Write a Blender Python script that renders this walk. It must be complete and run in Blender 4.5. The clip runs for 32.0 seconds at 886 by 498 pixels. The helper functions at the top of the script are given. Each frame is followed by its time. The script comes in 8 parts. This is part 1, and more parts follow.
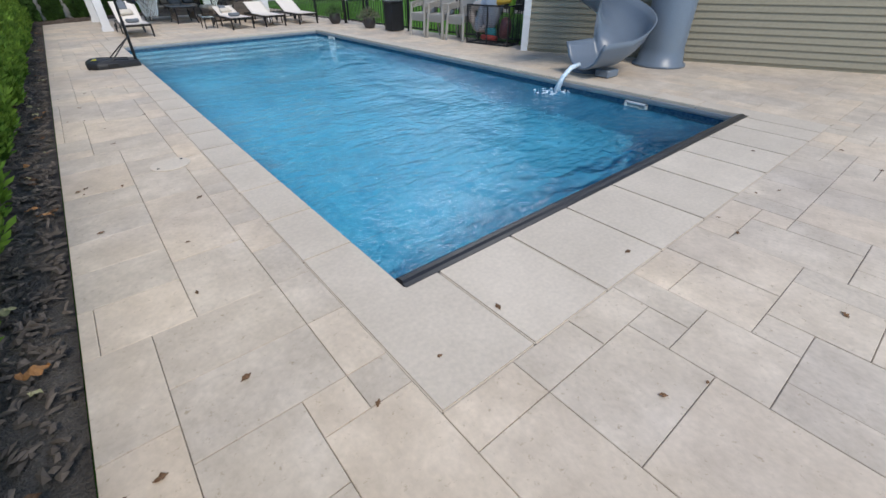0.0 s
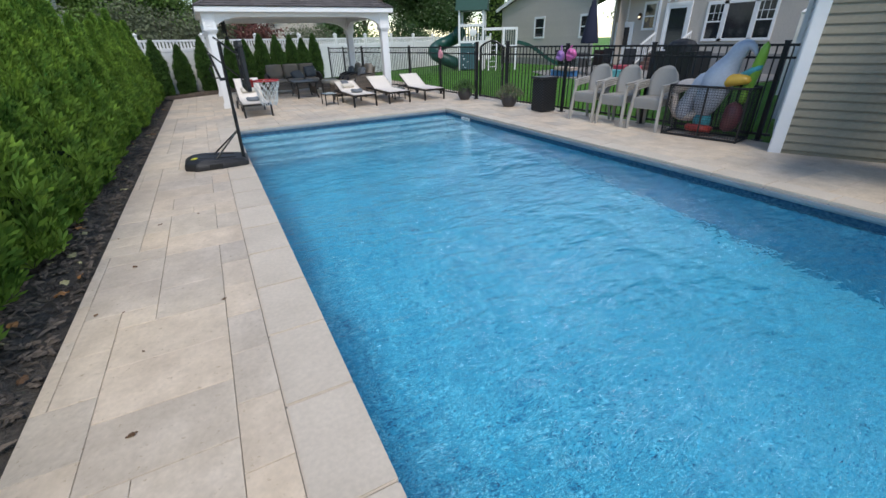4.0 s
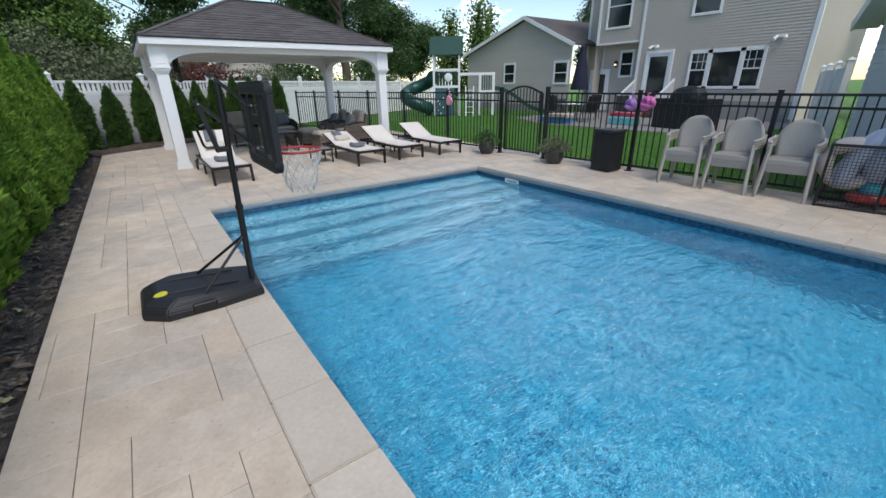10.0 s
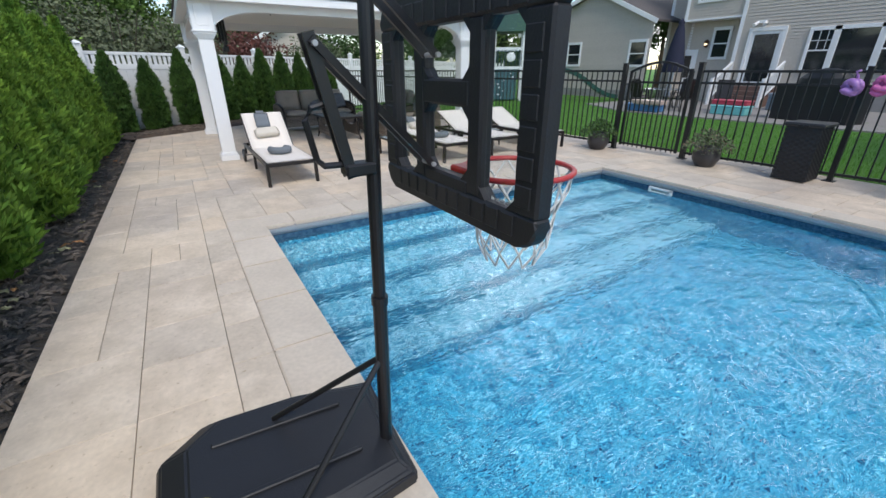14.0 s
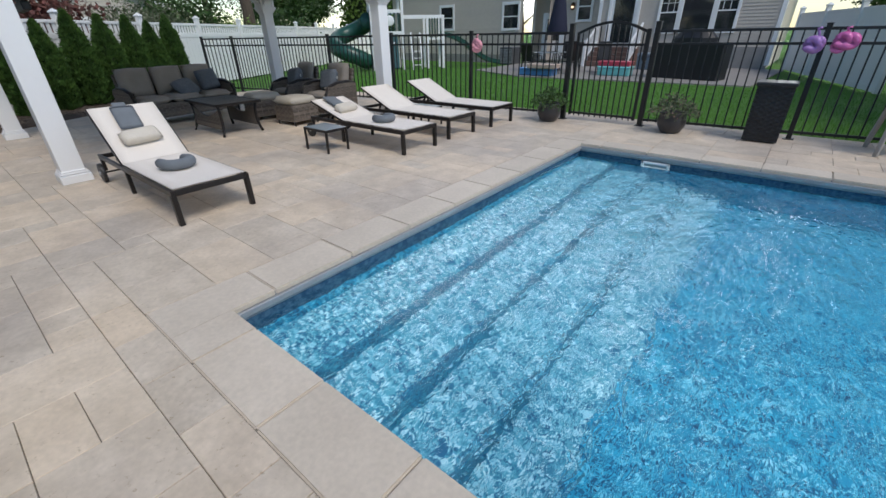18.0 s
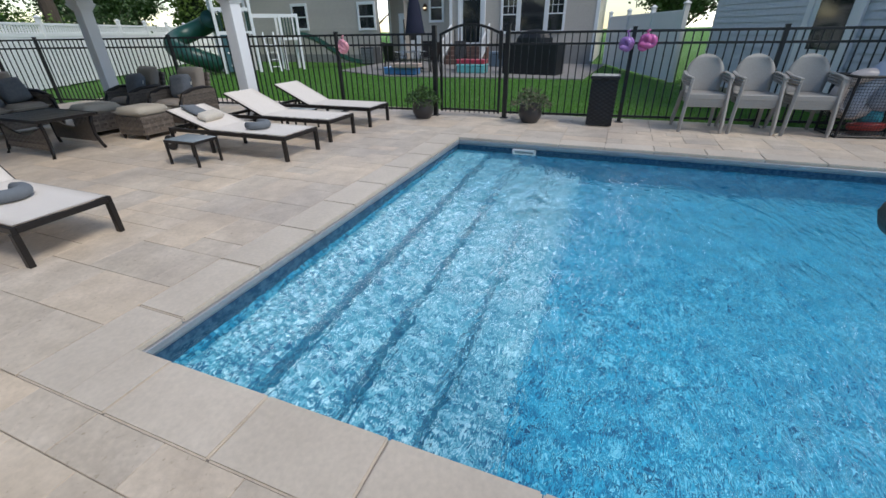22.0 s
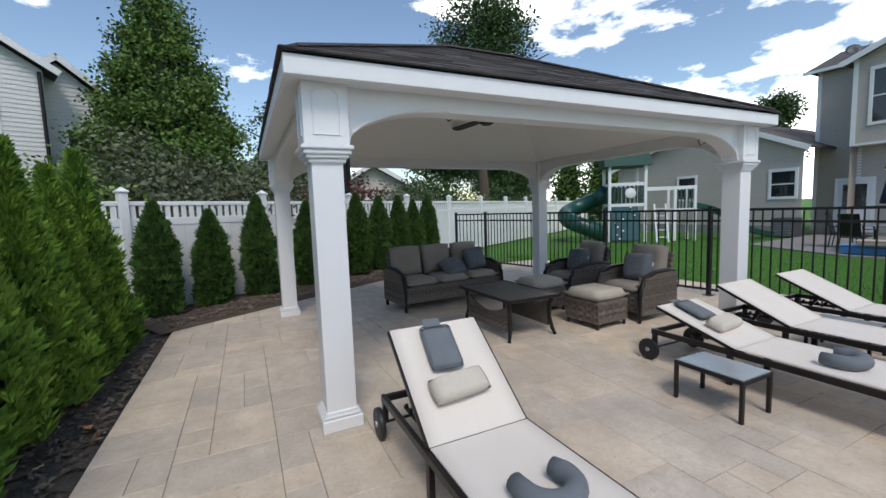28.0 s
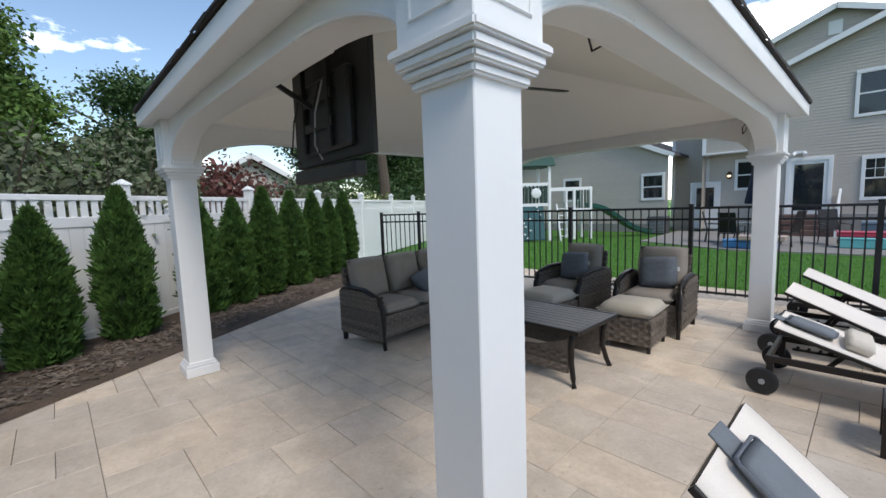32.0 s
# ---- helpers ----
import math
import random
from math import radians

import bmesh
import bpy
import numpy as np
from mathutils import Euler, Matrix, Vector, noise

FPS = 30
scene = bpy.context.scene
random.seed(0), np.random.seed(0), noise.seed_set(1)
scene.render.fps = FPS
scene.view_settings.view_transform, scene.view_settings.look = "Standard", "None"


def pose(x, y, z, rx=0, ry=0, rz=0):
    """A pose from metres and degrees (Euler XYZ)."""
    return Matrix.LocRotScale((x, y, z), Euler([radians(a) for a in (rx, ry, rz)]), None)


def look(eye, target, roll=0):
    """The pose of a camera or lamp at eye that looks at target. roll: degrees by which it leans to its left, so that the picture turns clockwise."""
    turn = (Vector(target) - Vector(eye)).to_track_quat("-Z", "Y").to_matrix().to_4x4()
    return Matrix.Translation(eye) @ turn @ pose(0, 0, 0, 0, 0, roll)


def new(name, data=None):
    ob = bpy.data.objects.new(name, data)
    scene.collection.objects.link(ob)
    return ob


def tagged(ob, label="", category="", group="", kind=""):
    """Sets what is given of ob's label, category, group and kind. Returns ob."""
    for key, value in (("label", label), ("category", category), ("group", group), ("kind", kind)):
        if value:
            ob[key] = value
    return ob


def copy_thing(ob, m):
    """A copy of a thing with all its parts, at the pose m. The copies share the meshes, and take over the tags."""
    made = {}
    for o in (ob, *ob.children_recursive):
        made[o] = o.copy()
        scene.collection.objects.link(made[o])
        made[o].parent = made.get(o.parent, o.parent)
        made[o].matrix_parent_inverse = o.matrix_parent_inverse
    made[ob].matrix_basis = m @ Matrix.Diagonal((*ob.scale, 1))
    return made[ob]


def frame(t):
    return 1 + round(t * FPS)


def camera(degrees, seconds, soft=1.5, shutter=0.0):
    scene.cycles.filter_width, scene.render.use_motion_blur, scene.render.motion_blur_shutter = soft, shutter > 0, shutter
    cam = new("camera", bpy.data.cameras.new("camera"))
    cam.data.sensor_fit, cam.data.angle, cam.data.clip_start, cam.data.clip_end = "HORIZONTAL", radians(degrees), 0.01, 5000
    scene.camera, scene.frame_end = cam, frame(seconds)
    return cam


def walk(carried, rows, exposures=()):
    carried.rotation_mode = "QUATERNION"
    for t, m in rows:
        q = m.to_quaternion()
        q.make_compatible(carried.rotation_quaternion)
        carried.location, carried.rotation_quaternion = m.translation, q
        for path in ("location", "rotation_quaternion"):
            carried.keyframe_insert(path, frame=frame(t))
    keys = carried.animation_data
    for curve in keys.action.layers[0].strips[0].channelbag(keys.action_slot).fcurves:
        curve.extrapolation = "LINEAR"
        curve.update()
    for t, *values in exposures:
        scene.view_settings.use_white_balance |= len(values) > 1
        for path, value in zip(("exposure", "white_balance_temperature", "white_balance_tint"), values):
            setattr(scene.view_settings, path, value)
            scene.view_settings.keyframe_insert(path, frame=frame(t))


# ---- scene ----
cam = camera(94.5, 32.0)
PATH = [
    (0, (0.028, 0.705, 1.462), (1.138, 2.063, 0.270), -0.4),
    (0.5, (0.098, 0.984, 1.449), (1.137, 2.421, 0.287), -0.9),
    (1, (0.159, 1.335, 1.502), (1.132, 2.848, 0.381), -0.8),
    (1.5, (0.197, 1.833, 1.494), (1.134, 3.407, 0.426), -1.3),
    (2, (0.334, 2.311, 1.490), (1.252, 3.923, 0.463), -1.5),
    (2.5, (0.423, 2.812, 1.513), (1.338, 4.441, 0.509), -1.1),
    (3, (0.530, 3.298, 1.531), (1.429, 4.947, 0.547), -1.6),
    (3.5, (0.652, 3.784, 1.538), (1.539, 5.449, 0.571), -1.6),
    (4, (0.681, 4.236, 1.557), (1.554, 5.912, 0.597), -1.6),
    (4.5, (0.685, 4.694, 1.539), (1.561, 6.378, 0.595), -1.4),
    (6.5, (0.607, 6.416, 1.534), (1.552, 8.099, 0.658), -1.8),
    (7, (0.562, 6.762, 1.558), (1.538, 8.440, 0.706), -1.8),
    (7.5, (0.572, 7.052, 1.562), (1.590, 8.716, 0.734), -1.6),
    (8, (0.567, 7.251, 1.587), (1.637, 8.894, 0.779), -1.4),
    (8.5, (0.440, 7.373, 1.600), (1.555, 8.992, 0.805), -1.3),
    (9, (0.381, 7.455, 1.578), (1.527, 9.056, 0.792), -1.3),
    (9.5, (0.367, 7.462, 1.598), (1.524, 9.055, 0.810), -1.1),
    (10, (0.392, 7.548, 1.585), (1.540, 9.146, 0.795), -0.9),
    (10.5, (0.509, 7.739, 1.582), (1.638, 9.351, 0.792), -0.8),
    (11, (0.552, 7.925, 1.575), (1.667, 9.544, 0.781), -0.7),
    (11.5, (0.561, 8.208, 1.569), (1.663, 9.832, 0.767), -0.5),
    (12, (0.591, 8.422, 1.536), (1.680, 10.048, 0.721), -0.4),
    (12.5, (0.702, 8.701, 1.514), (1.775, 10.328, 0.681), -0.1),
    (13, (0.682, 9.003, 1.473), (1.729, 10.639, 0.626), -0.0),
    (13.5, (0.542, 9.458, 1.468), (1.570, 11.104, 0.613), 0.1),
    (14, (0.475, 9.898, 1.425), (1.492, 11.552, 0.572), -0.2),
    (14.5, (0.231, 10.205, 1.521), (1.288, 11.826, 0.655), 0.0),
    (16.5, (0.127, 11.554, 1.419), (1.486, 12.914, 0.526), -1.5),
    (17, (0.214, 11.728, 1.424), (1.623, 13.017, 0.502), -1.2),
    (17.5, (0.279, 11.811, 1.428), (1.704, 13.059, 0.477), -1.1),
    (18, (0.272, 11.866, 1.402), (1.712, 13.068, 0.416), -1.1),
    (18.5, (0.277, 11.870, 1.403), (1.754, 12.998, 0.384), -1.3),
    (19, (0.264, 11.890, 1.391), (1.811, 12.898, 0.349), -1.7),
    (19.5, (0.177, 11.944, 1.418), (1.809, 12.792, 0.364), -1.9),
    (20, (0.134, 11.968, 1.423), (1.845, 12.648, 0.372), -2.2),
    (20.5, (0.110, 11.904, 1.436), (1.870, 12.457, 0.390), -2.0),
    (21, (0.091, 11.877, 1.439), (1.872, 12.381, 0.405), -1.8),
    (21.5, (0.069, 11.889, 1.436), (1.844, 12.440, 0.417), -1.5),
    (22, (0.056, 11.956, 1.435), (1.791, 12.655, 0.436), -1.0),
    (22.5, (0.045, 12.038, 1.425), (1.676, 12.980, 0.452), -0.8),
    (23, (0.144, 12.250, 1.423), (1.607, 13.471, 0.492), -1.1),
    (23.5, (0.309, 12.528, 1.450), (1.574, 13.997, 0.591), -1.6),
    (24, (0.364, 12.901, 1.432), (1.452, 14.562, 0.691), -1.8),
    (24.5, (0.404, 13.244, 1.504), (1.308, 14.931, 0.924), -2.4),
    (25, (0.603, 13.566, 1.522), (1.431, 15.327, 1.06), -2.3),
    (25.5, (0.615, 13.794, 1.534), (1.404, 15.594, 1.162), -2.4),
    (26, (0.626, 14.08, 1.544), (1.402, 15.898, 1.244), -2.1),
    (26.5, (0.658, 14.367, 1.556), (1.439, 16.192, 1.307), -2.2),
    (28.5, (0.496, 15.175, 1.524), (1.416, 16.941, 1.341), -1.9),
    (29, (0.452, 15.383, 1.536), (1.444, 17.109, 1.338), -1.8),
    (29.5, (0.399, 15.581, 1.549), (1.448, 17.269, 1.33), -1.9),
    (30, (0.298, 15.816, 1.536), (1.417, 17.458, 1.308), -1.9),
    (30.5, (0.297, 16.072, 1.532), (1.489, 17.66, 1.288), -1.8),
    (31, (0.269, 16.379, 1.524), (1.529, 17.915, 1.291), -2.1),
    (31.5, (0.159, 16.731, 1.545), (1.477, 18.219, 1.325), -2.2),
    (32, (0.156, 17.109, 1.536), (1.526, 18.551, 1.33), -2.0),
]
walk(cam, [(t, look(eye, target, roll)) for t, eye, target, roll in PATH],
     exposures=((0, 0.45, 6900, 10), (2, 0.5, 6900, 10), (7, 0.33, 6900, 10), (11, 0.33, 6900, 10), (14, 0.55, 6900, 10), (17, 0.25, 6900, 10), (21, 0.22, 6900, 10), (24, 0.3, 6900, 10), (26, 0.2, 6900, 10), (29, 0.2, 6900, 10), (31, 0.42, 6900, 10), (32, 0.52, 6900, 10)))

# ---- world and sun ----
world = bpy.data.worlds.new("sky")
scene.world = world
world.use_nodes = True
wn, wl = world.node_tree.nodes, world.node_tree.links
SUN_EL, SUN_AZ = radians(52), radians(198)
sky = wn.new("ShaderNodeTexSky")
sky.sky_type, sky.sun_disc, sky.sun_elevation, sky.sun_rotation = "NISHITA", False, SUN_EL, SUN_AZ
sky.air_density, sky.dust_density, sky.ozone_density = 1.1, 0.1, 2.8
wcoord = wn.new("ShaderNodeTexCoord")
wmap = wn.new("ShaderNodeMapping")
wmap.inputs["Scale"].default_value = (1.0, 1.0, 2.6)
wmap.inputs["Location"].default_value = (1.7, 0.4, 0.9)
wl.new(wcoord.outputs["Generated"], wmap.inputs["Vector"])
cloud = wn.new("ShaderNodeTexNoise")
cloud.inputs["Scale"].default_value, cloud.inputs["Detail"].default_value, cloud.inputs["Roughness"].default_value = 3.2, 9, 0.58
wl.new(wmap.outputs["Vector"], cloud.inputs["Vector"])
cramp = wn.new("ShaderNodeValToRGB")
cramp.color_ramp.elements[0].position, cramp.color_ramp.elements[1].position = 0.625, 0.82
wsep = wn.new("ShaderNodeSeparateXYZ")
wl.new(wcoord.outputs["Generated"], wsep.inputs["Vector"])
east = wn.new("ShaderNodeMath")                         # more cloud to the east than to the west
east.operation = "MULTIPLY_ADD"
east.inputs[1].default_value = 0.15
wl.new(wsep.outputs["X"], east.inputs[0])
wl.new(cloud.outputs["Fac"], east.inputs[2])
wl.new(east.outputs[0], cramp.inputs["Fac"])
cmix = wn.new("ShaderNodeMixRGB")
cmix.inputs["Color2"].default_value = (34.0, 34.4, 35.0, 1)
wl.new(cramp.outputs["Color"], cmix.inputs["Fac"])
wl.new(sky.outputs["Color"], cmix.inputs["Color1"])
wl.new(cmix.outputs["Color"], wn["Background"].inputs["Color"])
wn["Background"].inputs["Strength"].default_value = 0.14
sun = new("sun", bpy.data.lights.new("sun", "SUN"))
sun.data.energy, sun.data.angle, sun.data.color = 1.75, radians(20), (1.0, 0.965, 0.92)
sun.matrix_world = look((0, 0, 30), (0 - math.sin(SUN_AZ) * math.cos(SUN_EL) * 10, 0 - math.cos(SUN_AZ) * math.cos(SUN_EL) * 10, 30 - math.sin(SUN_EL) * 10))


# ---- materials ----
def surface(name, base, rough=0.5, metal=0.0, second=None, scale=6.0, amount=0.35, fine=90.0, bump=0.15, deep=0.004, per_object=0.0, per_island=0.0,
            stretch=(1, 1, 1), spec=0.5, sheen=0.0, world_space=False, speck=0.3):
    """A worn surface: two colours mixed by broad noise, fine grain on top, relief, and a shift from piece to piece."""
    m = bpy.data.materials.new(name)
    m.use_nodes = True
    n, l = m.node_tree.nodes, m.node_tree.links
    b = n["Principled BSDF"]
    b.inputs["Roughness"].default_value, b.inputs["Metallic"].default_value = rough, metal
    b.inputs["Specular IOR Level"].default_value = spec
    b.inputs["Sheen Weight"].default_value = sheen
    second = second or tuple(0.72 * c for c in base)
    co, mp = n.new("ShaderNodeTexCoord"), n.new("ShaderNodeMapping")
    mp.inputs["Scale"].default_value = stretch
    if world_space:
        geo = n.new("ShaderNodeNewGeometry")
        l.new(geo.outputs["Position"], mp.inputs["Vector"])
    else:
        l.new(co.outputs["Object"], mp.inputs["Vector"])
    if per_object:
        info = n.new("ShaderNodeObjectInfo")
        off = n.new("ShaderNodeVectorMath")
        off.operation = "SCALE"
        off.inputs[0].default_value = (7.3, 3.1, 5.7)
        l.new(info.outputs["Random"], off.inputs["Scale"])
        l.new(off.outputs["Vector"], mp.inputs["Location"])
    broad, grain = n.new("ShaderNodeTexNoise"), n.new("ShaderNodeTexNoise")
    broad.inputs["Scale"].default_value, broad.inputs["Detail"].default_value, broad.inputs["Roughness"].default_value = scale, 5, 0.6
    grain.inputs["Scale"].default_value, grain.inputs["Detail"].default_value = fine, 3
    for t in (broad, grain):
        l.new(mp.outputs["Vector"], t.inputs["Vector"])
    ramp = n.new("ShaderNodeMapRange")
    ramp.inputs["From Min"].default_value, ramp.inputs["From Max"].default_value = 0.5 - amount, 0.5 + amount
    l.new(broad.outputs["Fac"], ramp.inputs["Value"])
    mix = n.new("ShaderNodeMixRGB")
    mix.inputs["Color1"].default_value, mix.inputs["Color2"].default_value = (*second, 1), (*base, 1)
    l.new(ramp.outputs["Result"], mix.inputs["Fac"])
    hsv = n.new("ShaderNodeHueSaturation")
    l.new(mix.outputs["Color"], hsv.inputs["Color"])
    value = n.new("ShaderNodeMath")
    value.operation = "MULTIPLY_ADD"
    value.inputs[1].default_value, value.inputs[2].default_value = speck, 1 - speck / 2
    l.new(grain.outputs["Fac"], value.inputs[0])
    last = value
    for weight, source in ((per_object, "object"), (per_island, "island")):
        if weight:
            r = n.new("ShaderNodeObjectInfo") if source == "object" else n.new("ShaderNodeNewGeometry")
            out = r.outputs["Random"] if source == "object" else r.outputs["Random Per Island"]
            shift = n.new("ShaderNodeMath")
            shift.operation = "MULTIPLY_ADD"
            shift.inputs[1].default_value = 2 * weight
            add = n.new("ShaderNodeMath")
            add.operation = "SUBTRACT"
            add.inputs[1].default_value = weight
            l.new(out, shift.inputs[0])
            l.new(last.outputs[0], shift.inputs[2])
            l.new(shift.outputs[0], add.inputs[0])
            last = add
    l.new(last.outputs[0], hsv.inputs["Value"])
    l.new(hsv.outputs["Color"], b.inputs["Base Color"])
    if bump:
        bp = n.new("ShaderNodeBump")
        bp.inputs["Strength"].default_value, bp.inputs["Distance"].default_value = bump, deep
        l.new(grain.outputs["Fac"], bp.inputs["Height"])
        l.new(bp.outputs["Normal"], b.inputs["Normal"])
    return m


def travertine(name, island):
    """Tumbled travertine: beige, grey and honey pieces, cloudy veins, small pits."""
    m = surface(name, (0.635, 0.54, 0.44), 0.55, second=(0.535, 0.45, 0.36), scale=4.2, amount=0.13, fine=34, bump=0.35, deep=0.003,
                per_object=0.0 if island else 0.06, per_island=0.06 if island else 0.0, stretch=(1.2, 1, 1), spec=0.35)
    n, l = m.node_tree.nodes, m.node_tree.links
    mix = next(x for x in n if x.type == "MIX_RGB")
    hsv = next(x for x in n if x.type == "HUE_SAT")
    r = n.new("ShaderNodeNewGeometry" if island else "ShaderNodeObjectInfo")
    out = r.outputs["Random Per Island" if island else "Random"]
    tint = n.new("ShaderNodeValToRGB")
    e = tint.color_ramp.elements
    e[0].position, e[0].color = 0.0, (0.975, 0.985, 1.0, 1)
    e[1].position, e[1].color = 1.0, (1.03, 0.99, 0.94, 1)
    mid = e.new(0.45)
    mid.color = (1, 1, 1, 1)
    l.new(out, tint.inputs["Fac"])
    mul = n.new("ShaderNodeMixRGB")
    mul.blend_type = "MULTIPLY"
    mul.inputs["Fac"].default_value = 1
    l.new(mix.outputs["Color"], mul.inputs["Color1"])
    l.new(tint.outputs["Color"], mul.inputs["Color2"])
    stain = n.new("ShaderNodeTexNoise")
    stain.inputs["Scale"].default_value, stain.inputs["Detail"].default_value = 0.55, 4
    geo = n.new("ShaderNodeNewGeometry")
    l.new(geo.outputs["Position"], stain.inputs["Vector"])
    sr = n.new("ShaderNodeValToRGB")
    sr.color_ramp.elements[0].position, sr.color_ramp.elements[0].color = 0.38, (0.8, 0.8, 0.82, 1)
    sr.color_ramp.elements[1].position, sr.color_ramp.elements[1].color = 0.6, (1.04, 1.03, 1.0, 1)
    l.new(stain.outputs["Fac"], sr.inputs["Fac"])
    mul2 = n.new("ShaderNodeMixRGB")
    mul2.blend_type = "MULTIPLY"
    mul2.inputs["Fac"].default_value = 0.8
    l.new(mul.outputs["Color"], mul2.inputs["Color1"])
    l.new(sr.outputs["Color"], mul2.inputs["Color2"])
    pale = n.new("ShaderNodeTexNoise")                  # worn, whitish patches and small pits
    pale.inputs["Scale"].default_value, pale.inputs["Detail"].default_value, pale.inputs["Roughness"].default_value = 1.7, 7, 0.68
    l.new(geo.outputs["Position"], pale.inputs["Vector"])
    pr = n.new("ShaderNodeValToRGB")
    pr.color_ramp.elements[0].position, pr.color_ramp.elements[0].color = 0.5, (1, 1, 1, 1)
    pr.color_ramp.elements[1].position, pr.color_ramp.elements[1].color = 0.66, (1.13, 1.14, 1.16, 1)
    l.new(pale.outputs["Fac"], pr.inputs["Fac"])
    pits = n.new("ShaderNodeTexNoise")
    pits.inputs["Scale"].default_value, pits.inputs["Detail"].default_value, pits.inputs["Roughness"].default_value = 26, 5, 0.7
    l.new(geo.outputs["Position"], pits.inputs["Vector"])
    pt = n.new("ShaderNodeValToRGB")
    pt.color_ramp.elements[0].position, pt.color_ramp.elements[0].color = 0.3, (0.7, 0.66, 0.6, 1)
    pt.color_ramp.elements[1].position, pt.color_ramp.elements[1].color = 0.4, (1, 1, 1, 1)
    l.new(pits.outputs["Fac"], pt.inputs["Fac"])
    last = mul2
    for ramp in (pr, pt):
        step = n.new("ShaderNodeMixRGB")
        step.blend_type = "MULTIPLY"
        step.inputs["Fac"].default_value = 1
        l.new(last.outputs["Color"], step.inputs["Color1"])
        l.new(ramp.outputs["Color"], step.inputs["Color2"])
        last = step
    l.new(last.outputs["Color"], hsv.inputs["Color"])
    return m


def liner(name, tones, scale=75):
    """Pebble-print pool liner: pale and deep blue specks."""
    m = bpy.data.materials.new(name)
    m.use_nodes = True
    n, l = m.node_tree.nodes, m.node_tree.links
    b = n["Principled BSDF"]
    b.inputs["Roughness"].default_value = 0.4
    geo = n.new("ShaderNodeNewGeometry")
    v = n.new("ShaderNodeTexVoronoi")
    v.inputs["Scale"].default_value = scale
    l.new(geo.outputs["Position"], v.inputs["Vector"])
    big = n.new("ShaderNodeTexNoise")
    big.inputs["Scale"].default_value, big.inputs["Detail"].default_value = 9, 4
    l.new(geo.outputs["Position"], big.inputs["Vector"])
    sep = n.new("ShaderNodeSeparateColor")
    l.new(v.outputs["Color"], sep.inputs["Color"])
    add = n.new("ShaderNodeMath")
    add.operation = "MULTIPLY_ADD"
    add.inputs[1].default_value = 0.62
    l.new(sep.outputs["Red"], add.inputs[0])
    sc = n.new("ShaderNodeMath")
    sc.operation = "MULTIPLY"
    sc.inputs[1].default_value = 0.36
    l.new(big.outputs["Fac"], sc.inputs[0])
    l.new(sc.outputs[0], add.inputs[2])
    ramp = n.new("ShaderNodeValToRGB")
    e = ramp.color_ramp.elements
    e[0].position, e[0].color = 0.2, (*tones[0], 1)
    e[1].position, e[1].color = 0.82, (*tones[3], 1)
    a = e.new(0.45)
    a.color = (*tones[1], 1)
    c = e.new(0.62)
    c.color = (*tones[2], 1)
    l.new(add.outputs[0], ramp.inputs["Fac"])
    l.new(ramp.outputs["Color"], b.inputs["Base Color"])
    return m


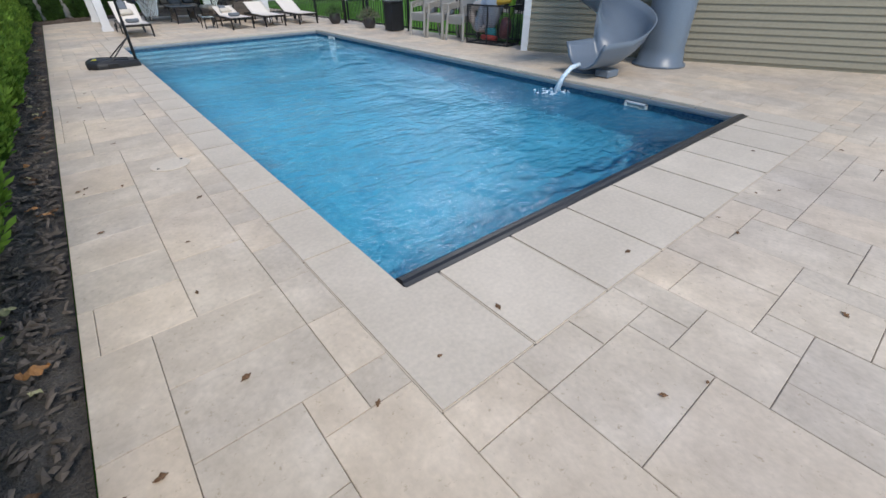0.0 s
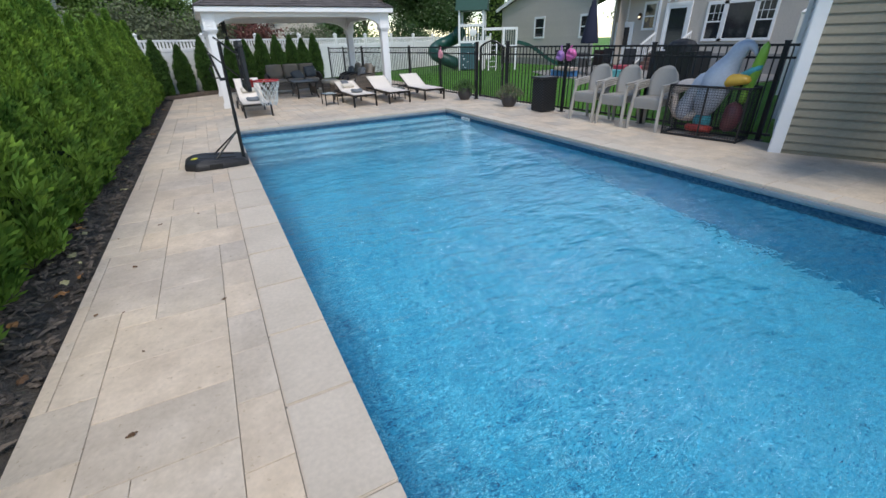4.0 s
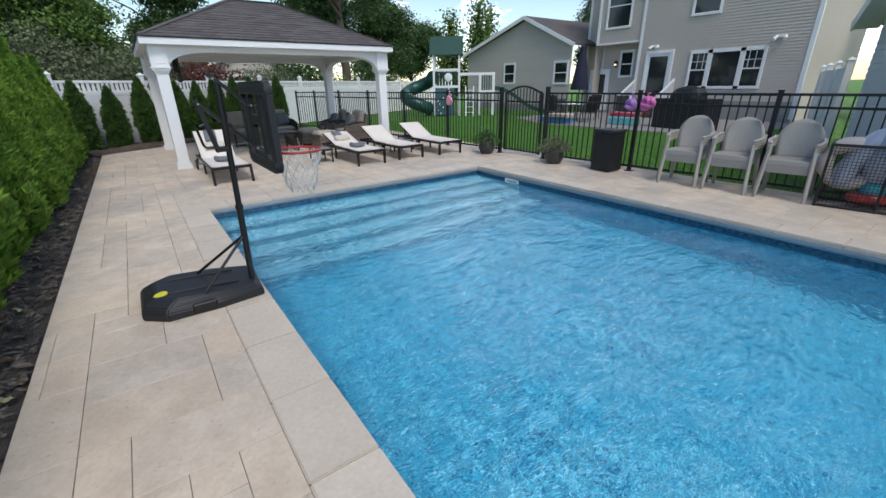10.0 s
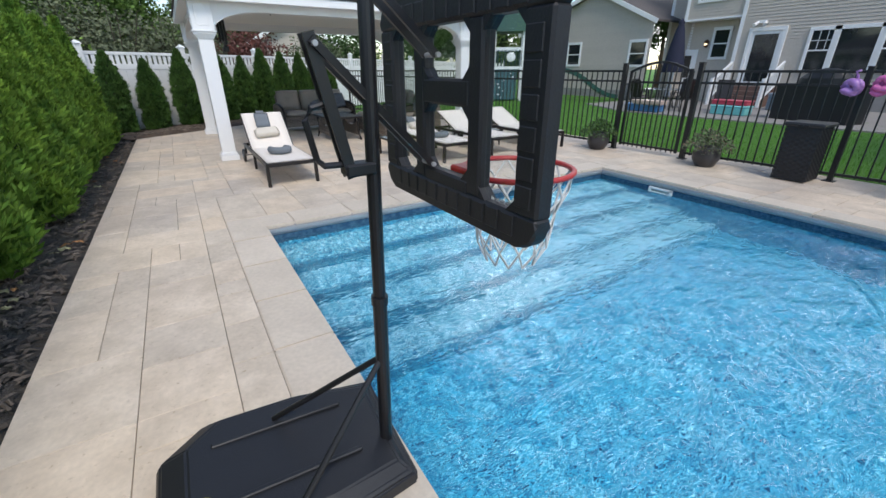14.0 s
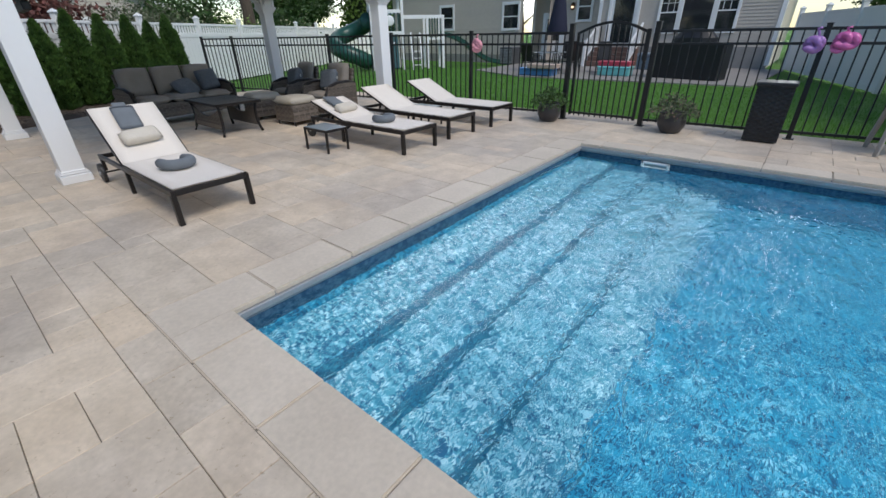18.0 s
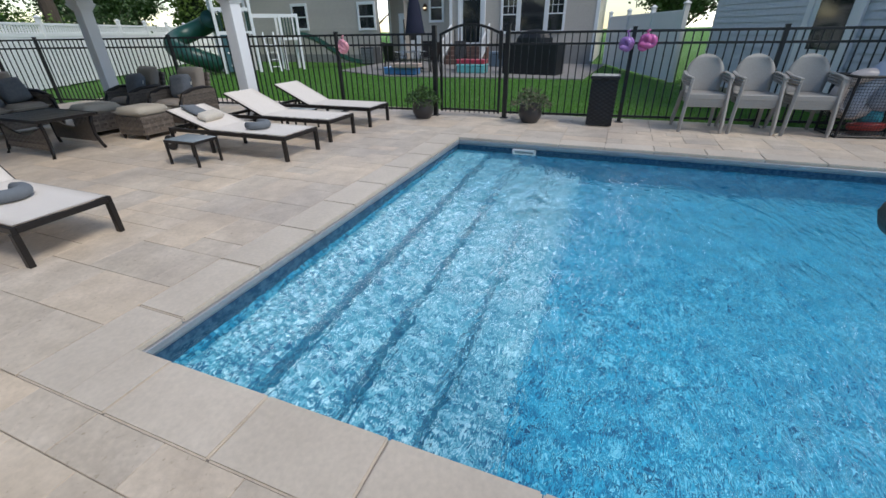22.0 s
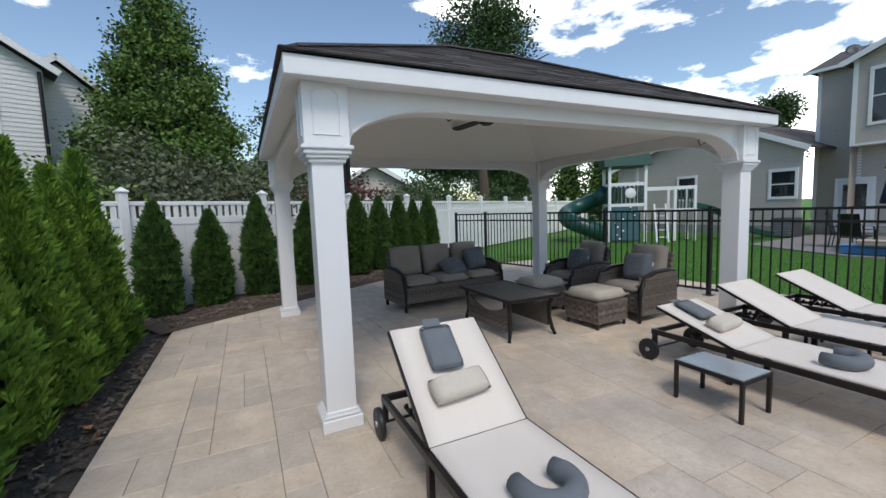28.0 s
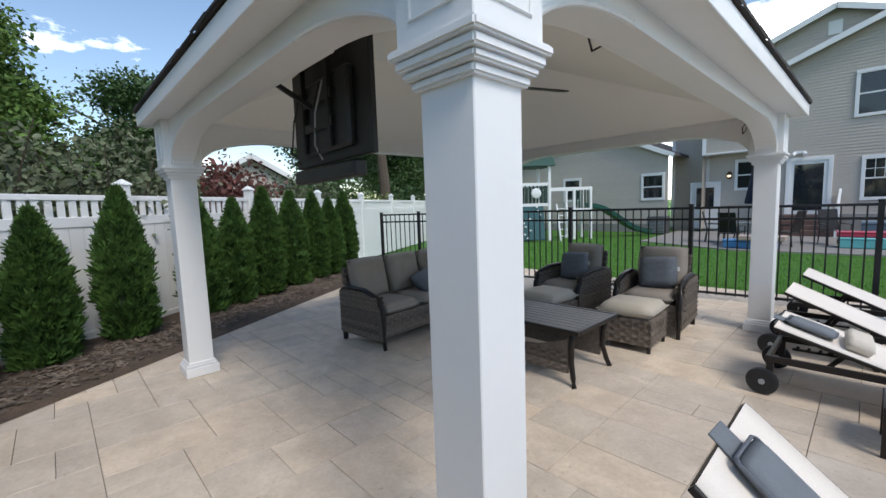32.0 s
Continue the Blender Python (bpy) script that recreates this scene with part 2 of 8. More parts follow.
def water_material():
    m = bpy.data.materials.new("pool_water")
    m.use_nodes = True
    n, l = m.node_tree.nodes, m.node_tree.links
    b = n["Principled BSDF"]
    b.inputs["Base Color"].default_value = (0.72, 0.95, 1.0, 1)
    b.inputs["Roughness"].default_value, b.inputs["IOR"].default_value = 0.015, 1.33
    b.inputs["Transmission Weight"].default_value = 1.0
    geo = n.new("ShaderNodeNewGeometry")
    h = None
    for s, w, st in ((1.1, 0.7, (1, 0.8, 1)), (3.2, 0.5, (0.7, 1.5, 1)), (8.0, 0.3, (0.65, 1.5, 1)), (19.0, 0.09, (0.7, 1.4, 1))):
        mp = n.new("ShaderNodeMapping")
        mp.inputs["Scale"].default_value = st
        l.new(geo.outputs["Position"], mp.inputs["Vector"])
        t = n.new("ShaderNodeTexNoise")
        t.inputs["Scale"].default_value, t.inputs["Detail"].default_value, t.inputs["Distortion"].default_value = s, 2, 0.6
        l.new(mp.outputs["Vector"], t.inputs["Vector"])
        ma = n.new("ShaderNodeMath")
        ma.operation = "MULTIPLY_ADD"
        ma.inputs[1].default_value = w
        ma.inputs[2].default_value = 0
        l.new(t.outputs["Fac"], ma.inputs[0])
        if h:
            l.new(h.outputs[0], ma.inputs[2])
        h = ma
    dist = n.new("ShaderNodeVectorMath")                # the slide's stream stirs the water: steeper ripples near it
    dist.operation = "DISTANCE"
    dist.inputs[1].default_value = (5.6, 4.9, WATER_Z)
    l.new(geo.outputs["Position"], dist.inputs[0])
    calm = n.new("ShaderNodeMapRange")
    calm.inputs["From Min"].default_value, calm.inputs["From Max"].default_value = 2.0, 9.5
    calm.inputs["To Min"].default_value, calm.inputs["To Max"].default_value = 1.7, 0.58
    l.new(dist.outputs["Value"], calm.inputs["Value"])
    gust = n.new("ShaderNodeTexNoise")
    gust.inputs["Scale"].default_value, gust.inputs["Detail"].default_value = 0.55, 3
    l.new(geo.outputs["Position"], gust.inputs["Vector"])
    gain = n.new("ShaderNodeMapRange")
    gain.inputs["From Min"].default_value, gain.inputs["From Max"].default_value = 0.35, 0.65
    gain.inputs["To Min"].default_value, gain.inputs["To Max"].default_value = 0.55, 1.3
    l.new(gust.outputs["Fac"], gain.inputs["Value"])
    for factor in (calm, gain):
        times = n.new("ShaderNodeMath")
        times.operation = "MULTIPLY"
        l.new(h.outputs[0], times.inputs[0])
        l.new(factor.outputs["Result"], times.inputs[1])
        h = times
    bp = n.new("ShaderNodeBump")
    bp.inputs["Strength"].default_value, bp.inputs["Distance"].default_value = 1.0, 0.075
    l.new(h.outputs[0], bp.inputs["Height"])
    l.new(bp.outputs["Normal"], b.inputs["Normal"])
    return m


def glass_material(name, tint=(0.9, 0.95, 0.95), rough=0.02):
    m = bpy.data.materials.new(name)
    m.use_nodes = True
    b = m.node_tree.nodes["Principled BSDF"]
    b.inputs["Base Color"].default_value = (*tint, 1)
    b.inputs["Roughness"].default_value, b.inputs["Transmission Weight"].default_value, b.inputs["IOR"].default_value = rough, 1.0, 1.45
    return m


STONE, STONE_JOINED = travertine("travertine", False), travertine("travertine_far", True)
COPING = surface("honed_coping", (0.625, 0.54, 0.445), 0.5, second=(0.53, 0.455, 0.37), scale=2.2, amount=0.22, fine=40, bump=0.25, deep=0.003, per_object=0.05, spec=0.35)
GROUT = surface("joint_sand", (0.27, 0.235, 0.195), 0.95, scale=20, fine=200)
LINER = liner("pebble_liner", ((0.003, 0.07, 0.17), (0.006, 0.25, 0.45), (0.017, 0.38, 0.6), (0.26, 0.66, 0.8)), 44)
# same liner with light painted in: treads paler under shallow water, risers shaded
STEP_LIT_LINER = liner("lit_step_liner", ((0.01, 0.13, 0.27), (0.06, 0.34, 0.5), (0.2, 0.54, 0.68), (0.62, 0.85, 0.92)), 52)
RISER_SHADE_LINER = liner("shaded_riser_liner", ((0.003, 0.08, 0.17), (0.005, 0.15, 0.28), (0.012, 0.22, 0.37), (0.06, 0.36, 0.5)), 60)
WATER_Z = -0.15
WATER = water_material()
TRACK = surface("grey_aluminium_track", (0.4, 0.41, 0.43), 0.4, metal=0.3, scale=4)
BAND = surface("navy_waterline_band", (0.012, 0.05, 0.11), 0.25, second=(0.05, 0.12, 0.2), scale=22, amount=0.1, fine=60, world_space=True)
BAR = surface("black_rubber", (0.022, 0.022, 0.025), 0.3, scale=15, fine=120)
WHITE = surface("white_vinyl", (0.79, 0.79, 0.795), 0.38, second=(0.765, 0.765, 0.77), scale=1.5, fine=25, bump=0.03, speck=0.03)
FENCE_WHITE = surface("white_fence_vinyl", (0.8, 0.8, 0.79), 0.4, second=(0.73, 0.735, 0.73), scale=1.2, fine=15, bump=0.03, speck=0.06)
CEIL = surface("cream_ceiling_panel", (0.87, 0.85, 0.8), 0.6, second=(0.84, 0.82, 0.77), scale=1.0, fine=20, bump=0.05, speck=0.03)
SHINGLE = surface("asphalt_shingle", (0.115, 0.1, 0.098), 0.95, second=(0.07, 0.062, 0.062), scale=5, fine=220, bump=0.6, per_island=0.2)
IRON = surface("black_powder_coated_aluminium", (0.012, 0.012, 0.014), 0.4, scale=8, fine=80, bump=0.03)
MULCH = surface("dark_mulch", (0.16, 0.135, 0.112), 0.95, second=(0.03, 0.026, 0.023), scale=9, fine=70, bump=1.0, deep=0.03)
SOIL = surface("garden_soil", (0.13, 0.085, 0.055), 0.95, second=(0.035, 0.027, 0.022), scale=7, fine=50, bump=1.0, deep=0.02)
LAWN = surface("lawn", (0.085, 0.24, 0.02), 0.9, second=(0.05, 0.16, 0.015), scale=1.3, fine=120, bump=1.0, deep=0.03, world_space=True)
BLADE = surface("grass_blade", (0.12, 0.32, 0.03), 0.7, second=(0.06, 0.2, 0.015), scale=1.5, fine=40, bump=0, per_island=0.25, world_space=True)
SPRAY = surface("arborvitae_spray", (0.2, 0.33, 0.045), 0.75, second=(0.05, 0.125, 0.02), scale=3.5, amount=0.2, fine=60, bump=0, per_island=0.35, spec=0.2)
# near-black green: shade between the sprays, put into the colour of solid cores
SPRAY_SHADE = surface("foliage_inner_shade", (0.014, 0.03, 0.01), 0.95, scale=10, fine=60, bump=0.8, deep=0.03)
SPRAY_DARK = surface("young_arborvitae_spray", (0.075, 0.15, 0.03), 0.75, second=(0.018, 0.05, 0.014), scale=3, fine=60, bump=0, per_island=0.35, spec=0.2)
BARK = surface("bark", (0.1, 0.075, 0.055), 0.95, scale=6, fine=40, bump=0.9, deep=0.02, stretch=(1, 1, 0.3))
LEAF = surface("broad_leaf", (0.06, 0.125, 0.026), 0.6, second=(0.022, 0.055, 0.014), scale=1.2, fine=20, bump=0, per_island=0.35)
LEAF_PINE = surface("conifer_foliage", (0.13, 0.22, 0.035), 0.8, second=(0.035, 0.085, 0.017), scale=0.9, fine=10, bump=0, per_island=0.35)
LEAF_BUSH = surface("grey_green_leaf", (0.15, 0.17, 0.09), 0.75, second=(0.07, 0.09, 0.05), scale=2, fine=20, bump=0, per_island=0.35)
LEAF_RED = surface("red_brown_leaf", (0.16, 0.04, 0.035), 0.7, second=(0.08, 0.04, 0.025), scale=2, fine=20, bump=0, per_island=0.4)
LEAF_LIME = surface("lime_leaf", (0.16, 0.26, 0.04), 0.7, second=(0.08, 0.16, 0.02), scale=2, fine=20, bump=0, per_island=0.35)
SIDING = surface("beige_vinyl_siding", (0.52, 0.465, 0.405), 0.55, second=(0.48, 0.425, 0.37), scale=0.8, fine=18, bump=0.05, per_island=0.03)
SIDING_TAN = surface("tan_vinyl_siding", (0.29, 0.26, 0.19), 0.5, second=(0.265, 0.235, 0.17), scale=0.8, fine=18, bump=0.05, per_island=0.03)
SIDING_PALE = surface("pale_grey_siding", (0.55, 0.58, 0.62), 0.5, second=(0.5, 0.53, 0.57), scale=0.8, fine=18, bump=0.05, per_island=0.03)
SIDING_WHITE = surface("white_siding", (0.74, 0.74, 0.73), 0.5, second=(0.68, 0.68, 0.68), scale=0.8, fine=18, bump=0.05, per_island=0.02)
TRIM = surface("white_trim", (0.8, 0.8, 0.8), 0.4, second=(0.76, 0.76, 0.76), scale=2, fine=30, bump=0.03, speck=0.05)
PANE = surface("dark_window_glass", (0.02, 0.025, 0.03), 0.06, scale=1, fine=10, bump=0, spec=0.8)


# ---- building helpers ----
def mesh_of(name, bm, material, smooth=False):
    me = bpy.data.meshes.new(name)
    bm.normal_update()
    bm.to_mesh(me)
    bm.free()
    me.materials.append(material)
    if smooth:
        for p in me.polygons:
            p.use_smooth = True
    return me


def part(name, bm, material, parent, label="", smooth=False):
    ob = new(name, mesh_of(name, bm, material, smooth))
    ob.parent = parent
    return tagged(ob, label)


def single(name, bm, material, label, category, group="", kind="", smooth=False):
    return tagged(new(name, mesh_of(name, bm, material, smooth)), label, category, group, kind)


def thing(name, label, category, m=None, group="", kind=""):
    ob = new(name)
    ob.empty_display_size = 0.1
    if m is not None:
        ob.matrix_world = m
    return tagged(ob, label, category, group, kind)


def bm_new():
    return bmesh.new()


def box(bm, c, s, m=None, bevel=0.0, seg=1):
    """A box centred at c with sizes s, turned by m about its centre."""
    t = Matrix.Translation(c) @ (m or Matrix()) @ Matrix.Diagonal((*s, 1))
    r = bmesh.ops.create_cube(bm, size=1, matrix=t)
    if bevel:
        es = list({e for v in r["verts"] for e in v.link_edges})
        bmesh.ops.bevel(bm, geom=es, offset=bevel, segments=seg, affect="EDGES", clamp_overlap=True)
    return bm


def span(bm, lo, hi, bevel=0.0, seg=1):
    """A box from corner lo to corner hi."""
    return box(bm, [(a + b) / 2 for a, b in zip(lo, hi)], [abs(b - a) for a, b in zip(lo, hi)], None, bevel, seg)


def rod(bm, a, b, r0, r1=None, n=10, caps=True):
    a, b = Vector(a), Vector(b)
    d = b - a
    q = d.to_track_quat("Z", "Y").to_matrix().to_4x4()
    bmesh.ops.create_cone(bm, cap_ends=caps, segments=n, radius1=r0, radius2=r0 if r1 is None else r1, depth=d.length, matrix=Matrix.Translation((a + b) / 2) @ q)
    return bm


def bar(bm, a, b, w, h, bevel=0.0, up=(0, 0, 1)):
    """A rectangular bar from a to b, w wide and h high."""
    a, b = Vector(a), Vector(b)
    y = (b - a).normalized()
    z = Vector(up)
    x = y.cross(z).normalized()
    z = x.cross(y)
    m = Matrix((x, y, z)).transposed().to_4x4()
    return box(bm, (a + b) / 2, (w, (b - a).length, h), m, bevel)


def tube(bm, pts, r, n=8, closed=False):
    """A round tube along points."""
    pts = [Vector(p) for p in pts]
    k = len(pts)
    rings = []
    for i, p in enumerate(pts):
        d = (pts[(i + 1) % k] - pts[i - 1]) if closed else (pts[min(i + 1, k - 1)] - pts[max(i - 1, 0)])
        d.normalize()
        ref = Vector((0, 0, 1)) if abs(d.z) < 0.9 else Vector((1, 0, 0))
        x = d.cross(ref).normalized()
        y = d.cross(x)
        rr = r[i] if isinstance(r, (list, tuple)) else r
        rings.append([bm.verts.new(p + rr * (math.cos(2 * math.pi * j / n) * x + math.sin(2 * math.pi * j / n) * y)) for j in range(n)])
    for i in range(k if closed else k - 1):
        a, b = rings[i], rings[(i + 1) % k]
        for j in range(n):
            bm.faces.new((a[j], a[(j + 1) % n], b[(j + 1) % n], b[j]))
    if not closed:
        bm.faces.new(rings[0][::-1])
        bm.faces.new(rings[-1])
    return bm


def prism(bm, outline, z0, z1):
    """A prism over a 2D outline (counter-clockwise)."""
    lo = [bm.verts.new((x, y, z0)) for x, y in outline]
    hi = [bm.verts.new((x, y, z1)) for x, y in outline]
    bm.faces.new(lo[::-1])
    bm.faces.new(hi)
    for i in range(len(outline)):
        j = (i + 1) % len(outline)
        bm.faces.new((lo[i], lo[j], hi[j], hi[i]))
    return bm


def slab(bm, outline, m, t):
    """A flat plate with the 2D outline, t thick, placed by m."""
    k = len(bm.verts)
    prism(bm, outline, -t / 2, t / 2)
    bm.verts.ensure_lookup_table()
    for v in bm.verts[k:]:
        v.co = m @ v.co
    return bm


def lathe(bm, profile, n=20, m=Matrix()):
    """A turned shape from (radius, height) pairs."""
    rings = []
    for r, z in profile:
        rings.append([bm.verts.new(m @ Vector((r * math.cos(2 * math.pi * j / n), r * math.sin(2 * math.pi * j / n), z))) for j in range(n)])
    for a, b in zip(rings, rings[1:]):
        for j in range(n):
            bm.faces.new((a[j], a[(j + 1) % n], b[(j + 1) % n], b[j]))
    bm.faces.new(rings[0][::-1])
    bm.faces.new(rings[-1])
    return bm


def cushion(bm, c, s, m=None, puff=0.25, n=7):
    """A soft cushion: a rounded block that is thickest in the middle."""
    k = len(bm.verts)
    m = m or Matrix()
    g = {}
    for side in (1, -1):
        for i in range(n + 1):
            for j in range(n + 1):
                u, v = 2 * i / n - 1, 2 * j / n - 1
                edge = max(abs(u), abs(v))
                if side == -1 and edge == 1:
                    continue
                f = (1 - u ** 4) ** 0.5 * (1 - v ** 4) ** 0.5
                rim = 0.0 if edge == 1 else (0.72 + puff * f)
                w = 1 - 0.05 * (u * u * v * v)
                g[side, i, j] = bm.verts.new((u * s[0] / 2 * w, v * s[1] / 2 * w, side * s[2] / 2 * rim))
    for side in (1, -1):
        at = lambda i, j: g.get((side, i, j)) or g[1, i, j]
        for i in range(n):
            for j in range(n):
                f = (at(i, j), at(i + 1, j), at(i + 1, j + 1), at(i, j + 1))
                bm.faces.new(f if side == 1 else f[::-1])
    bm.verts.ensure_lookup_table()
    t = Matrix.Translation(c) @ m
    for v in bm.verts[k:]:
        v.co = t @ v.co
    return bm


def turn(deg, axis="Z"):
    return Matrix.Rotation(radians(deg), 4, axis)


# ---- plan ----
PX0, PX1, PY0, PY1 = 0.975, 6.0, 2.22, 14.07        # pool, inside the coping
CX0, CX1, CY0, CY1 = 0.645, 6.3, 1.47, 14.43       # outside of the coping
CELL = 0.205
BED_X = -0.45                                          # edge of the paving along the hedge
GARAGE = Vector((7.66, 7.25, 0))                       # near corner of the garage
GDIR = Vector((0.42, -0.9075, 0))                      # along its wall towards the walk's start
GOUT = Vector((0.9075, 0.42, 0))                       # along its end wall
WF0 = Vector((-3.2, 21.7, 0))                         # white fence behind the pavilion
WFD = Vector((0.855, 0.519, 0))
FENCE_X = 7.93

# ---- ground ----
bm = bm_new()
GZ = -0.06
R = 700
pit = (PX0 - 0.12, PY0 - 0.12, PX1 + 0.12, PY1 + 0.12)
vs = [bm.verts.new(p) for p in ((-R, -R, GZ), (R, -R, GZ), (R, R, GZ), (-R, R, GZ), (pit[0], pit[1], GZ), (pit[2], pit[1], GZ), (pit[2], pit[3], GZ), (pit[0], pit[3], GZ))]
for i in range(4):
    j = (i + 1) % 4
    bm.faces.new((vs[i], vs[j], vs[4 + j], vs[4 + i]))
single("ground", bm, LAWN, "green mown lawn around the pool yard", "ground", kind="structure")

# bed of mulch along the hedge and the white fence
bm = bm_new()
xs = np.arange(-2.6, BED_X + 0.001, 0.142)
ys = np.arange(-6.0, 24.01, 0.15)
grid = {}
for i, x in enumerate(xs):
    for j, y in enumerate(ys):
        z = 0.035 * noise.noise((x * 2.1, y * 2.1, 0)) + 0.025 * noise.noise((x * 7, y * 7, 3)) - 0.035
        if i == len(xs) - 1:
            z = -0.05
        grid[i, j] = bm.verts.new((x, y, z))
for i in range(len(xs) - 1):
    for j in range(len(ys) - 1):
        bm.faces.new((grid[i, j], grid[i + 1, j], grid[i + 1, j + 1], grid[i, j + 1]))
single("planting_bed", bm, MULCH, "dark mulch bed with soil and fallen leaves along the hedge", "planting bed", kind="structure", smooth=True)
NRM = Vector((-WFD.y, WFD.x, 0))
bm = bm_new()
grid = {}
for i in range(60):
    for j in range(12):
        p = Vector((BED_X + 0.04, 21.54, 0)) + WFD * (i * 0.14 - 0.2) + NRM * (j * 0.14 + 0.0)
        z = max(0.012, 0.035 + 0.045 * noise.noise((p.x * 2.1, p.y * 2.1, 0)) + 0.02 * noise.noise((p.x * 7, p.y * 7, 3))) if j else 0.004
        grid[i, j] = bm.verts.new((p.x, p.y, z))
for i in range(59):
    for j in range(11):
        bm.faces.new((grid[i, j], grid[i + 1, j], grid[i + 1, j + 1], grid[i, j + 1]))
single("back_planting_bed", bm, SOIL, "brown soil and mulch bed under the young arborvitae", "planting bed", kind="structure", smooth=True)


def back_edge(x):
    """y of the paving's slanting back edge at x."""
    return 21.54 + (x - BED_X) * WFD.y / WFD.x


def wall_edge(y):
    """x of the paving's far side at y."""
    if y > GARAGE.y:
        return FENCE_X + 0.17
    return GARAGE.x + (GARAGE.y - y) * (GDIR.x / -GDIR.y)


# ---- pool ----
pool = thing("swimming_pool", "rectangular in-ground pool with a blue pebble-print liner and wide entry steps", "swimming pool", kind="structure")
bm = bm_new()
prof = [(PY0, -1.75), (5.9, -1.75), (8.8, -1.25), (PY1, -1.15)]
a = [bm.verts.new((PX0, y, z)) for y, z in prof]
b = [bm.verts.new((PX1, y, z)) for y, z in prof]
ta = [bm.verts.new((PX0, y, -0.28)) for y, z in prof]
tb = [bm.verts.new((PX1, y, -0.28)) for y, z in prof]
for i in range(3):
    bm.faces.new((a[i], b[i], b[i + 1], a[i + 1]))
    bm.faces.new((a[i], a[i + 1], ta[i + 1], ta[i]))
    bm.faces.new((b[i + 1], b[i], tb[i], tb[i + 1]))
bm.faces.new((b[0], a[0], ta[0], tb[0]))
bm.faces.new((a[3], b[3], tb[3], ta[3]))
part("basin", bm, LINER, pool)
STEP_Y = (13.57, 13.13, 12.68, 12.24)
for k, y in enumerate(STEP_Y):
    bm = bm_new()
    top = -0.38 - 0.2 * k
    y1 = PY1 - 0.002 if k == 0 else STEP_Y[k - 1]
    span(bm, (PX0 + 0.003, y, -1.4), (PX1 - 0.003, y1, top), 0.02, 2)
    ob = part("step", bm, STEP_LIT_LINER, pool, "submerged entry step in blue pebble print, tread painted lit and riser shaded")
    ob.data.materials.append(RISER_SHADE_LINER)               # riser shade painted in as a deeper blue
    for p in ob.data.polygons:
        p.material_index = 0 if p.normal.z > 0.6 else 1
for lo, hi in (((PX0 - 0.05, PY0, -0.30), (PX0, PY1, -0.02)), ((PX1, PY0, -0.30), (PX1 + 0.05, PY1, -0.02)), ((PX0 - 0.05, PY1, -0.30), (PX1 + 0.05, PY1 + 0.05, -0.02)), ((PX0 - 0.05, PY0 - 0.06, -0.30), (PX1 + 0.05, PY0, -0.02))):
    bm = bm_new()
    span(bm, lo, hi)
    part("waterline_band", bm, BAND, pool, "navy mosaic-print band at the waterline")
for lo, hi in (((PX1 - 0.03, PY0, -0.08), (PX1 + 0.03, PY1, -0.036)), ((PX1 - 0.012, PY0, -0.105), (PX1 + 0.03, PY1, -0.078)), ((PX0, PY1 - 0.03, -0.08), (PX1, PY1 + 0.03, -0.036)), ((PX0, PY1 - 0.012, -0.105), (PX1, PY1 + 0.03, -0.078))):
    bm = bm_new()
    span(bm, lo, hi, 0.004)
    part("cover_track", bm, TRACK, pool, "grey aluminium cover track under the coping")
bm = bm_new()
pts = [(PX0 + 0.02 + (PX1 - PX0 - 0.04) * i / 12, PY0 + 0.05, -0.045) for i in range(13)]
tube(bm, pts, 0.062, 14)
span(bm, (PX0, PY0 - 0.03, -0.09), (PX1, PY0 + 0.04, 0.006), 0.012, 2)
part("cover_bar", bm, BAR, pool, "black pool-cover leading bar", smooth=False)
for y in (3.6, 13.05):
    bm = bm_new()
    span(bm, (PX1 - 0.035, y - 0.17, -0.26), (PX1 + 0.01, y + 0.17, -0.235), 0.004)
    span(bm, (PX1 - 0.035, y - 0.17, -0.135), (PX1 + 0.01, y + 0.17, -0.11), 0.004)
    span(bm, (PX1 - 0.035, y - 0.17, -0.26), (PX1 + 0.01, y - 0.14, -0.11), 0.004)
    span(bm, (PX1 - 0.035, y + 0.14, -0.26), (PX1 + 0.01, y + 0.17, -0.11), 0.004)
    sk = part("skimmer", bm, WHITE, pool, "white plastic skimmer mouth")
    bm = bm_new()
    span(bm, (PX1 - 0.012, y - 0.14, -0.235), (PX1 - 0.004, y + 0.14, -0.135))
    part("flap", bm, TRACK, sk)
bm = bm_new()
bmesh.ops.create_grid(bm, x_segments=1, y_segments=1, size=0.5, matrix=Matrix.Translation(((PX0 + PX1) / 2, (PY0 + PY1) / 2, WATER_Z)) @ Matrix.Diagonal((PX1 - PX0 - 0.004, PY1 - PY0 - 0.004, 1, 1)))
water = single("water", bm, WATER, "clear rippling blue pool water", "water", kind="structure")
water.visible_shadow = False

# ---- paving base ----
bm = bm_new()
for lo, hi in (((BED_X + 0.01, -6, -0.3), (CX0, 21.6, -0.011)), ((CX1, -6, -0.3), (FENCE_X + 0.15, 24.2, -0.011)), ((CX0, -6, -0.3), (CX1, PY0 - 0.065, -0.011)), ((CX0, PY1 + 0.055, -0.3), (CX1, 24.2, -0.011))):
    span(bm, lo, hi)
span(bm, (FENCE_X + 0.15, -6, -0.3), (16, 7.2, -0.011))
span(bm, (CX0, PY0 - 0.06, -0.3), (PX0 - 0.052, PY1 + 0.05, -0.011))
span(bm, (PX1 + 0.052, PY0 - 0.06, -0.3), (CX1, PY1 + 0.05, -0.011))
single("paving_bed", bm, GROUT, "sand joint bed under the travertine paving", "paving", kind="structure")

